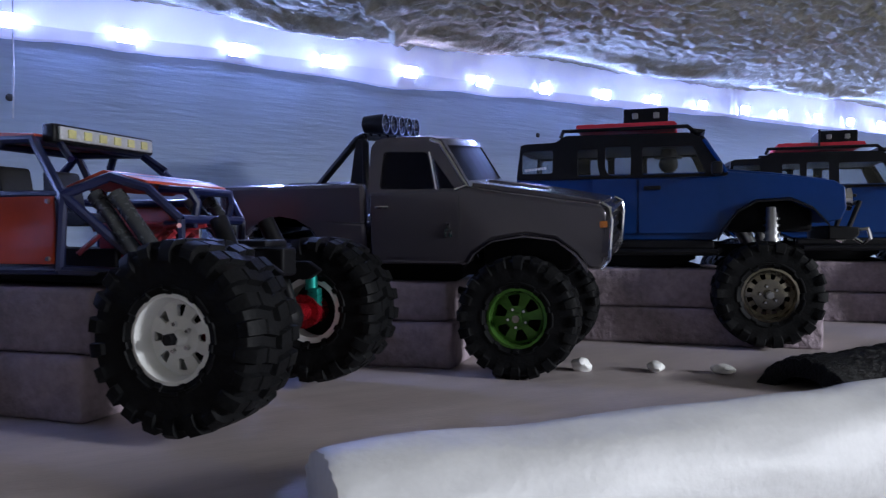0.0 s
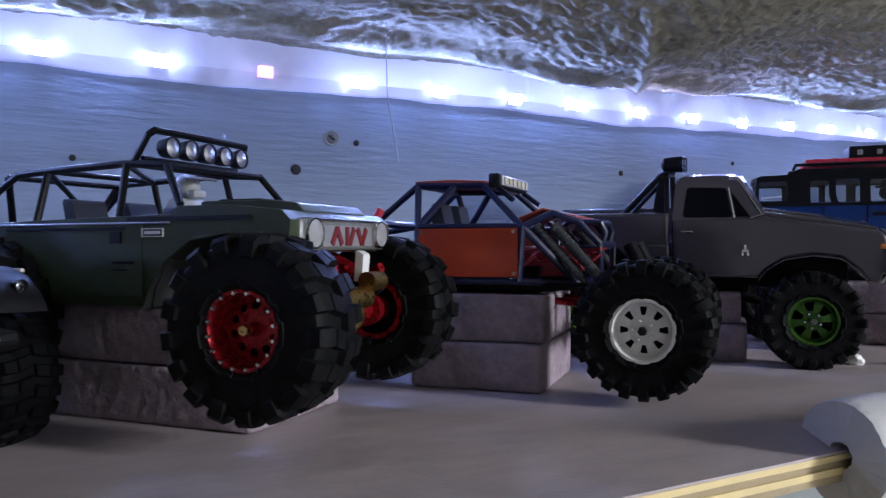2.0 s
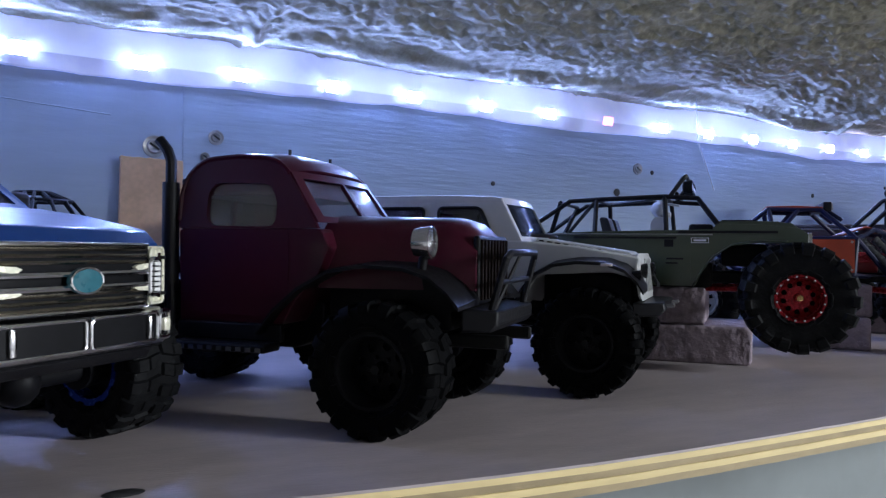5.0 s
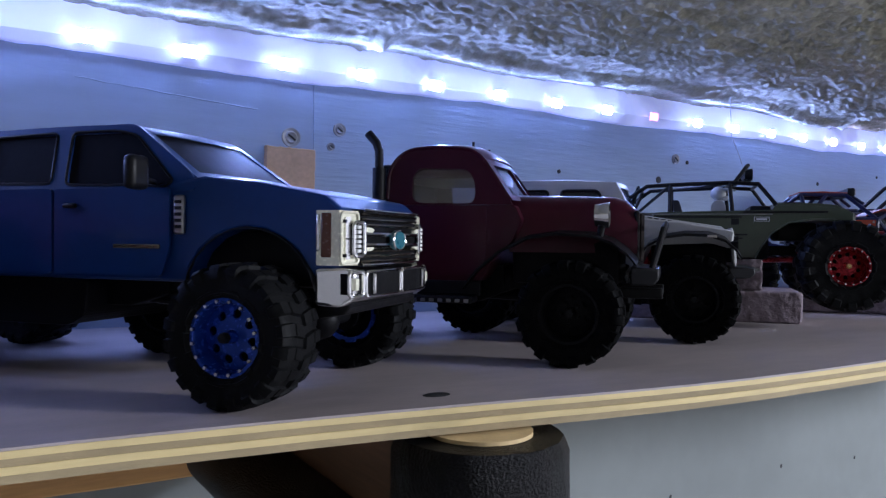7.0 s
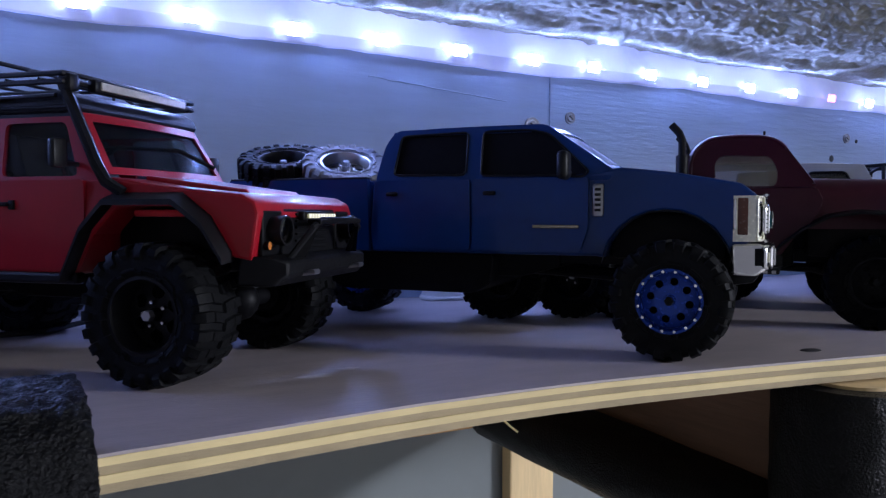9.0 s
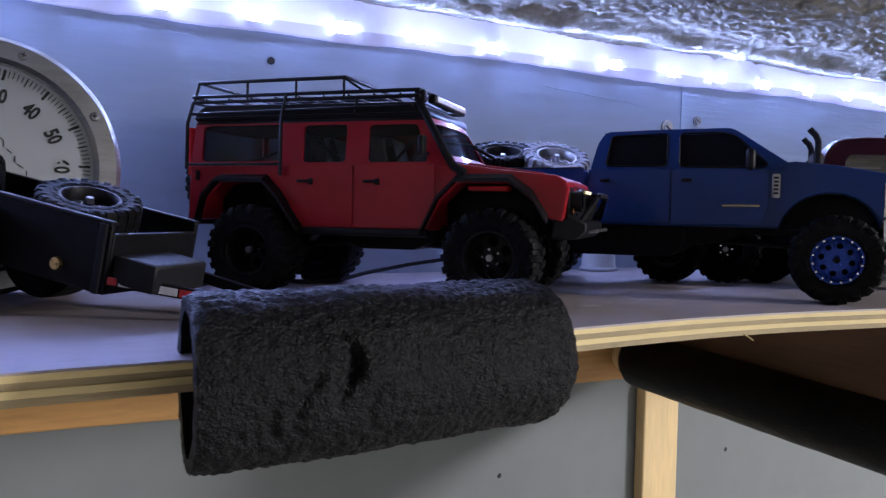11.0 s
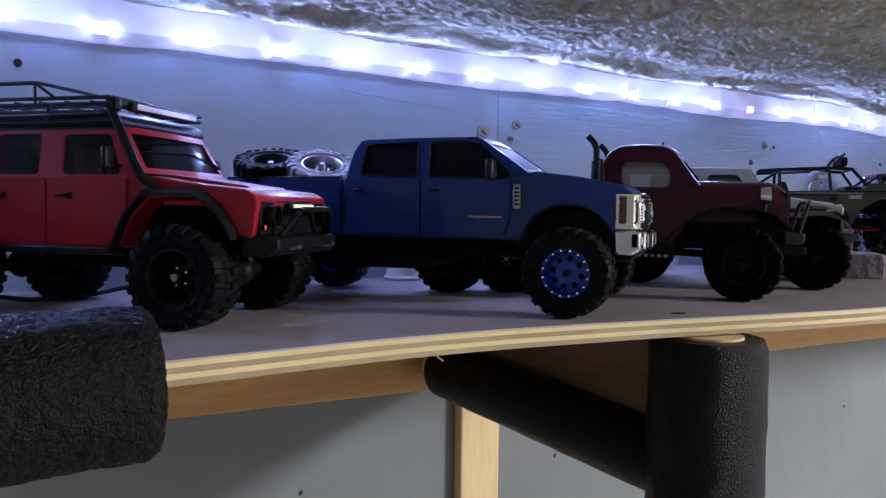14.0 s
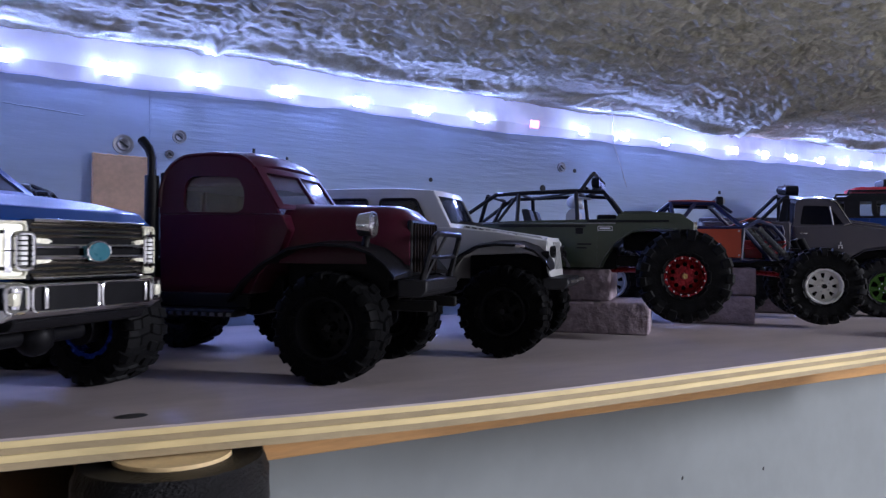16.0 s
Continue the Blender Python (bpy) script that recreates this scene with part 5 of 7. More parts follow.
# ---- white four-door off-roader ----
def white_jeep(C, H):
    v = shelf_thing("off_roader", C, H, "white toy off-roader with slotted grille and black arches", "toy truck")
    wb, T, W = 0.150, 0.0590, 0.0385
    four_wheels(K_J, v, wb, T, 0.0292)
    running_gear(v, wb, T, 0.0292, 0.026, 0.040)
    wheel_wells(v, (-0.004, -wb + 0.004), 0.044, 0.0655, 0.028, 0.050)
    bm = BM()
    prism(bm, rounded([(-0.1900, 0.0480), (-0.0450, 0.0400), (-0.0380, 0.0480), (-0.0300, 0.0640), (0.0100, 0.0660), (0.0240, 0.0620), (0.0255, 0.0745), (-0.010, 0.0805), (-0.0400, 0.0830), (-0.1900, 0.0830)], 0.0015, 1), lambda x, z: W - 0.0085 * max(0, min(1, (x + 0.03) / 0.055)), 0.0018)
    part("body", bm, P_WHITE, v)
    bm = BM()
    prism(bm, [(-0.0360, 0.0810), (0.0200, 0.0745), (0.0180, 0.0775), (-0.0340, 0.0850)], lambda x, z: 0.0230 - 0.006 * (x + 0.03) / 0.05, 0.0010)
    part("bonnet_ridge", bm, P_WHITE, v)
    both(v, "bonnet_stripe", M_BLACK, lambda b, s: [box(b, (-0.030 + 0.0045 * i, s * (0.0290 - 0.0007 * i), 0.0832 - 0.00068 * i), (0.0030, 0.0022, 0.0008), 0, 2, pose(0, 0, 0, 0, 8, -8 * s)) for i in range(8)])
    wins = [rect(-0.1420, 0.0820, -0.1000, 0.1020, 0.003), rounded([(-0.0905, 0.0805), (-0.0575, 0.0805), (-0.0580, 0.0880), (-0.0650, 0.1020), (-0.0905, 0.1020)], 0.003)]
    side = rounded([(-0.1880, 0.0790), (-0.0400, 0.0790), (-0.0410, 0.0840), (-0.0530, 0.1082), (-0.1860, 0.1082)], 0.004)
    cabin(v, P_WHITE, M_GLASS_DARK, side, wins, W - 0.0005, 0.0355, 0.079, 0.1082, ((-0.0395, 0.0825), (-0.0525, 0.1077)), ((-0.1878, 0.0800), (-0.1850, 0.1077)), crown=0.0022, post=0.0032)
    plates(v, "door_lower", M_CHASSIS, [[(-0.1480, 0.0450), (-0.0960, 0.0430), (-0.0960, 0.0640), (-0.1480, 0.0740)], [(-0.0945, 0.0430), (-0.0480, 0.0420), (-0.0420, 0.0500), (-0.0560, 0.0560), (-0.0945, 0.0640)]], W, 0.0006)
    both(v, "door_handle", M_BLACK, lambda b, s: box(b, (-0.0870, s * (W + 0.0014), 0.0730), (0.007, 0.002, 0.0018), 0.0006))
    # slotted grille
    bm = BM()
    slots = [rect(-0.0144 + 0.0048 * i - 0.0016, 0.0550, -0.0144 + 0.0048 * i + 0.0016, 0.0738, 0.0010) for i in range(7)]
    outline = rounded([(-0.0310, 0.0505), (0.0310, 0.0505), (0.0325, 0.0680), (0.0285, 0.0765), (-0.0285, 0.0765), (-0.0325, 0.0680)], 0.004)
    panel(bm, outline, slots, lambda u, w_: (0.0290 - 3.2 * u * u - 0.12 * (w_ - 0.052), u, w_), (-0.0012, 0, 0))
    g = part("grille", bm, P_WHITE, v)
    bm = BM()
    box(bm, (0.0215, 0, 0.0635), (0.005, 0.046, 0.0210))
    part("grille_back", bm, M_CHASSIS, g)
    for s in (-1, 1):
        round_lamp(v, 0.0258, s * 0.0212, 0.0670, 0.0040, ring=M_BLACK, deep=0.0022)
        round_lamp(v, 0.0240, s * 0.0420, 0.0650, 0.0026, "indicator", M_BLACK, 0.003, M_LENS)
    # boxy arches
    for xc, sgn in ((0.0, 1), (-wb, -1)):
        pts = [(xc - 0.0420, 0.0440), (xc - 0.0370, 0.0550), (xc - 0.0300, 0.0640), (xc - 0.0200, 0.0695), (xc - 0.0060, 0.0715), (xc + 0.0090, 0.0710), (xc + 0.0190, 0.0675), (xc + 0.0260, 0.0610), (xc + 0.0290, 0.0560)]
        if sgn < 0:
            pts = [(2 * xc - a, b) for a, b in reversed(pts)]
        flare(v, M_BLACK, pts, 0.0290, W + 0.0125, 0.0036)
    both(v, "side_marker", mat("marker", (0.6, 0.55, 0.5), 0.3), lambda b, s: box(b, (0.0105, s * (W + 0.0145), 0.0705), (0.006, 0.002, 0.0016), 0.0004))
    bm = BM()
    prism(bm, [(0.022, 0.0420), (0.036, 0.0430), (0.0390, 0.0460), (0.0380, 0.0500), (0.022, 0.0500)], lambda x, z: 0.0370 - 0.5 * max(0, x - 0.028), 0.0010)
    b = part("bumper", bm, M_BLACK, v)
    both(v, "tow_hook", M_STEEL, lambda b_, s: pipe(b_, [(0.036, s * 0.020, 0.0470), (0.042, s * 0.020, 0.0480), (0.042, s * 0.016, 0.0480), (0.036, s * 0.016, 0.0470)], 0.0010, 6))
    both(v, "step_bar", M_BLACK, lambda b_, s: pipe(b_, [(-0.115, s * 0.030, 0.040), (-0.110, s * (W + 0.004), 0.0370), (-0.048, s * (W + 0.004), 0.0370), (-0.044, s * 0.030, 0.040)], 0.0020))
    both(v, "window_trim", M_BLACK, lambda b_, s: [pipe(b_, [side_map(s, W - 0.0002, 0.0358, 0.079, 0.1082)(*p) for p in w_ + w_[:1]], 0.0011, 6) for w_ in wins])
    both(v, "door_seam", M_CHASSIS, lambda b_, s: [box(b_, (x, s * W, 0.0700), (0.0008, 0.0008, 0.024)) for x in (-0.0955, -0.1480)])
    both(v, "wiper", M_BLACK, lambda b_, s: pipe(b_, [(-0.0390, s * 0.006 - 0.008, 0.0845), (-0.0440, s * 0.020, 0.0880)], 0.0008, 5))
    bm = BM()
    pipe(bm, [(-0.0300, 0.010, 0.0860), (-0.0340, -0.004, 0.0865), (-0.0410, -0.0150, 0.0865)], 0.0012, 6)
    part("bonnet_latch", bm, M_BLACK, v)
    for y in (-0.018, 0.018):
        bm = BM()
        prism(bm, rounded([(-0.092, 0.074), (-0.068, 0.074), (-0.068, 0.079), (-0.086, 0.080), (-0.092, 0.098), (-0.097, 0.098)], 0.002), 0.010, 0.001)
        bm.transform(Matrix.Translation((0, y, 0)))
        part("seat", bm, M_SEAT, v)
    return v


white_jeep((-0.2641, 0.3137), -51)


# ---- olive open-top off-roader ----
def olive_roadster(C, H):
    v = shelf_thing("open_off_roader", C, H, "olive green open-top toy crawler with roll cage and red wheels", "toy truck")
    wb, T, W, hub = 0.152, 0.066, 0.0430, 0.0495
    four_wheels(K_G, v, wb, T, hub, steer=4)
    wheel_wells(v, (-0.022,), 0.068, 0.0835, 0.028, 0.030)
    running_gear(v, wb, T, hub, 0.031, 0.056, link=M_RED_ALU, pumpkin=M_BRASS, shock=M_RED_ALU)
    bm = BM()
    low = [(-0.178, 0.068)] + arc(-wb, 0.058, 0.028, 165, 15, 8) + [(-0.112, 0.0545), (-0.0535, 0.0545), (-0.0500, 0.0620), (-0.0420, 0.0740), (-0.0300, 0.0825), (-0.0120, 0.0855), (0.0030, 0.0850), (0.0080, 0.0800), (0.0120, 0.0770), (0.0155, 0.0790), (0.0160, 0.0900), (0.0110, 0.0938), (-0.0120, 0.0962), (-0.0400, 0.0965), (-0.0420, 0.0930), (-0.1200, 0.0915), (-0.1760, 0.0890)]
    prism(bm, low, lambda x, z: W - 0.0035 * max(0, (0.066 - z) / 0.012) - 0.0025 * max(0, (z - 0.086) / 0.01), 0.0024)
    part("body", bm, P_GREEN, v)
    bm = BM()
    prism(bm, rounded([(-0.0400, 0.0960), (0.0120, 0.0935), (0.0080, 0.0975), (-0.0080, 0.0990), (-0.0400, 0.0990)], 0.0012, 2), 0.026, 0.0012)
    part("bonnet_scoop", bm, P_GREEN, v)
    bm = BM()
    box(bm, (-0.026, 0, 0.0994), (0.022, 0.036, 0.0016), 0.0006)
    part("scoop_grille", bm, M_BLACK, v)
    flare(v, P_GREEN, [(-0.0545, 0.0540), (-0.0505, 0.0625), (-0.0425, 0.0745), (-0.0300, 0.0830), (-0.0120, 0.0858), (0.0040, 0.0852)], W - 0.003, W + 0.0022, 0.0014)
    both(v, "hood_stripe", M_BLACK, lambda b, s: (box(b, (-0.0330, s * (W - 0.0002), 0.0912), (0.062, 0.0010, 0.0016)), box(b, (-0.1000, s * (W + 0.0004), 0.0872), (0.070, 0.0010, 0.0014))))
    both(v, "side_trim", M_STEEL, lambda b, s: box(b, (-0.102, s * (W - 0.0005), 0.0895), (0.120, 0.0016, 0.0010), 0.0004))
    plates(v, "door", P_GREEN, [[(-0.1080, 0.0590), (-0.0560, 0.0590), (-0.0560, 0.0890), (-0.1080, 0.0890)]], W - 0.0002, 0.0005)
    both(v, "door_sticker", M_BLACK, lambda b, s: (box(b, (-0.0700, s * (W + 0.0006), 0.0835), (0.006, 0.0006, 0.0050)), box(b, (-0.0660, s * (W + 0.0006), 0.0730), (0.011, 0.0006, 0.0012)), box(b, (-0.0680, s * (W + 0.0006), 0.0700), (0.008, 0.0006, 0.0010))))
    both(v, "name_plate", M_STRIPE_W, lambda b, s: [box(b, (-0.0500 + dx, s * (W + 0.0006), 0.0855 + dz), (lx, 0.0006, lz)) for dx, dz, lx, lz in ((0, 0.0016, 0.011, 0.0004), (0, -0.0016, 0.011, 0.0004), (-0.0055, 0, 0.0004, 0.0036), (0.0055, 0, 0.0004, 0.0036), (0, 0, 0.008, 0.0013))])
    both(v, "tail_mark", M_TAIL, lambda b, s: box(b, (-0.160, s * (W - 0.0004), 0.0855), (0.014, 0.0016, 0.0030), 0.0006))
    # face
    bm = BM()
    box(bm, (0.0235, 0, 0.0845), (0.0030, 0.0740, 0.0130), 0.0020)
    g = part("grille", bm, mat("silver_surround", (0.26, 0.27, 0.26), 0.35, metal=0.4), v)
    bm = BM()
    box(bm, (0.0252, 0, 0.0838), (0.0010, 0.0420, 0.0090), 0.0004)
    part("grille_panel", bm, mat("grille_plate", (0.34, 0.34, 0.36), 0.4, metal=0.3), g)
    for y, r in ((-0.0125, 60), (-0.0085, -60), (-0.002, 90), (0.002, 60), (0.009, -60), (0.013, 60)):
        bm = BM()
        box(bm, (0.0260, y, 0.0838), (0.0006, 0.0080, 0.0026), 0, 2, pose(0, 0, 0, r, 0, 0))
        part("grille_mark", bm, M_MARK, g, "dark red stroke of the grille mark")
    bm = BM()
    box(bm, (0.0250, 0, 0.0905), (0.0020, 0.0520, 0.0012), 0.0005)
    part("grille_bar", bm, M_CHROME, g)
    for s in (-1, 1):
        round_lamp(v, 0.0235, s * 0.0285, 0.0848, 0.0060, lens=M_DIM_LENS, deep=0.0035)
    bm = BM()
    prism(bm, rounded([(0.0240, 0.0640), (0.0280, 0.0640), (0.0290, 0.0760), (0.0250, 0.0780)], 0.001), 0.0030, 0.0010)
    bm.transform(Matrix.Translation((0, 0.010, 0)))
    part("tow_strap", bm, M_WHITE, v)
    bm = BM()
    box(bm, (0.0140, 0, 0.0700), (0.0040, 0.0560, 0.0030), 0.0010)
    part("bumper_bar", bm, M_RED_ALU, v)
    for s in (-1, 1):
        bm = BM()
        pipe(bm, [(0.0140, s * 0.020, 0.0700), (0.0020, s * 0.022, 0.0640), (-0.0300, s * 0.018, 0.0600)], 0.0024)
        part("frame_bar", bm, M_RED_ALU, v)
    bm = BM()
    cyl(bm, (0.0100, -0.012, 0.0570), (0.0100, 0.012, 0.0570), 0.0050)
    cyl(bm, (0.0140, 0.006, 0.0640), (0.0140, 0.018, 0.0640), 0.0044)
    part("servo", bm, M_BRASS, v)
    # roll cage
    y0, y1 = 0.0395, 0.0330
    cage = empty("roll_cage", None, v)
    for s in (-1, 1):
        for pts in ([(-0.1740, s * y0, 0.0900), (-0.1400, s * y1, 0.1135), (-0.1200, s * y1, 0.1145), (-0.0740, s * y1, 0.1160), (-0.0520, s * y1, 0.1145), (-0.0390, s * y0, 0.0970)], [(-0.1210, s * y0, 0.0900), (-0.1210, s * y1, 0.1145)], [(-0.0720, s * y0, 0.0920), (-0.0740, s * y1, 0.1160)],
                    [(-0.1470, s * y1, 0.1125), (-0.1560, s * y0 * 0.6, 0.0900)]):
            bm = BM()
            pipe(bm, pts, 0.0017, 8)
            part("cage_tube", bm, M_BLACK, cage)
    for pts in ([(-0.1470, -y1, 0.1125), (-0.1470, y1, 0.1125)], [(-0.0740, -y1, 0.1160), (-0.0740, y1, 0.1160)], [(-0.0520, -y1, 0.1145), (-0.0520, y1, 0.1145)], [(-0.1210, -y1, 0.1145), (-0.1210, y1, 0.1145)], [(-0.1210, -y1, 0.1140), (-0.1520, y0 * 0.6, 0.0920)], [(-0.1210, y1, 0.1140), (-0.0740, -y1, 0.1155)]):
        bm = BM()
        pipe(bm, pts, 0.0014, 8)
        part("cage_tube", bm, M_BLACK, cage)
    # lamp rack on the cage
    rack = empty("lamp_rack", None, v)
    bm = BM()
    pipe(bm, [(-0.0700, -0.0330, 0.1165), (-0.0620, -0.0330, 0.1280), (-0.0600, -0.0310, 0.1300), (-0.0600, 0.0310, 0.1300), (-0.0620, 0.0330, 0.1280), (-0.0700, 0.0330, 0.1165)], 0.0016)
    part("rack_tube", bm, M_BLACK, rack)
    bm = BM()
    pipe(bm, [(-0.0660, -0.0320, 0.1180), (-0.0660, 0.0320, 0.1180)], 0.0013)
    part("rack_tube", bm, M_BLACK, rack)
    for y in (-0.0240, -0.0120, 0, 0.0120, 0.0240):
        round_lamp(rack, -0.0600, y, 0.1230, 0.0046, "lamp", M_BLACK, 0.0040, M_ALU)
    for y in (-0.017, 0.017):
        bm = BM()
        prism(bm, rounded([(-0.116, 0.084), (-0.094, 0.084), (-0.094, 0.089), (-0.110, 0.090), (-0.114, 0.1020), (-0.120, 0.1020)], 0.002), 0.010, 0.0015)
        bm.transform(Matrix.Translation((0, y, 0)))
        part("seat", bm, M_SEAT, v)
    bm = BM()
    box(bm, (-0.0500, 0, 0.0930), (0.016, 0.060, 0.0080), 0.0020)
    part("dashboard", bm, M_BLACK, v)
    face = ("grille", "headlamp", "tow_strap", "bumper_bar")
    for c in v.children:
        kind = c.name.split(".")[0]
        if kind not in ("wheel", "axle", "gear_housing", "link", "shock", "servo", "frame_bar"):
            c.location.x -= 0.017 if kind in face else 0.009
    return v


GREEN_C, GREEN_H = (-0.0967, 0.3065), -51
olive = olive_roadster(GREEN_C, GREEN_H)


def local(C, H):
    return pose(C[0], C[1], 0, 0, 0, H)


def driver_doll(m, helmet, label):
    """A seated toy driver: one plain shape."""
    bm = BM()
    bmesh.ops.create_icosphere(bm, subdivisions=3, radius=0.0060, matrix=Matrix.Translation((0, 0, 0.0265)) @ Matrix.Diagonal((1.1, 1, 1.05, 1)))
    if helmet:
        box(bm, (0.0085, 0, 0.0300), (0.012, 0.011, 0.0014), 0.0006, 2, pose(0, 0, 0, 0, 8, 0))
        box(bm, (0.0058, 0, 0.0225), (0.005, 0.009, 0.0040), 0.0012)
    else:
        cyl(bm, (0, 0, 0.0305), (0, 0, 0.0318), 0.0095, 0.0095, 20)
        cyl(bm, (0, 0, 0.0318), (0, 0, 0.0365), 0.0062, 0.0050, 16)
    prism(bm, rounded([(-0.006, 0.0), (0.006, 0.0), (0.006, 0.016), (0.003, 0.0205), (-0.003, 0.0205), (-0.006, 0.016)], 0.002), 0.009, 0.002)
    ob = part("driver_figure", bm, P_WHITE if helmet else M_SEAT, None)
    ob.matrix_basis = m
    return tagged(ob, label, "toy figure")


driver_doll(local(GREEN_C, GREEN_H) @ pose(-0.0900, 0.0130, 0.0830), True, "small white helmeted toy figure in the open crawler")


# ---- orange tube buggy ----
def orange_buggy(C, H):
    v = shelf_thing("tube_buggy", C, H, "orange toy rock buggy with navy tube frame and white wheels", "toy truck")
    wb, T, W, hub = 0.185, 0.066, 0.0450, 0.0380
    four_wheels(K_O, v, wb, T, hub)
    running_gear(v, wb, T, hub, 0.031, 0.054, link=M_RED_ALU, shock=M_CHASSIS, top=0.080)
    frame_ = empty("tube_frame", None, v)
    yb, yt = W - 0.001, 0.0330
    R = 0.0020
    for s in (-1, 1):
        for pts in ([(-0.1560, s * 0.036, 0.0930), (-0.1300, s * yt, 0.1145), (-0.0905, s * yt, 0.1135), (-0.0650, s * yb, 0.0895), (-0.0670, s * yb, 0.0600)],
                    [(-0.1255, s * yb, 0.0600), (-0.1260, s * yb, 0.0900), (-0.1300, s * yt, 0.1145)],
                    [(-0.1260, s * yb, 0.0900), (-0.0650, s * yb, 0.0895)], [(-0.1255, s * yb, 0.0600), (-0.0670, s * yb, 0.0600)],
                    [(-0.0650, s * yb, 0.0895), (-0.0510, s * 0.034, 0.0970), (-0.0380, s * 0.028, 0.0925), (-0.0270, s * 0.022, 0.0800)],
                    [(-0.0670, s * yb, 0.0600), (-0.0380, s * 0.026, 0.0580), (-0.0270, s * 0.022, 0.0640), (-0.0270, s * 0.022, 0.0800)],
                    [(-0.1260, s * yb, 0.0900), (-0.1560, s * 0.036, 0.0930), (-0.1850, s * 0.030, 0.0880)], [(-0.1255, s * yb, 0.0600), (-0.1560, s * 0.032, 0.0640), (-0.1850, s * 0.030, 0.0880)],
                    [(-0.1070, s * yt, 0.1140), (-0.1260, s * yb, 0.0900)], [(-0.0650, s * yb, 0.0895), (-0.0380, s * 0.026, 0.0580)]):
            bm = BM()
            pipe(bm, pts, R, 8)
            part("frame_tube", bm, P_NAVY, frame_)
    for x, y, z in ((-0.1300, yt, 0.1145), (-0.0905, yt, 0.1135), (-0.0510, 0.034, 0.0970), (-0.0270, 0.022, 0.0800), (-0.1560, 0.036, 0.0930), (-0.1850, 0.030, 0.0880)):
        bm = BM()
        pipe(bm, [(x, -y, z), (x, y, z)], R, 8)
        part("frame_tube", bm, P_NAVY, frame_)
    for s in (-1, 1):
        bm = BM()
        def dent(u, w_, s=s):
            return (u, s * (W + 0.0022 - 0.0020 * math.exp(-((u + 0.082) / 0.014) ** 2 - ((w_ - 0.078) / 0.008) ** 2)), w_)
        grid = [(-0.1245 + 0.0575 * i / 14, 0.0625 + 0.0265 * j / 8) for i in range(15) for j in range(9)]
        V = [dent(*p) for p in grid] + [Vector(dent(*p)) - Vector((0, s * 0.001, 0)) for p in grid]
        n = len(grid)
        F = [(i * 9 + j, i * 9 + j + 1, (i + 1) * 9 + j + 1, (i + 1) * 9 + j) for i in range(14) for j in range(8)]
        F += [tuple(n + k for k in reversed(f)) for f in F]
        quadmesh(bm, V, F)
        pnl = part("side_panel", bm, P_ORANGE, v)
        for x in (-0.1225, -0.0690):
            for z in (0.0645, 0.0870):
                bm = BM()
                cyl(bm, (x, s * (W + 0.002), z), (x, s * (W + 0.0032), z), 0.0011, 0.0009, 6)
                part("bolt", bm, M_STEEL, pnl)
    bm = BM()
    prism(bm, [(-0.1230, 0.1158), (-0.0800, 0.1148), (-0.0800, 0.1160), (-0.1010, 0.1172), (-0.1230, 0.1168)], yt + 0.001, 0.0004)
    part("roof_panel", bm, P_ORANGE, v)
    bm = BM()
    prism(bm, [(-0.0640, 0.0925), (-0.0480, 0.0990), (-0.0300, 0.0945), (-0.0300, 0.0957), (-0.0480, 0.1002), (-0.0640, 0.0937)], lambda x, z: 0.034 - 0.18 * (x + 0.064), 0.0003)
    part("bonnet_panel", bm, P_ORANGE, v)
    bm = BM()
    box(bm, (-0.0760, 0, 0.1165), (0.0065, 0.062, 0.0080), 0.0012)
    lb = part("light_bar", bm, M_BLACK, v)
    bm = BM()
    box(bm, (-0.0722, 0, 0.1165), (0.0014, 0.0575, 0.0056), 0.0005)
    part("lens", bm, mat("bar_face", (0.55, 0.56, 0.58), 0.25), lb, "pale lens strip")
    for i in range(6):
        bm = BM()
        box(bm, (-0.0713, -0.0225 + 0.009 * i, 0.1165), (0.0006, 0.0042, 0.0036))
        part("led", bm, mat("bar_led", (0.7, 0.66, 0.25), 0.4) if i == 0 else bpy.data.materials["bar_led"], lb)
    for s in (-1, 1):
        bm = BM()
        pipe(bm, [(-0.0745, s * 0.026, 0.1125), (-0.0650, s * 0.030, 0.1050)], 0.0016, 6)
        part("bar_bracket", bm, P_NAVY, lb)
    for y in (-0.015, 0.015):
        bm = BM()
        prism(bm, rounded([(-0.116, 0.078), (-0.092, 0.078), (-0.092, 0.084), (-0.107, 0.085), (-0.111, 0.1045), (-0.117, 0.1045)], 0.002), 0.0085, 0.001)
        bm.transform(Matrix.Translation((0, y, 0)))
        part("seat", bm, M_SEAT, v)
    for s in (-1, 1):
        for k in (0, 1):
            bm = BM()
            x0 = -0.006 - 0.010 * k
            cyl(bm, (x0 - 0.034, s * 0.031, 0.0880), (x0 - 0.010, s * 0.034, 0.0620), 0.0030)
            cyl(bm, (x0 - 0.010, s * 0.034, 0.0620), (x0, s * 0.036, 0.0500), 0.0016)
            cyl(bm, (x0 - 0.036, s * 0.031, 0.0900), (x0 - 0.033, s * 0.031, 0.0868), 0.0036)
            part("front_shock", bm, mat("clear_shock", (0.10, 0.105, 0.115), 0.25, metal=0.5) if s < 0 and k == 0 else bpy.data.materials["clear_shock"], v)
    bm = BM()
    pipe(bm, [(-0.0220, -0.015, 0.0930), (-0.0080, -0.014, 0.0920), (-0.0060, -0.012, 0.0870), (-0.0080, -0.012, 0.0780), (-0.0220, -0.012, 0.0780)], 0.0018)
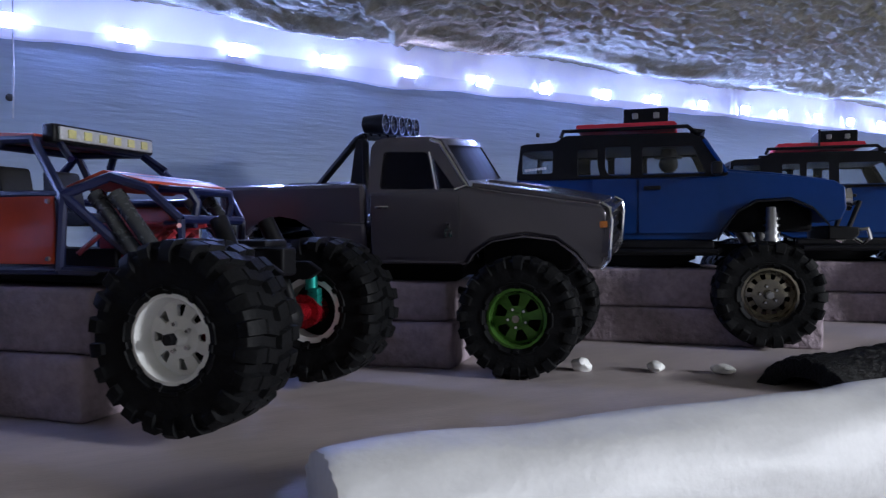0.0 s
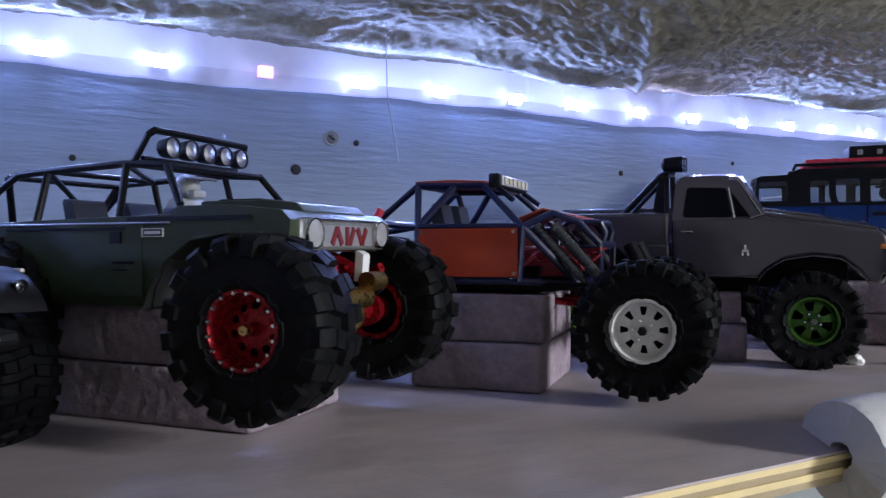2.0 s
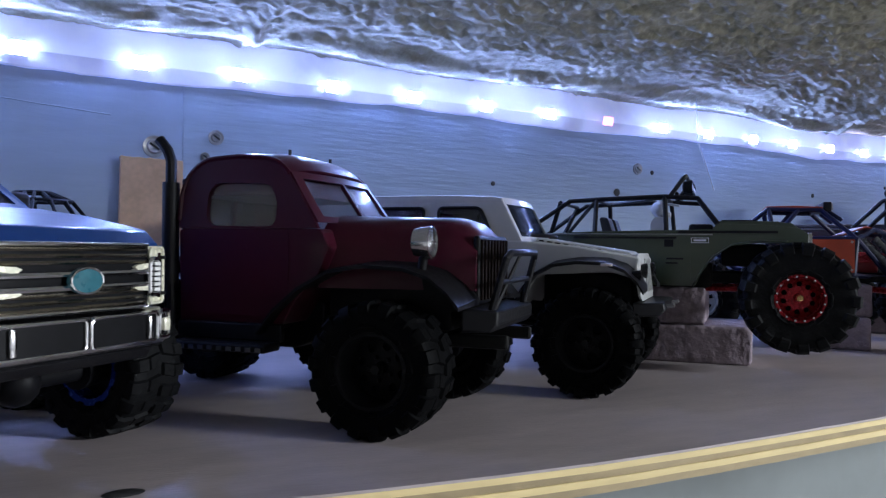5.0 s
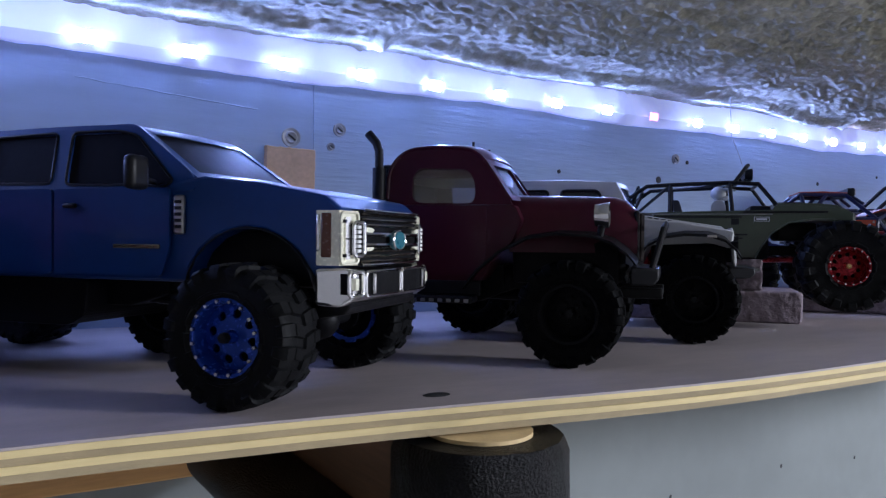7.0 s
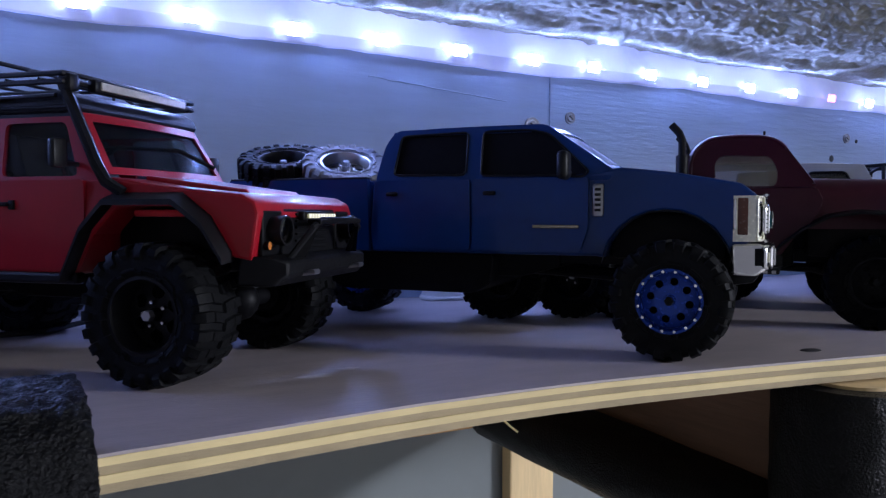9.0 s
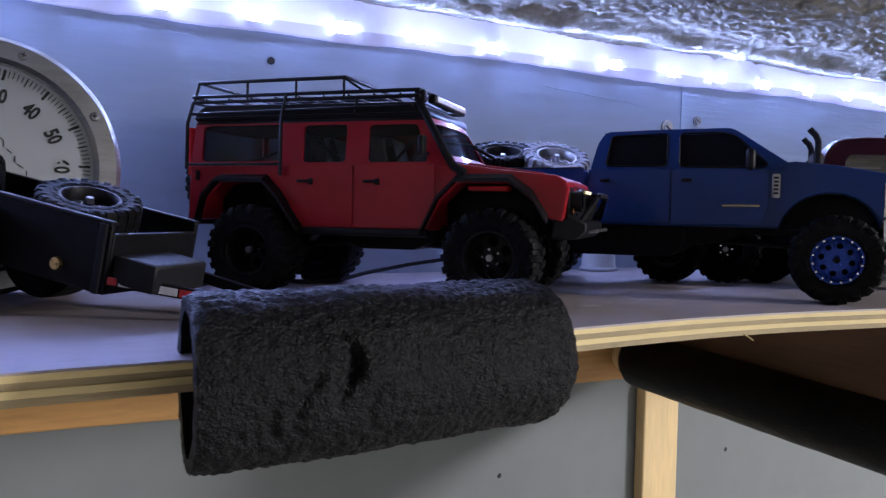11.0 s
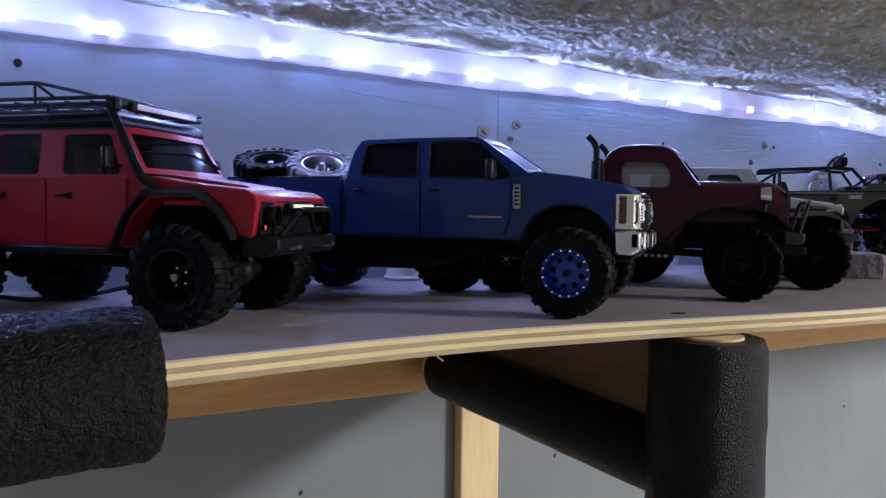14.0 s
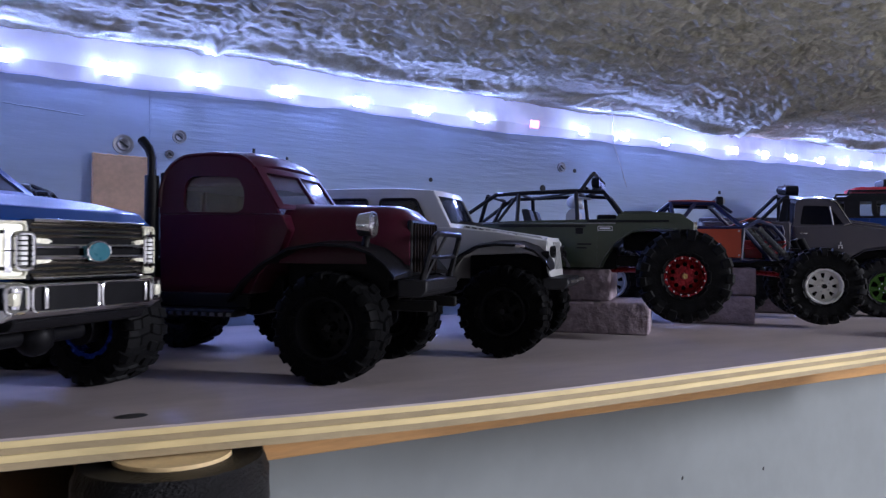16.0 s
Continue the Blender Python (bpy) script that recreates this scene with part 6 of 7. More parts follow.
    pipe(bm, [(-0.0220, 0.015, 0.0930), (-0.0080, 0.014, 0.0920), (-0.0060, 0.012, 0.0870), (-0.0080, 0.012, 0.0780), (-0.0220, 0.012, 0.0780)], 0.0018)
    pipe(bm, [(-0.0080, -0.014, 0.0920), (-0.0080, 0.014, 0.0920)], 0.0018)
    part("nose_hoop", bm, P_NAVY, v)
    bm = BM()
    box(bm, (0.0020, 0, 0.0700), (0.022, 0.018, 0.0030), 0.0008)
    box(bm, (0.0080, 0.006, 0.0620), (0.016, 0.012, 0.0120), 0.0012)
    part("servo_tray", bm, M_BLACK, v)
    both(v, "knuckle", M_TEAL, lambda b, s: (cyl(b, (0.002, s * 0.035, 0.0480), (0.002, s * 0.035, 0.0560), 0.0030), box(b, (0.004, s * 0.034, 0.0420), (0.006, 0.005, 0.014), 0.001)))
    bm = BM()
    box(bm, (-0.0500, 0, 0.0700), (0.028, 0.034, 0.0180), 0.002)
    part("motor", bm, mat("motor_red", (0.35, 0.03, 0.04), 0.4), v)
    for k in range(5):
        bm = BM()
        pts = [(-0.0620 + 0.009 * i, -0.030 + 0.006 * k + 0.004 * math.sin(i * 1.7 + k), 0.0660 + 0.012 * abs(math.sin(i * 0.8 + k))) for i in range(6)]
        pipe(bm, pts, 0.0011, 6)
        part("wire", bm, bpy.data.materials["motor_red"], v)
    bm = BM()
    pipe(bm, [(-0.1420, -0.040, 0.1010), (-0.1470, -0.042, 0.0900), (-0.1420, -0.043, 0.0780), (-0.1270, -0.043, 0.0720)], 0.0024)
    part("fuel_hose", bm, P_ROOFRED, v)
    bm = BM()
    prism(bm, [(-0.1300, 0.0555), (-0.0500, 0.0545), (-0.0300, 0.0580), (-0.0300, 0.0595), (-0.1300, 0.0590)], 0.038, 0.0006)
    part("skid_plate", bm, M_CHASSIS, v)
    for c in v.children:
        if c.name.split(".")[0] not in ("wheel", "axle", "gear_housing", "link", "knuckle", "tube_frame", "side_panel", "skid_plate", "shock"):
            c.location.x -= 0.020 if c.name.startswith("nose") else 0.009
    return v


ORANGE_C, ORANGE_H = (0.0956, 0.3084), -50
buggy = orange_buggy(ORANGE_C, ORANGE_H)


# ---- grey classic pickup ----
def grey_pickup(C, H):
    v = shelf_thing("classic_pickup", C, H, "grey classic toy pickup with green wheels and roll bar lamps", "toy truck")
    wb, T, W = 0.140, 0.0590, 0.0440
    four_wheels(K_S, v, wb, T, 0.0310, steer=3)
    running_gear(v, wb, T, 0.0310, 0.027, 0.048, shock=M_RED_ALU)
    wheel_wells(v, (0.0, -wb), 0.052, 0.0705, 0.029, 0.048)

    def hw(x, z):
        return W - 0.003 * max(0, (0.066 - z) / 0.01) - 0.0022 * max(0, (z - 0.085) / 0.012) - 0.002 * max(0, (x - 0.02) / 0.025)
    bm = BM()
    low = [(-0.0860, 0.0565), (-0.0300, 0.0565), (-0.0255, 0.0630), (-0.0150, 0.0700), (0.0020, 0.0725), (0.0180, 0.0705), (0.0280, 0.0630), (0.0340, 0.0545), (0.0410, 0.0540), (0.0425, 0.0600), (0.0440, 0.0780), (0.0435, 0.0850), (0.0400, 0.0880), (-0.0080, 0.0950), (-0.0290, 0.0985), (-0.0860, 0.0970)]
    prism(bm, low, hw, 0.0026, 3)
    part("body", bm, P_GREY, v)
    bm = BM()
    prism(bm, [(-0.0290, 0.0975), (0.0400, 0.0872), (0.0405, 0.0895), (0.0100, 0.0950), (-0.0290, 0.1008)], lambda x, z: 0.0350 - 0.0020 * (x + 0.03) / 0.07, 0.0014, 3)
    part("bonnet", bm, P_GREY, v)
    bm = BM()
    box(bm, (-0.0100, 0, 0.0978), (0.040, 0.014, 0.0030), 0.0014, 3, pose(0, 0, 0, 0, 8.5, 0))
    part("bonnet_bulge", bm, P_GREY, v)
    bm = BM()
    bed = [(-0.1800, 0.0600)] + [(-0.1730, 0.0580)] + arc(-wb, 0.052, 0.030, 165, 15, 8) + [(-0.1080, 0.0565), (-0.0875, 0.0565), (-0.0875, 0.0800), (-0.1800, 0.0800)]
    prism(bm, bed, hw, 0.002)
    part("bed", bm, P_GREY, v)
    both(v, "bed_side", P_GREY, lambda b, s: box(b, (-0.1338, s * (W - 0.0040), 0.0900), (0.0925, 0.0065, 0.0235), 0.0024))
    bm = BM()
    box(bm, (-0.1785, 0, 0.0880), (0.004, 2 * W - 0.012, 0.0200), 0.0014)
    part("tailgate", bm, P_GREY, v)
    for i in range(7):
        bm = BM()
        box(bm, (-0.1335, -0.027 + 0.009 * i, 0.0806), (0.086, 0.0050, 0.0016), 0.0005)
        part("bed_rib", bm, P_GREY, v)
    wins = [rounded([(-0.0790, 0.0980), (-0.0470, 0.0975), (-0.0510, 0.1175), (-0.0760, 0.1185)], 0.0025), rounded([(-0.0445, 0.0975), (-0.0355, 0.0975), (-0.0480, 0.1150)], 0.0010)]
    side = rounded([(-0.0860, 0.0950), (-0.0280, 0.0950), (-0.0290, 0.0995), (-0.0430, 0.1225), (-0.0480, 0.1255), (-0.0790, 0.1255), (-0.0835, 0.1215)], 0.003)
    cabin(v, P_GREY, M_TINT, side, wins, W - 0.0025, 0.0395, 0.095, 0.1255, ((-0.0275, 0.0985), (-0.0430, 0.1245)), ((-0.0858, 0.0960), (-0.0810, 0.1245)), crown=0.0020, post=0.0028)
    both(v, "window_trim", M_CHROME, lambda b, s: pipe(b, [side_map(s, W - 0.0022, 0.0398, 0.095, 0.1255)(*p) for p in ((-0.0355, 0.0968), (-0.0290, 0.0990), (-0.0435, 0.1222), (-0.0490, 0.1240))], 0.0010, 6))
    both(v, "vent_bar", M_CHROME, lambda b, s: pipe(b, [side_map(s, W - 0.0020, 0.0400, 0.095, 0.1255)(*p) for p in ((-0.0458, 0.0975), (-0.0495, 0.1175))], 0.0008, 6))
    plates(v, "door", P_GREY, [[(-0.0830, 0.0610), (-0.0370, 0.0610), (-0.0330, 0.0680), (-0.0330, 0.0945), (-0.0830, 0.0945)]], W - 0.0010, 0.0008)
    both(v, "door_handle", M_CHROME, lambda b, s: box(b, (-0.0760, s * (W + 0.0012), 0.0885), (0.008, 0.002, 0.0016), 0.0006))
    both(v, "wing_badge", M_CHROME, lambda b, s: (box(b, (-0.0390, s * (W + 0.0004), 0.0755), (0.0042, 0.001, 0.0014)), box(b, (-0.0390, s * (W + 0.0004), 0.0779), (0.0014, 0.001, 0.0030)), box(b, (-0.0406, s * (W + 0.0004), 0.0733), (0.0014, 0.001, 0.0022)), box(b, (-0.0374, s * (W + 0.0004), 0.0733), (0.0014, 0.001, 0.0022))))
    # face
    bm = BM()
    panel(bm, rounded([(-0.0405, 0.0600), (0.0405, 0.0600), (0.0405, 0.0865), (-0.0405, 0.0865)], 0.004), [rect(-0.0365, 0.0645, 0.0365, 0.0845, 0.004)], lambda u, w_: (0.0462 - 0.06 * (0.088 - w_), u, w_), (-0.0040, 0, 0))
    part("grille_surround", bm, P_GREY, v)
    bm = BM()
    box(bm, (0.0425, 0, 0.0745), (0.0020, 0.0740, 0.0220))
    g = part("grille", bm, M_CHASSIS, v)
    for z in (0.0680, 0.0740, 0.0800):
        bm = BM()
        box(bm, (0.0440, 0, z + 0.0005), (0.0014, 0.0480, 0.0022), 0.0005)
        part("grille_bar", bm, M_BLACK, g)
    for s in (-1, 1):
        round_lamp(v, 0.0430, s * 0.0300, 0.0745, 0.0052, ring=M_BLACK, deep=0.003)
    both(v, "indicator", M_AMBER, lambda b, s: box(b, (0.0420, s * 0.0405, 0.0780), (0.0040, 0.0020, 0.0035), 0.0006))
    both(v, "corner_trim", M_CHROME, lambda b, s: pipe(b, [(0.0410, s * 0.0412, 0.0548), (0.0448, s * 0.0412, 0.0600), (0.0462, s * 0.0410, 0.0800), (0.0452, s * 0.0400, 0.0862), (0.0410, s * 0.0380, 0.0885)], 0.0009, 6))
    flare(v, P_GREY, [(-0.0310, 0.0560), (-0.0255, 0.0635), (-0.0150, 0.0703), (0.0020, 0.0728), (0.0180, 0.0708), (0.0280, 0.0633), (0.0340, 0.0545)], W - 0.004, W + 0.0006, 0.0014)
    # roll bar with five lamps
    for s in (-1, 1):
        bm = BM()
        pipe(bm, [(-0.1220, s * 0.0330, 0.0980), (-0.0950, s * 0.0320, 0.1260), (-0.0910, s * 0.0310, 0.1280)], 0.0022)
        pipe(bm, [(-0.0900, s * 0.0330, 0.0980), (-0.0905, s * 0.0320, 0.1260)], 0.0022)
        part("roll_bar", bm, M_BLACK, v)
    bm = BM()
    prism(bm, rounded([(-0.1000, 0.0990), (-0.0890, 0.0990), (-0.0880, 0.1260), (-0.0950, 0.1260)], 0.002), 0.0015, 0.0005)
    bm.transform(Matrix.Translation((0, -0.0325, 0)))
    part("bar_gusset", bm, M_BLACK, v)
    bm = BM()
    pipe(bm, [(-0.0905, -0.0320, 0.1275), (-0.0905, 0.0320, 0.1275)], 0.0020)
    part("roll_bar", bm, M_BLACK, v)
    for y in (-0.0260, -0.0130, 0, 0.0130, 0.0260):
        round_lamp(v, -0.0880, y, 0.1345, 0.0054, "roof_lamp", M_BLACK, 0.0085, M_LENS)
        bm = BM()
        cyl(bm, (-0.0895, y, 0.1280), (-0.0885, y, 0.1310), 0.0012)
        part("lamp_stand", bm, M_BLACK, v)
    # the body leans on its springs
    lean = pose(0, -0.044, 0.070) @ pose(0, 0, 0, 5) @ pose(0, 0.044, -0.070)
    for c in v.children:
        if c.name.split(".")[0] not in ("wheel", "axle", "gear_housing", "link"):
            c.matrix_basis = lean @ c.matrix_basis
    return v


GREY_C, GREY_H = (0.2644, 0.3363), -50
grey = grey_pickup(GREY_C, GREY_H)


# ---- blue wagon with roof load ----
def blue_wagon(C, H, label, load=True):
    v = shelf_thing("blue_wagon", C, H, label, "toy truck")
    wb, T, W = 0.150, 0.0600, 0.0430
    four_wheels(K_B, v, wb, T, 0.0350, steer=4)
    running_gear(v, wb, T, 0.0350, 0.029, 0.058, shock=M_STEEL)
    wheel_wells(v, (0.004, -wb), 0.074, 0.0945, 0.028, 0.050)
    bm = BM()
    low = [(-0.1640, 0.0760), (-0.1600, 0.0720)] + arc(-wb, 0.066, 0.029, 150, 15, 8) + [(-0.1120, 0.0690), (-0.0300, 0.0690), (-0.0260, 0.0745), (-0.0170, 0.0870), (-0.0060, 0.0935), (0.0140, 0.0945), (0.0270, 0.0885), (0.0350, 0.0800), (0.0430, 0.0820), (0.0460, 0.0890), (0.0450, 0.1020), (0.0390, 0.1062), (0.0050, 0.1105), (-0.0240, 0.1135), (-0.1620, 0.1135)]
    prism(bm, low, lambda x, z: W - 0.0025 * max(0, (0.078 - z) / 0.01) - 0.0030 * max(0, (z - 0.104) / 0.01), 0.0022, 3)
    part("body", bm, P_BLUE2, v)
    bm = BM()
    prism(bm, [(-0.0230, 0.1125), (0.0380, 0.1055), (0.0370, 0.1080), (0.0050, 0.1128), (-0.0230, 0.1158)], 0.0310, 0.0012)
    part("bonnet", bm, P_BLUE2, v)
    wins = [rect(-0.1580, 0.1150, -0.1365, 0.1310, 0.002), rounded([(-0.1195, 0.1125), (-0.1040, 0.1125), (-0.1060, 0.1190), (-0.1060, 0.1310), (-0.1195, 0.1310)], 0.002), rounded([(-0.0985, 0.1125), (-0.0840, 0.1125), (-0.0840, 0.1320), (-0.1010, 0.1320), (-0.1010, 0.1180)], 0.002), rounded([(-0.0766, 0.1125), (-0.0360, 0.1125), (-0.0445, 0.1310), (-0.0766, 0.1310)], 0.002)]
    side = rounded([(-0.1620, 0.1105), (-0.0225, 0.1105), (-0.0235, 0.1150), (-0.0370, 0.1345), (-0.0460, 0.1400), (-0.1290, 0.1410), (-0.1345, 0.1365), (-0.1590, 0.1360)], 0.003)
    cabin(v, M_BLACK, M_GLASS, side, wins, W - 0.001, 0.0380, 0.1105, 0.141, ((-0.0235, 0.1140), (-0.0380, 0.1375)), ((-0.1618, 0.1120), (-0.1595, 0.1350)), roof_mat=M_BLACK, crown=0.002)
    both(v, "window_pillar", P_BLUE2, lambda b, s: pipe(b, [side_map(s, W - 0.0012, 0.0385, 0.1105, 0.141)(*p) for p in ((-0.0235, 0.1130), (-0.0375, 0.1350))], 0.0014, 6))
    plates(v, "door", P_BLUE2, [[(-0.1090, 0.0735), (-0.0800, 0.0735), (-0.0800, 0.1100), (-0.1090, 0.1100)], [(-0.0785, 0.0735), (-0.0300, 0.0735), (-0.0285, 0.0800), (-0.0285, 0.1085), (-0.0785, 0.1100)]], W - 0.0004)
    both(v, "door_handle", M_BLACK, lambda b, s: box(b, (-0.0700, s * (W + 0.0014), 0.1035), (0.011, 0.002, 0.0026), 0.0008))
    both(v, "window_sticker", M_STRIPE_W, lambda b, s: [box(b, (-0.1550 + 0.0022 * i, s * (W - 0.0014), 0.1175 + 0.0002 * i), (0.0016, 0.0006, 0.0016), 0, 2, pose(0, 0, 0, 0, -6, 0)) for i in range(7)])
    both(v, "mirror", M_BLACK, lambda b, s: (box(b, (-0.0300, s * (W + 0.0080), 0.1150), (0.007, 0.0090, 0.0085), 0.0020), cyl(b, (-0.0300, s * (W - 0.003), 0.1120), (-0.0300, s * (W + 0.006), 0.1130), 0.0016)))
    flare(v, M_BLACK, [(-0.0290, 0.0690), (-0.0260, 0.0750), (-0.0170, 0.0875), (-0.0060, 0.0938), (0.0140, 0.0948), (0.0270, 0.0888), (0.0360, 0.0785)], W - 0.004, W + 0.0042, 0.0024)
    flare(v, M_BLACK, arc(-wb, 0.066, 0.0295, 150, 10, 10), W - 0.004, W + 0.0035, 0.0022)
    both(v, "sill", M_BLACK, lambda b, s: box(b, (-0.0700, s * (W - 0.004), 0.0660), (0.078, 0.008, 0.0060), 0.0015))
    both(v, "rock_rail", M_BLACK, lambda b, s: pipe(b, [(-0.1050, s * 0.030, 0.0620), (-0.1020, s * (W + 0.002), 0.0610), (-0.0300, s * (W + 0.002), 0.0610), (-0.0270, s * 0.030, 0.0620)], 0.0020))
    for s in (-1, 1):
        bm = BM()
        cyl(bm, (0.004, s * 0.036, 0.0900), (0.004, s * 0.037, 0.0600), 0.0040)
        for i in range(5):
            cyl(bm, (0.004, s * 0.0364, 0.0640 + 0.0045 * i), (0.004, s * 0.0364, 0.0655 + 0.0045 * i), 0.0052)
        part("front_shock", bm, M_STEEL, v)
    # rack rails, red boards and case
    both(v, "roof_rail", M_BLACK, lambda b, s: pipe(b, [(-0.1320, s * 0.034, 0.1400), (-0.1300, s * 0.035, 0.1445), (-0.0480, s * 0.035, 0.1445), (-0.0420, s * 0.034, 0.1400)], 0.0014))
    bm = BM()
    prism(bm, [(-0.0460, 0.1400), (-0.0390, 0.1400), (-0.0360, 0.1425), (-0.0460, 0.1440)], 0.030, 0.0008)
    part("visor", bm, M_BLACK, v)
    if load:
        for y in (-0.016, 0.016):
            bm = BM()
            prism(bm, rounded([(-0.1220, 0.1450), (-0.0560, 0.1450), (-0.0540, 0.1465), (-0.0560, 0.1492), (-0.1220, 0.1492)], 0.001), 0.013, 0.0010)
            for i in range(5):
                box(bm, (-0.113 + 0.013 * i, 0, 0.1494), (0.006, 0.018, 0.0012), 0.0004)
            bm.transform(Matrix.Translation((0, y, 0)))
            part("recovery_board", bm, P_ROOFRED, v, "red recovery board")
        bm = BM()
        box(bm, (-0.0750, -0.006, 0.1530), (0.030, 0.040, 0.0125), 0.0012)
        case = part("roof_case", bm, M_BLACK, v, "black roof case")
        for x in (-0.082, -0.068):
            bm = BM()
            box(bm, (x, -0.0265, 0.1540), (0.004, 0.0014, 0.0040), 0.0005)
            part("latch", bm, M_STEEL, case)
    # face
    bm = BM()
    box(bm, (0.0450, 0, 0.0945), (0.0030, 0.0600, 0.0150), 0.0014)
    part("grille", bm, M_CHASSIS, v)
    for s in (-1, 1):
        round_lamp(v, 0.0460, s * 0.0320, 0.0945, 0.0068, ring=M_CHROME, deep=0.004)
    both(v, "indicator", M_AMBER, lambda b, s: box(b, (0.0415, s * 0.0415, 0.0950), (0.003, 0.0022, 0.0120), 0.0006))
    bm = BM()
    prism(bm, [(0.0360, 0.0690), (0.0500, 0.0690), (0.0540, 0.0720), (0.0540, 0.0770), (0.0360, 0.0780)], lambda x, z: 0.0420 - 0.7 * max(0, x - 0.05), 0.0010)
    b = part("bumper", bm, M_CHASSIS, v)
    bm = BM()
    pipe(bm, [(0.0510, -0.022, 0.0760), (0.0570, -0.022, 0.0930), (0.0570, 0.022, 0.0930), (0.0510, 0.022, 0.0760)], 0.0015)
    part("bull_bar", bm, M_BLACK, b)
    for s in (-1, 1):
        bm = BM()
        pipe(bm, [(0.0520, s * 0.034, 0.0750), (0.0590, s * 0.036, 0.0760), (0.0610, s * 0.034, 0.0700), (0.0570, s * 0.032, 0.0670), (0.0520, s * 0.033, 0.0700), (0.0520, s * 0.034, 0.0750)], 0.0012, 6)
        part("shackle", bm, M_CHROME, b)
    both(v, "wheel_back", M_BLACK, lambda b_, s: cyl(b_, (-0.1760, 0.010 * s, 0.100), (-0.1740, 0.010 * s, 0.100), 0.004))
    return v


WAGON_C, WAGON_H = (0.4510, 0.3216), -50
blue_wagon(WAGON_C, WAGON_H, "blue toy wagon with black cab, red boards and roof case")
driver_doll(local(WAGON_C, WAGON_H) @ pose(-0.0600, -0.014, 0.0950), False, "small dark toy figure with a brimmed hat")
WAGON3_C = (0.6750, 0.3150)
wagon3 = blue_wagon(WAGON3_C, -50, "second blue toy wagon with red boards and aerial")
bm = BM()
pipe(bm, [(-0.0900, -0.030, 0.1440), (-0.0900, -0.030, 0.1600)], 0.0009, 6)
part("aerial", bm, M_BLACK, wagon3)


# ---- blocks under the raised trucks ----
def block(m, length, width, height, seed, group="grey foam blocks under trucks"):
    """A cut foam block with pitted faces and softened edges."""
    bm = BM()
    b2 = bmesh.new()
    bmesh.ops.create_cube(b2, size=1)
    for v in b2.verts:
        v.co = Vector((v.co.x * length, v.co.y * width, v.co.z * height))
    bmesh.ops.bevel(b2, geom=list(b2.edges), offset=0.0022, segments=3, profile=0.5, affect="EDGES")
    bmesh.ops.subdivide_edges(b2, edges=[e for e in b2.edges if e.calc_length() > 0.01], cuts=9, use_grid_fill=True)
    for v in b2.verts:
        p = v.co * 55 + Vector((seed * 9.1, 0, 0))
        d = 0.0006 * noise.noise(p * 0.5)
        k = noise.noise(p * 2.2)
        if k > 0.33:
            d -= 0.0030 * (k - 0.33)
        v.co += v.co.normalized() * d
    join(bm, b2)
    ob = part("foam_block", bm, M_BLOCK, None, "", 50)
    ob.matrix_basis = m @ pose(0, 0, height / 2)
    return tagged(ob, "grey-pink foam block with pitted sides", "block", group)


HB = 0.0262
block(local(ORANGE_C, ORANGE_H) @ pose(-0.0920, -0.0060, 0), 0.0750, 0.0800, HB, 1)
block(local(ORANGE_C, ORANGE_H) @ pose(-0.0890, -0.0040, HB + 0.0004, 0, 0, 1.5), 0.0700, 0.0780, HB, 2)
block(local(GREEN_C, GREEN_H) @ pose(-0.0990, 0.0130, 0), 0.1480, 0.0740, HB, 3)
block(local(GREEN_C, GREEN_H) @ pose(-0.1000, 0.0100, HB + 0.0004, 0, 0, -1), 0.0900, 0.0640, HB, 4)
block(local(GREY_C, GREY_H) @ pose(-0.0830, -0.0050, 0), 0.0900, 0.0720, HB - 0.001, 5)
block(local(GREY_C, GREY_H) @ pose(-0.0800, -0.0040, HB - 0.0006, 0, 0, 1), 0.0760, 0.0700, HB - 0.005, 6)
block(local(WAGON_C, WAGON_H) @ pose(-0.0560, 0.0000, 0), 0.1800, 0.0860, 0.0240, 7)
block(local(WAGON_C, WAGON_H) @ pose(-0.0760, 0.0000, 0.0244), 0.1000, 0.0840, 0.0255, 8)
block(local(WAGON3_C, -50) @ pose(-0.0640, 0.0000, 0), 0.1800, 0.0860, 0.0240, 9)
block(local(WAGON3_C, -50) @ pose(-0.0760, 0.0000, 0.0244), 0.0860, 0.0800, 0.0250, 10)


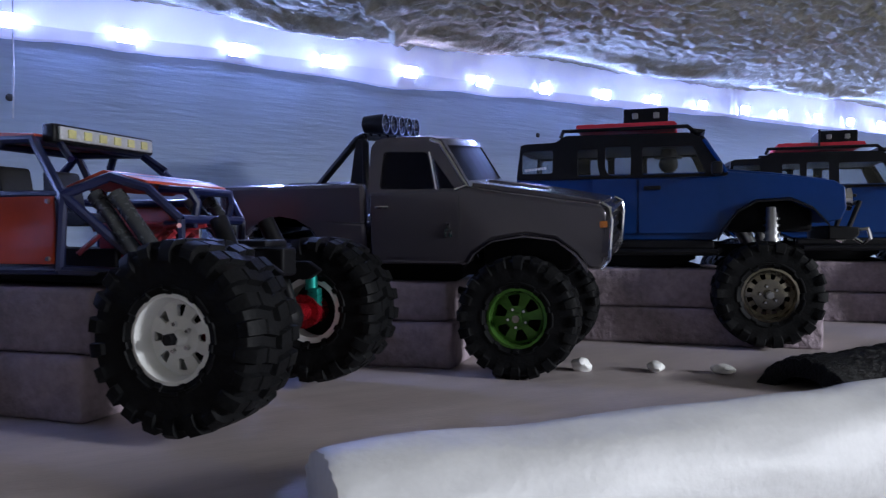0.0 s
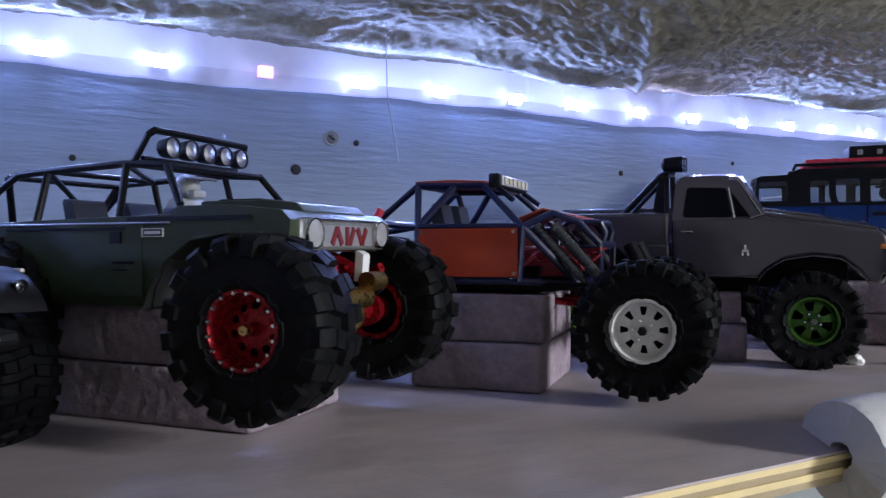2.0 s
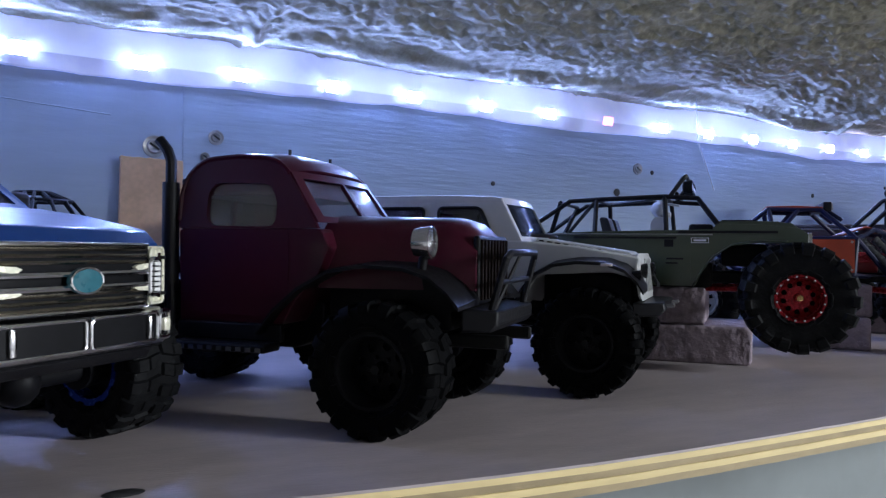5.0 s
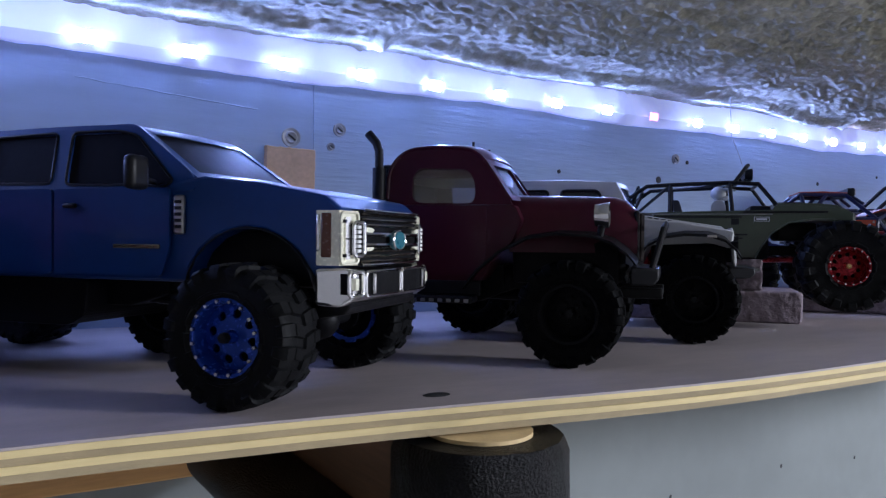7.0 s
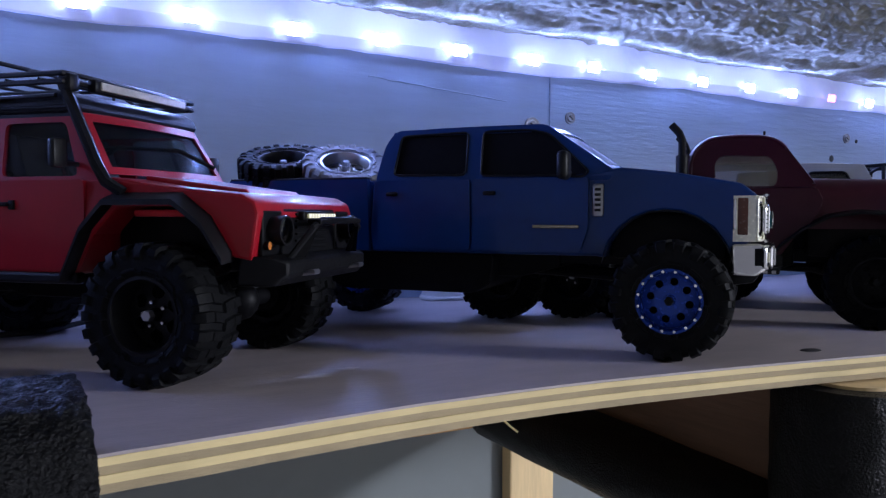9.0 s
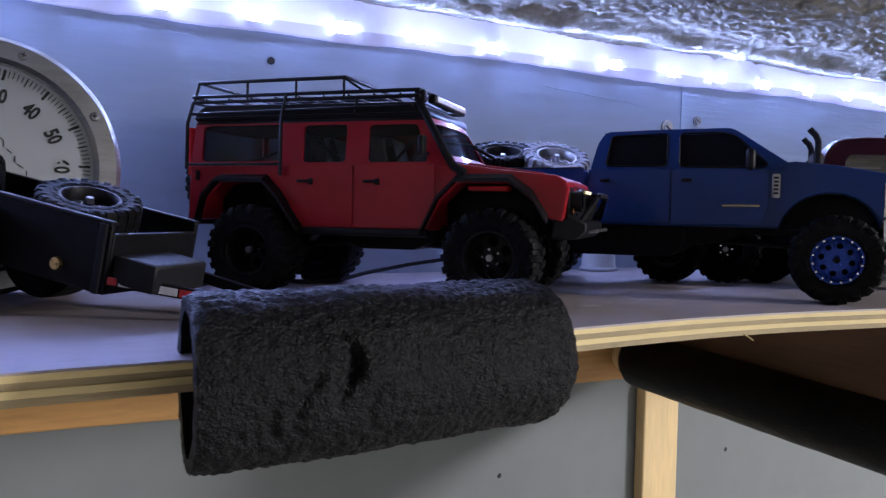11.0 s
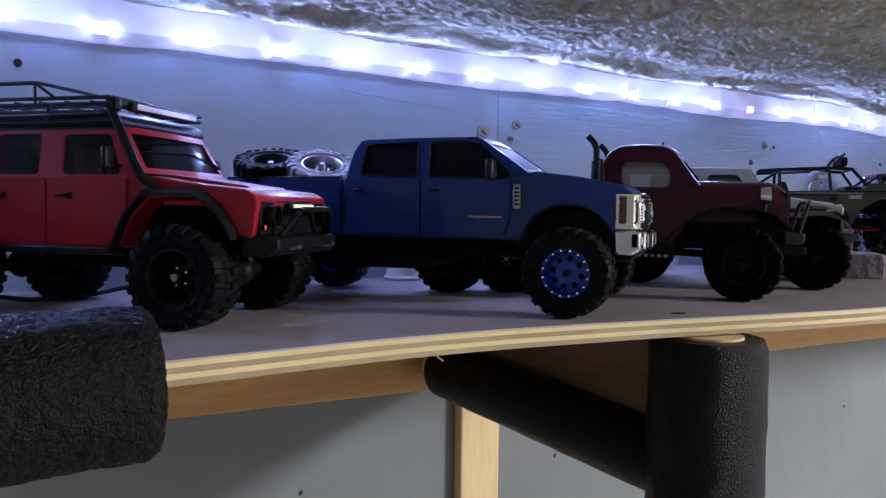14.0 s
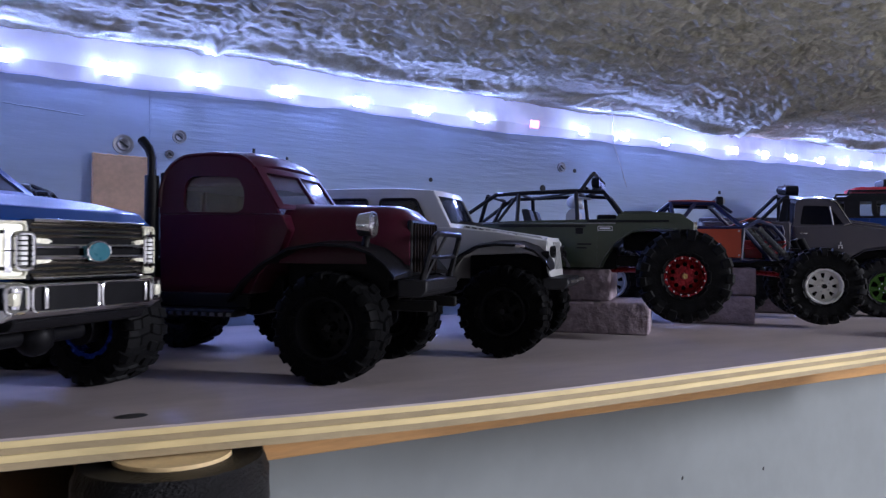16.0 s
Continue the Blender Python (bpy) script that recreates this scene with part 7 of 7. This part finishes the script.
# ---- black trailer ----
def trailer(C, H):
    v = shelf_thing("trailer", C, H, "black toy utility trailer with striped drawbar", "toy trailer", "trailer")
    T, W = 0.0460, 0.0315
    for s in (-1, 1):
        K_T.put(v, 0, s * T, 0.0300, 0)
    bm = BM()
    cyl(bm, (0, -0.036, 0.0300), (0, 0.036, 0.0300), 0.004)
    part("axle", bm, M_CHASSIS, v)
    tilt = Matrix.Translation((0, 0, 0.0350)) @ pose(0, 0, 0, 0, 11.4, 0)
    tub = empty("tub", tilt, v)
    for s in (-1, 1):
        bm = BM()
        box(bm, (-0.0500, s * W, 0.0140), (0.3000, 0.0030, 0.0340), 0.0008)
        part("side_board", bm, M_CHASSIS, tub)
        bm = BM()
        box(bm, (-0.0500, s * W, 0.0314), (0.3000, 0.0044, 0.0022), 0.0006)
        part("top_rail", bm, M_BLACK, tub)
        for x in (0.0960, 0.0):
            bm = BM()
            box(bm, (x, s * (W + 0.0020), 0.0140), (0.0040, 0.0022, 0.0340), 0.0006)
            part("stake", bm, M_BLACK, tub)
        bm = BM()
        pts = [(-0.0500, -0.0020), (-0.0340, 0.0240), (0.0260, 0.0240), (0.0380, -0.0020)]
        inner = [(x, s * (W + 0.001), z) for x, z in pts] + [(x, s * (T + 0.004), z) for x, z in pts]
        outer = [(x, s * (W + 0.001), z + 0.0018) for x, z in pts] + [(x, s * (T + 0.004), z + 0.0018) for x, z in pts]
        F = []
        for i in range(3):
            F += [(i, i + 1, 5 + i, 4 + i), (8 + i, 12 + i, 13 + i, 9 + i), (4 + i, 5 + i, 13 + i, 12 + i), (i, 8 + i, 9 + i, i + 1)]
        F += [(0, 4, 12, 8), (3, 11, 15, 7)]
        quadmesh(bm, inner + outer, F)
        part("mudguard", bm, M_BLACK, tub)
        bm = BM()
        pipe(bm, [(x, s * (T + 0.0045), z + 0.001) for x, z in pts[2:]], 0.0008, 6)
        part("guard_edge", bm, M_BLACK, tub)
        bm = BM()
        cyl(bm, (0.0720, s * (W + 0.0014), 0.0060), (0.0720, s * (W + 0.0034), 0.0060), 0.0034, 0.0030, 12)
        part("hub_bolt", bm, M_BRASS, tub)
    bm = BM()
    box(bm, (0.0990, 0, 0.0120), (0.0030, 2 * W, 0.0290), 0.0008)
    part("front_board", bm, M_CHASSIS, tub)
    bm = BM()
    box(bm, (-0.0500, 0, -0.0020), (0.2960, 2 * W - 0.003, 0.0030))
    part("tub_floor", bm, M_CHASSIS, tub)
    bm = BM()
    box(bm, (0.1130, -0.0100, 0.0100), (0.0240, 0.0400, 0.0140), 0.0016)
    part("tool_box", bm, mat("tool_box_grey", (0.012, 0.012, 0.014), 0.5, spec=0.2), tub, "dark grey drawbar box")
    for s in (-1, 1):
        bm = BM()
        a, b = Vector((0.0950, s * 0.0300, 0.0040)), Vector((0.1900, s * 0.0050, 0.0080))
        q = (b - a).to_track_quat("X", "Z").to_matrix().to_4x4()
        box(bm, (a + b) / 2, ((b - a).length, 0.0040, 0.0056), 0.0006, 2, q)
        bar = part("drawbar", bm, M_CHASSIS, tub)
        for i in range(10):
            bm = BM()
            p = a + (b - a) * ((i + 0.5) / 10)
            box(bm, p + q @ Vector((0, -s * -0.0023 if s > 0 else -0.0023, 0)), (0.0088, 0.0005, 0.0036), 0, 2, q)
            part("reflector", bm, M_STRIPE_R if i % 2 == 0 else M_STRIPE_W, bar)
    bm = BM()
    cyl(bm, (0.1880, 0, 0.0078), (0.2020, 0, 0.0075), 0.0036)
    part("coupling", bm, M_STEEL, tub)
    return v, tilt


TRAILER_C, TRAILER_H = (-1.0890, 0.4160), -45
trl, tilt = trailer(TRAILER_C, TRAILER_H)
tl = local(TRAILER_C, TRAILER_H) @ tilt
spare(K_TS, tl @ pose(-0.0400, -0.0010, 0.0285, -79, 0, 20), "black spare wheel lying in the trailer")
spare(K_TS, tl @ pose(0.0560, -0.0010, 0.0265, -77, 0, 40), "black spare wheel lying in the trailer")

# wheels lying on the blue pickup's bed and standing behind it
spare(K_D, pose(-0.7370, 0.4620, 0.0930, -70, 0, -30), "black spare wheel leaning in the pickup bed")
spare(K_SP, pose(-0.7085, 0.4300, 0.0915, -62, 6, -28), "silver spare wheel lying in the pickup bed")
spare(K_D, pose(-0.6020, 0.4120, 0.0278, 0, 0, -52), "black spare wheel standing behind the pickup")
spare(K_D, pose(-0.5580, 0.3900, 0.0278, 0, 0, -52), "black spare wheel standing behind the pickup")


# ---- large dial gauge ----
def gauge(m):
    g = tagged(empty("dial_gauge", m), "large round metal gauge with white dial numbered to sixty", "gauge")
    bm = BM()
    lathe(bm, [(0.0690, -0.0010), (0.0690, -0.0060), (0.0720, -0.0085), (0.0830, -0.0085), (0.0860, -0.0060), (0.0860, 0.0060), (0.0800, 0.0140), (0.0690, 0.0140)], 90)
    part("bezel", bm, M_ALU, g)
    bm = BM()
    lathe(bm, [(0.0001, 0.0), (0.0695, 0.0), (0.0695, 0.0120), (0.0001, 0.0120)], 60, closed=False)
    face = part("dial", bm, M_DIAL, g)
    bm = BM()
    lathe(bm, [(0.0001, -0.0040), (0.0692, -0.0040), (0.0692, -0.0046), (0.0001, -0.0046)], 60, closed=False)
    o = part("cover_glass", bm, clear("gauge_glass", (0.93, 0.94, 0.95), 0.05), g)
    o.visible_shadow = False
    for i in range(8):
        a = radians(27 + 43.5 * i)
        bm = BM()
        lathe(bm, [(0.0001, -0.0016), (0.0026, -0.0012), (0.0034, 0.0), (0.0001, 0.0)], 14, closed=False)
        bm.transform(pose(0.0777 * math.cos(a), -0.0085, 0.0777 * math.sin(a)))
        sc = part("screw", bm, M_STEEL, g)
        for k in (0, 90):
            bm = BM()
            box(bm, (0.0777 * math.cos(a), -0.0102, 0.0777 * math.sin(a)), (0.0036, 0.0004, 0.0008), 0, 2, pose(0, 0, 0, 0, 20 * i + k, 0))
            part("slot", bm, M_INK, sc)
    for i in range(0, 71):
        a = radians(153 - 2.53 * i)
        long_ = 0.0075 if i % 10 == 0 else 0.0065 if i % 5 == 0 else 0.0048
        wd = 0.0018 if i % 10 == 0 else 0.0009 if i % 5 == 0 else 0.0006
        bm = BM()
        box(bm, (0, 0, 0), (long_, 0.0004, wd))
        t_ = part("tick", bm, M_INK, face)
        r = 0.0665 - long_ / 2
        t_.matrix_basis = pose(r * math.cos(a), -0.0003, r * math.sin(a), 0, -math.degrees(a), 0)
    for i, word in enumerate(("0", "10", "20", "30", "40", "50", "60")):
        a = radians(153 - 25.3 * i)
        cu = bpy.data.curves.new("numeral", "FONT")
        cu.offset = 0.0004
        cu.body, cu.size, cu.align_x, cu.align_y, cu.extrude = word, 0.0118, "CENTER", "CENTER", 0.0002
        tmp = bpy.data.objects.new("numeral", cu)
        me_ = bpy.data.meshes.new_from_object(tmp)
        bpy.data.objects.remove(tmp)
        me_.materials.clear()
        me_.materials.append(M_INK)
        t_ = new("numeral", me_)
        t_.parent = face
        t_.matrix_basis = pose(0.0480 * math.cos(a), -0.0004, 0.0480 * math.sin(a), 90, 90 - math.degrees(a), 0) @ Matrix.Diagonal((0.82, 1.1, 1, 1))
    # maker's mark: a slanting stroke pattern
    for i in range(8):
        bm = BM()
        box(bm, (0.010 + 0.0034 * i, -0.0004, 0.020 - 0.0050 * i), (0.0045 if i else 0.010, 0.0003, 0.0007), 0, 2, pose(0, 0, 0, 0, 40 + 50 * (i % 2), 0))
        part("mark", bm, M_INK, face)
    bm = BM()
    prism(bm, [(-0.060, -0.001), (-0.008, -0.003), (-0.008, 0.003), (-0.060, 0.001)], 0.0005)
    bm.transform(pose(0, -0.002, 0, 0, -18, 0))
    part("needle", bm, M_INK, g)
    return g


gauge(pose(-1.1020, 0.4700, 0.0780, -6, 0, 0) @ Matrix.Diagonal((0.905, 1, 0.915, 1)))


# ---- foam sleeves on the shelf edge, post and brace ----
def sleeve(name, m, length, r, wall, gap, material, label, seg=150, wob=0.0008, creases=(), grain=0.0010, skew=0.0):
    """A split foam pipe along x, its slit towards +y where it grips the shelf."""
    bm = BM()
    N = round(length / 0.0010)
    rows = []
    for i in range(N + 1):
        x = -length / 2 + length * i / N
        e = min(i, N - i)
        k = 1 - 0.03 * max(0, 1 - e / 5) ** 2
        ring = []
        for rad, order, n in ((r, 1, seg), (r - wall, -1, 24)):
            for j in range(n + 1):
                a = gap + (2 * math.pi - 2 * gap) * (j if order > 0 else n - j) / n
                q = Vector((x * 30, math.cos(a) * 2, math.sin(a) * 2))
                rr = rad * k * (1 + (wob / rad) * 1.5 * noise.noise(q))
                if order > 0:
                    u = Vector((x, rad * math.cos(a), rad * math.sin(a)))
                    rr += grain * (noise.noise(u * 340) + 0.7 * noise.noise(u * 560) - 0.6 * max(0, noise.noise(u * 190 + Vector((7, 0, 0)))))
                    for cx, ca, cl, cd in creases:
                        rr -= cd * math.exp(-((x - cx - 0.004 * math.sin(a * 5)) / 0.0022) ** 2 - ((a - ca) / cl) ** 2)
                ring.append((x - math.copysign(0.0012 * noise.noise(q * 3 + Vector((0, 0, 5))), x) * max(0, 1 - e / 6) + skew * math.cos(a) * max(0.0, -2 * x / length), rr * math.cos(a), rr * math.sin(a)))
        rows += ring
    n = seg + 26
    F = [(i * n + j, i * n + (j + 1) % n, (i + 1) * n + (j + 1) % n, (i + 1) * n + j) for i in range(N) for j in range(n)]
    for base in (0, N * n):
        for j in range(seg):
            w0, w1 = n - 1 - round(j * 24 / seg), n - 1 - round((j + 1) * 24 / seg)
            F.append((base + j, base + j + 1, base + w1, base + w0) if w0 != w1 else (base + j, base + j + 1, base + w0))
    quadmesh(bm, rows, F)
    ob = part(name, bm, material, None, "", 70)
    ob.matrix_basis = m
    return tagged(ob, label, "foam sleeve", "foam sleeves")


sleeve("foam_sleeve", pose(-0.9490, 0.2080, -0.0060, 0, 0, 4.0), 0.1500, 0.0312, 0.0050, 0.22, M_FOAM, "black foam pipe sleeve clipped over the shelf edge", creases=((-0.0270, 2.9, 0.35, 0.0062), (-0.0400, 3.2, 0.4, 0.0024), (-0.0150, 3.3, 0.3, 0.0012), (-0.0480, 3.5, 0.25, 0.0016)), skew=0.0035)
sleeve("foam_sleeve", pose(0.2300, 0.1500, -0.0020, 0, 0, -9), 0.3400, 0.0215, 0.0160, 0.34, M_FOAM_W, "white foam pipe sleeve clipped over the shelf edge", grain=0.0001)
sleeve("foam_sleeve", pose(0.4650, 0.2040, -0.0150, 0, 0, 0), 0.3000, 0.0300, 0.0085, 0.24, M_FOAM, "black foam pipe sleeve clipped over the shelf edge")

post = tagged(empty("shelf_post", pose(-0.5250, 0.2150, -1.3)), "round wooden post in black foam under the shelf", "post")
bm = BM()
cyl(bm, (0, 0, 0), (0, 0, 1.2870), 0.0225, 0.0225, 32)
part("pole", bm, M_STUD, post)
bm = BM()
N, S = 70, 48
V = []
for i in range(N + 1):
    z = 1.2855 - 0.45 * i / N
    for j in range(S):
        a = 2 * math.pi * j / S
        q = Vector((math.cos(a) * 3, math.sin(a) * 3, z * 40))
        rr = 0.0375 + 0.0008 * noise.noise(q) + 0.0006 * noise.noise(q * 4) - (0.0025 if i == 0 else 0)
        V.append((rr * math.cos(a), rr * math.sin(a), z))
base = len(V)
for j in range(S):
    a = 2 * math.pi * j / S
    V.append((0.0228 * math.cos(a), 0.0228 * math.sin(a), 1.2855))
F = [(i * S + j, i * S + (j + 1) % S, (i + 1) * S + (j + 1) % S, (i + 1) * S + j) for i in range(N) for j in range(S)] + [(j, base + j, base + (j + 1) % S, (j + 1) % S) for j in range(S)]
quadmesh(bm, V, F)
part("foam_wrap", bm, M_FOAM, post)
brace = tagged(empty("brace"), "black foam-wrapped rail from the post to the ledger", "brace")
bm = BM()
cyl(bm, (-0.5480, 0.5262, -0.0870), (-0.5330, 0.2300, -0.1030), 0.0150, 0.0150, 24)
part("bar", bm, M_STUD, brace)
bm = BM()
N, S = 44, 30
V = []
for i in range(N + 1):
    k = i / N
    for j in range(S):
        a = 2 * math.pi * j / S
        rr = 0.0265 - 0.001 * k + 0.0006 * noise.noise((math.cos(a) * 3, math.sin(a) * 3, k * 12)) - (0.004 if i in (0, N) else 0)
        V.append((-0.5480 + 0.016 * k + rr * math.cos(a), 0.5080 - 0.290 * k, -0.0880 - 0.016 * k + rr * math.sin(a)))
quadmesh(bm, V, [(i * S + j, i * S + (j + 1) % S, (i + 1) * S + (j + 1) % S, (i + 1) * S + j) for i in range(N) for j in range(S)] + [tuple(range(S)), tuple(N * S + S - 1 - j for j in range(S))])
part("foam_wrap", bm, M_FOAM, brace)

# ---- small things ----
for k, (x, y, s) in enumerate(((0.2660, 0.3000, 1.0), (0.2960, 0.2760, 0.9), (0.3200, 0.2520, 0.9))):
    bm = BM()
    bmesh.ops.create_icosphere(bm, subdivisions=3, radius=0.0052 * s)
    for v_ in bm.verts:
        v_.co *= 1 + 0.35 * noise.noise(v_.co * 260 + Vector((k * 5, 0, 0)))
        v_.co.z *= 0.75 if k == 0 else 0.55
        v_.co.x *= 1.0 if k == 0 else 1.35
    ob = part("pebble", bm, M_WHITE, None)
    ob.matrix_basis = pose(x, y, 0.0032 * s, 0, 0, 40 * k)
    tagged(ob, "small white foam crumb on the shelf", "crumb", "crumbs on the shelf")

bm = BM()
box(bm, (-0.4820, WALL_Y - 0.004, 0.1100), (0.0420, 0.0070, 0.0640), 0.0008, 2, pose(0, 0, 0, 0, 1, 0))
bmesh.ops.subdivide_edges(bm, edges=[e for e in bm.edges if e.calc_length() > 0.02], cuts=14)
for q in bm.verts:
    q.co.z += 0.0011 * noise.noise((q.co.x * 260, 3, q.co.z * 20)) - 0.0022 * (q.co.z > 0.13)
    q.co.x += 0.0007 * noise.noise((9, 3, q.co.z * 240))
tagged(part("plywood_scrap", bm, M_CARD, None), "bare plywood scrap screwed to the wall", "plywood scrap")


def wall_screw(x, z, r, label, material=M_STEEL):
    bm = BM()
    lathe(bm, [(0.0001, -0.0010), (r * 0.55, -0.0022), (r * 0.7, -0.0008), (r, -0.0014), (r, 0.001), (0.0001, 0.001)], 20, closed=False)
    o = part("wall_screw", bm, material, None)
    o.matrix_basis = pose(x, WALL_Y, z)
    tagged(o, label, "screw", "screws in the wall")
    bm = BM()
    box(bm, (0, -0.0024, 0), (r * 1.0, 0.0006, r * 0.2), 0, 2, pose(0, 0, 0, 0, 35, 0))
    part("slot", bm, M_INK, o)


for x, z, r in ((-0.0080, 0.1625, 0.0058), (-0.4795, 0.1490, 0.0078), (-0.4360, 0.1590, 0.0056), (-0.4440, 0.1440, 0.0034)):
    wall_screw(x, z, r, "grey screw head sunk in the painted wall")
for x, z, r in ((-0.9060, 0.1740, 0.0030), (0.0130, 0.1600, 0.0024), (-0.0360, 0.1370, 0.0040), (-0.1870, 0.1380, 0.0022), (0.4400, 0.1650, 0.0022), (0.2850, 0.1480, 0.0026)):
    bm = BM()
    lathe(bm, [(0.0001, -0.0006), (r * 0.6, -0.0006), (r, -0.0002), (r, 0.001)], 12, closed=False)
    o = part("wall_hole", bm, M_INK, None)
    o.matrix_basis = pose(x, WALL_Y - 0.0004, z, 0, 15, 0)
    tagged(o, "dark nail hole in the painted wall", "nail hole", "nail holes", "structure")
for x, z in ((-0.679, -0.2005), (-0.370, -0.215), (0.216, -0.232), (0.398, -0.248), (-0.004, -0.234), (-0.165, -0.225)):
    bm = BM()
    lathe(bm, [(0.0001, -0.0006), (0.0012, -0.0006), (0.0018, -0.0002), (0.0018, 0.001)], 10, closed=False)
    o = part("wall_hole", bm, M_INK, None)
    o.matrix_basis = pose(x, LOW_Y - 0.0004, z, 0, 25, 0) @ Matrix.Diagonal((1, 1, 1.5, 1))
    tagged(o, "dark nail hole in the grey wall", "nail hole", "nail holes", "structure")

bm = BM()
pipe(bm, [(0.0125, 0.4880, 0.2300), (0.0120, 0.4850, 0.1850), (0.0118, 0.4760, 0.1650), (0.0105, 0.4640, 0.1360)], 0.0004, 6)
tagged(part("thin_wire", bm, mat("pale_wire", (0.6, 0.62, 0.66), 0.4), None), "thin pale wire hanging from the ceiling", "wire")
bm = BM()
V = []
pts = [(-0.640 + 0.004 * i, 0.1790 - 0.0006 * i * 0.5 + 0.0008 * noise.noise((i * 0.3, 0, 0))) for i in range(34)]
pipe(bm, [(x, WALL_Y + 0.0006, z) for x, z in pts], 0.00045, 6)
tagged(part("paint_ridge", bm, M_WALL, None), "raised paint ridge on the board wall", "", "", "structure")
bm = BM()
box(bm, (-0.4590, WALL_Y + 0.0, 0.150), (0.0012, 0.0012, 0.090))
tagged(part("wall_joint", bm, M_WALL, None), "joint between two wall boards", "", "", "structure")

# white cup with a rolled rim on the shelf behind the blue pickup
bm = BM()
lathe(bm, [(0.0001, 0.0), (0.0178, 0.0), (0.0190, -0.0008), (0.0190, -0.0024), (0.0172, -0.0036), (0.0165, -0.0060), (0.0150, -0.0520), (0.0140, -0.0530), (0.0001, -0.0530)], 36, closed=False)
o = part("cup", bm, M_WHITE, None)
o.matrix_basis = pose(-0.5850, 0.5240, 0, -90, 0, 0)
tagged(o, "white cup standing upside down on the shelf", "cup")

# black lattice behind the blue pickup, drawn as a wire basket; wall hooks are added
basket = tagged(empty("wire_basket", pose(-0.5560, 0.5080, 0)), "black domed lattice drawn as a wire basket, with added wall hooks", "basket")
for i in range(14):
    a = 2 * math.pi * i / 14
    bm = BM()
    pipe(bm, [(r * math.cos(a + tw), r * math.sin(a + tw), z) for r, z, tw in ((0.012, 0.063, 0.02), (0.032, 0.066, 0.05), (0.034, 0.078, 0.1), (0.031, 0.094, 0.14), (0.022, 0.105, 0.18), (0.010, 0.110, 0.22))], 0.0011, 6)
    part("wire", bm, M_BLACK, basket)
for r, z in ((0.012, 0.063), (0.032, 0.066), (0.0338, 0.082), (0.031, 0.094), (0.022, 0.105), (0.010, 0.110)):
    bm = BM()
    pipe(bm, [(r * math.cos(2 * math.pi * i / 28), r * math.sin(2 * math.pi * i / 28), z) for i in range(29)], 0.0012, 6)
    part("ring", bm, M_BLACK, basket)
# added hooks to hold the lattice up
for x in (-0.014, 0.014):
    bm = BM()
    pipe(bm, [(x, 0.0300, 0.0820), (x, 0.0400, 0.0840)], 0.0014, 6)
    part("hook", bm, M_BLACK, basket)

# cable on the shelf by the red wagon
bm = BM()
pts = [(-0.740, 0.505, 0.0170), (-0.762, 0.520, 0.0130), (-0.790, 0.526, 0.0090), (-0.836, 0.510, 0.0040), (-0.874, 0.468, 0.0026), (-0.905, 0.464, 0.0026), (-0.922, 0.480, 0.0040), (-0.945, 0.490, 0.0050), (-0.968, 0.470, 0.0030), (-0.990, 0.440, 0.0026)]
pipe(bm, pts, 0.0016, 8)
tagged(part("cable", bm, M_BLACK, None), "thin black cable lying on the shelf", "cable")

# knot hole in the shelf top
bm = BM()
lathe(bm, [(0.0001, 0.0), (0.0048, 0.0), (0.0060, 0.0004), (0.0001, 0.0005)], 14, closed=False)
o = part("knot", bm, M_INK, None)
o.matrix_basis = pose(-0.5380, 0.2290, 0.0004, -90, 0, 0) @ Matrix.Diagonal((1.1, 1, 0.7, 1))
tagged(o, "dark knot in the shelf top", "", "", "structure")

# worn spots on the shelf top, and a splinter on its sawn edge
for x, y, r, k in ((-0.7785, 0.2920, 0.0085, 0.4), (-0.7610, 0.3000, 0.0045, 0.6)):
    bm = BM()
    V = [(x, y, 0.0005)] + [(x + r * (1 + 0.3 * math.sin(3 * a + x * 90)) * math.cos(a), y + k * r * (1 + 0.25 * math.cos(5 * a)) * math.sin(a), 0.0003) for a in [2 * math.pi * i / 20 for i in range(20)]]
    quadmesh(bm, V, [(0, i + 1, (i + 1) % 20 + 1) for i in range(20)])
    tagged(part("paint_spot", bm, mat("pale_spot", (0.60, 0.56, 0.56), 0.6), None), "pale worn spot on the shelf top", "", "", "structure")
bm = BM()
pipe(bm, [(-0.7313, 0.2215, -0.0085), (-0.7306, 0.2185, -0.0100), (-0.7288, 0.2165, -0.0118)], 0.0004, 5)
part("splinter", bm, M_PLY_L, shelf)
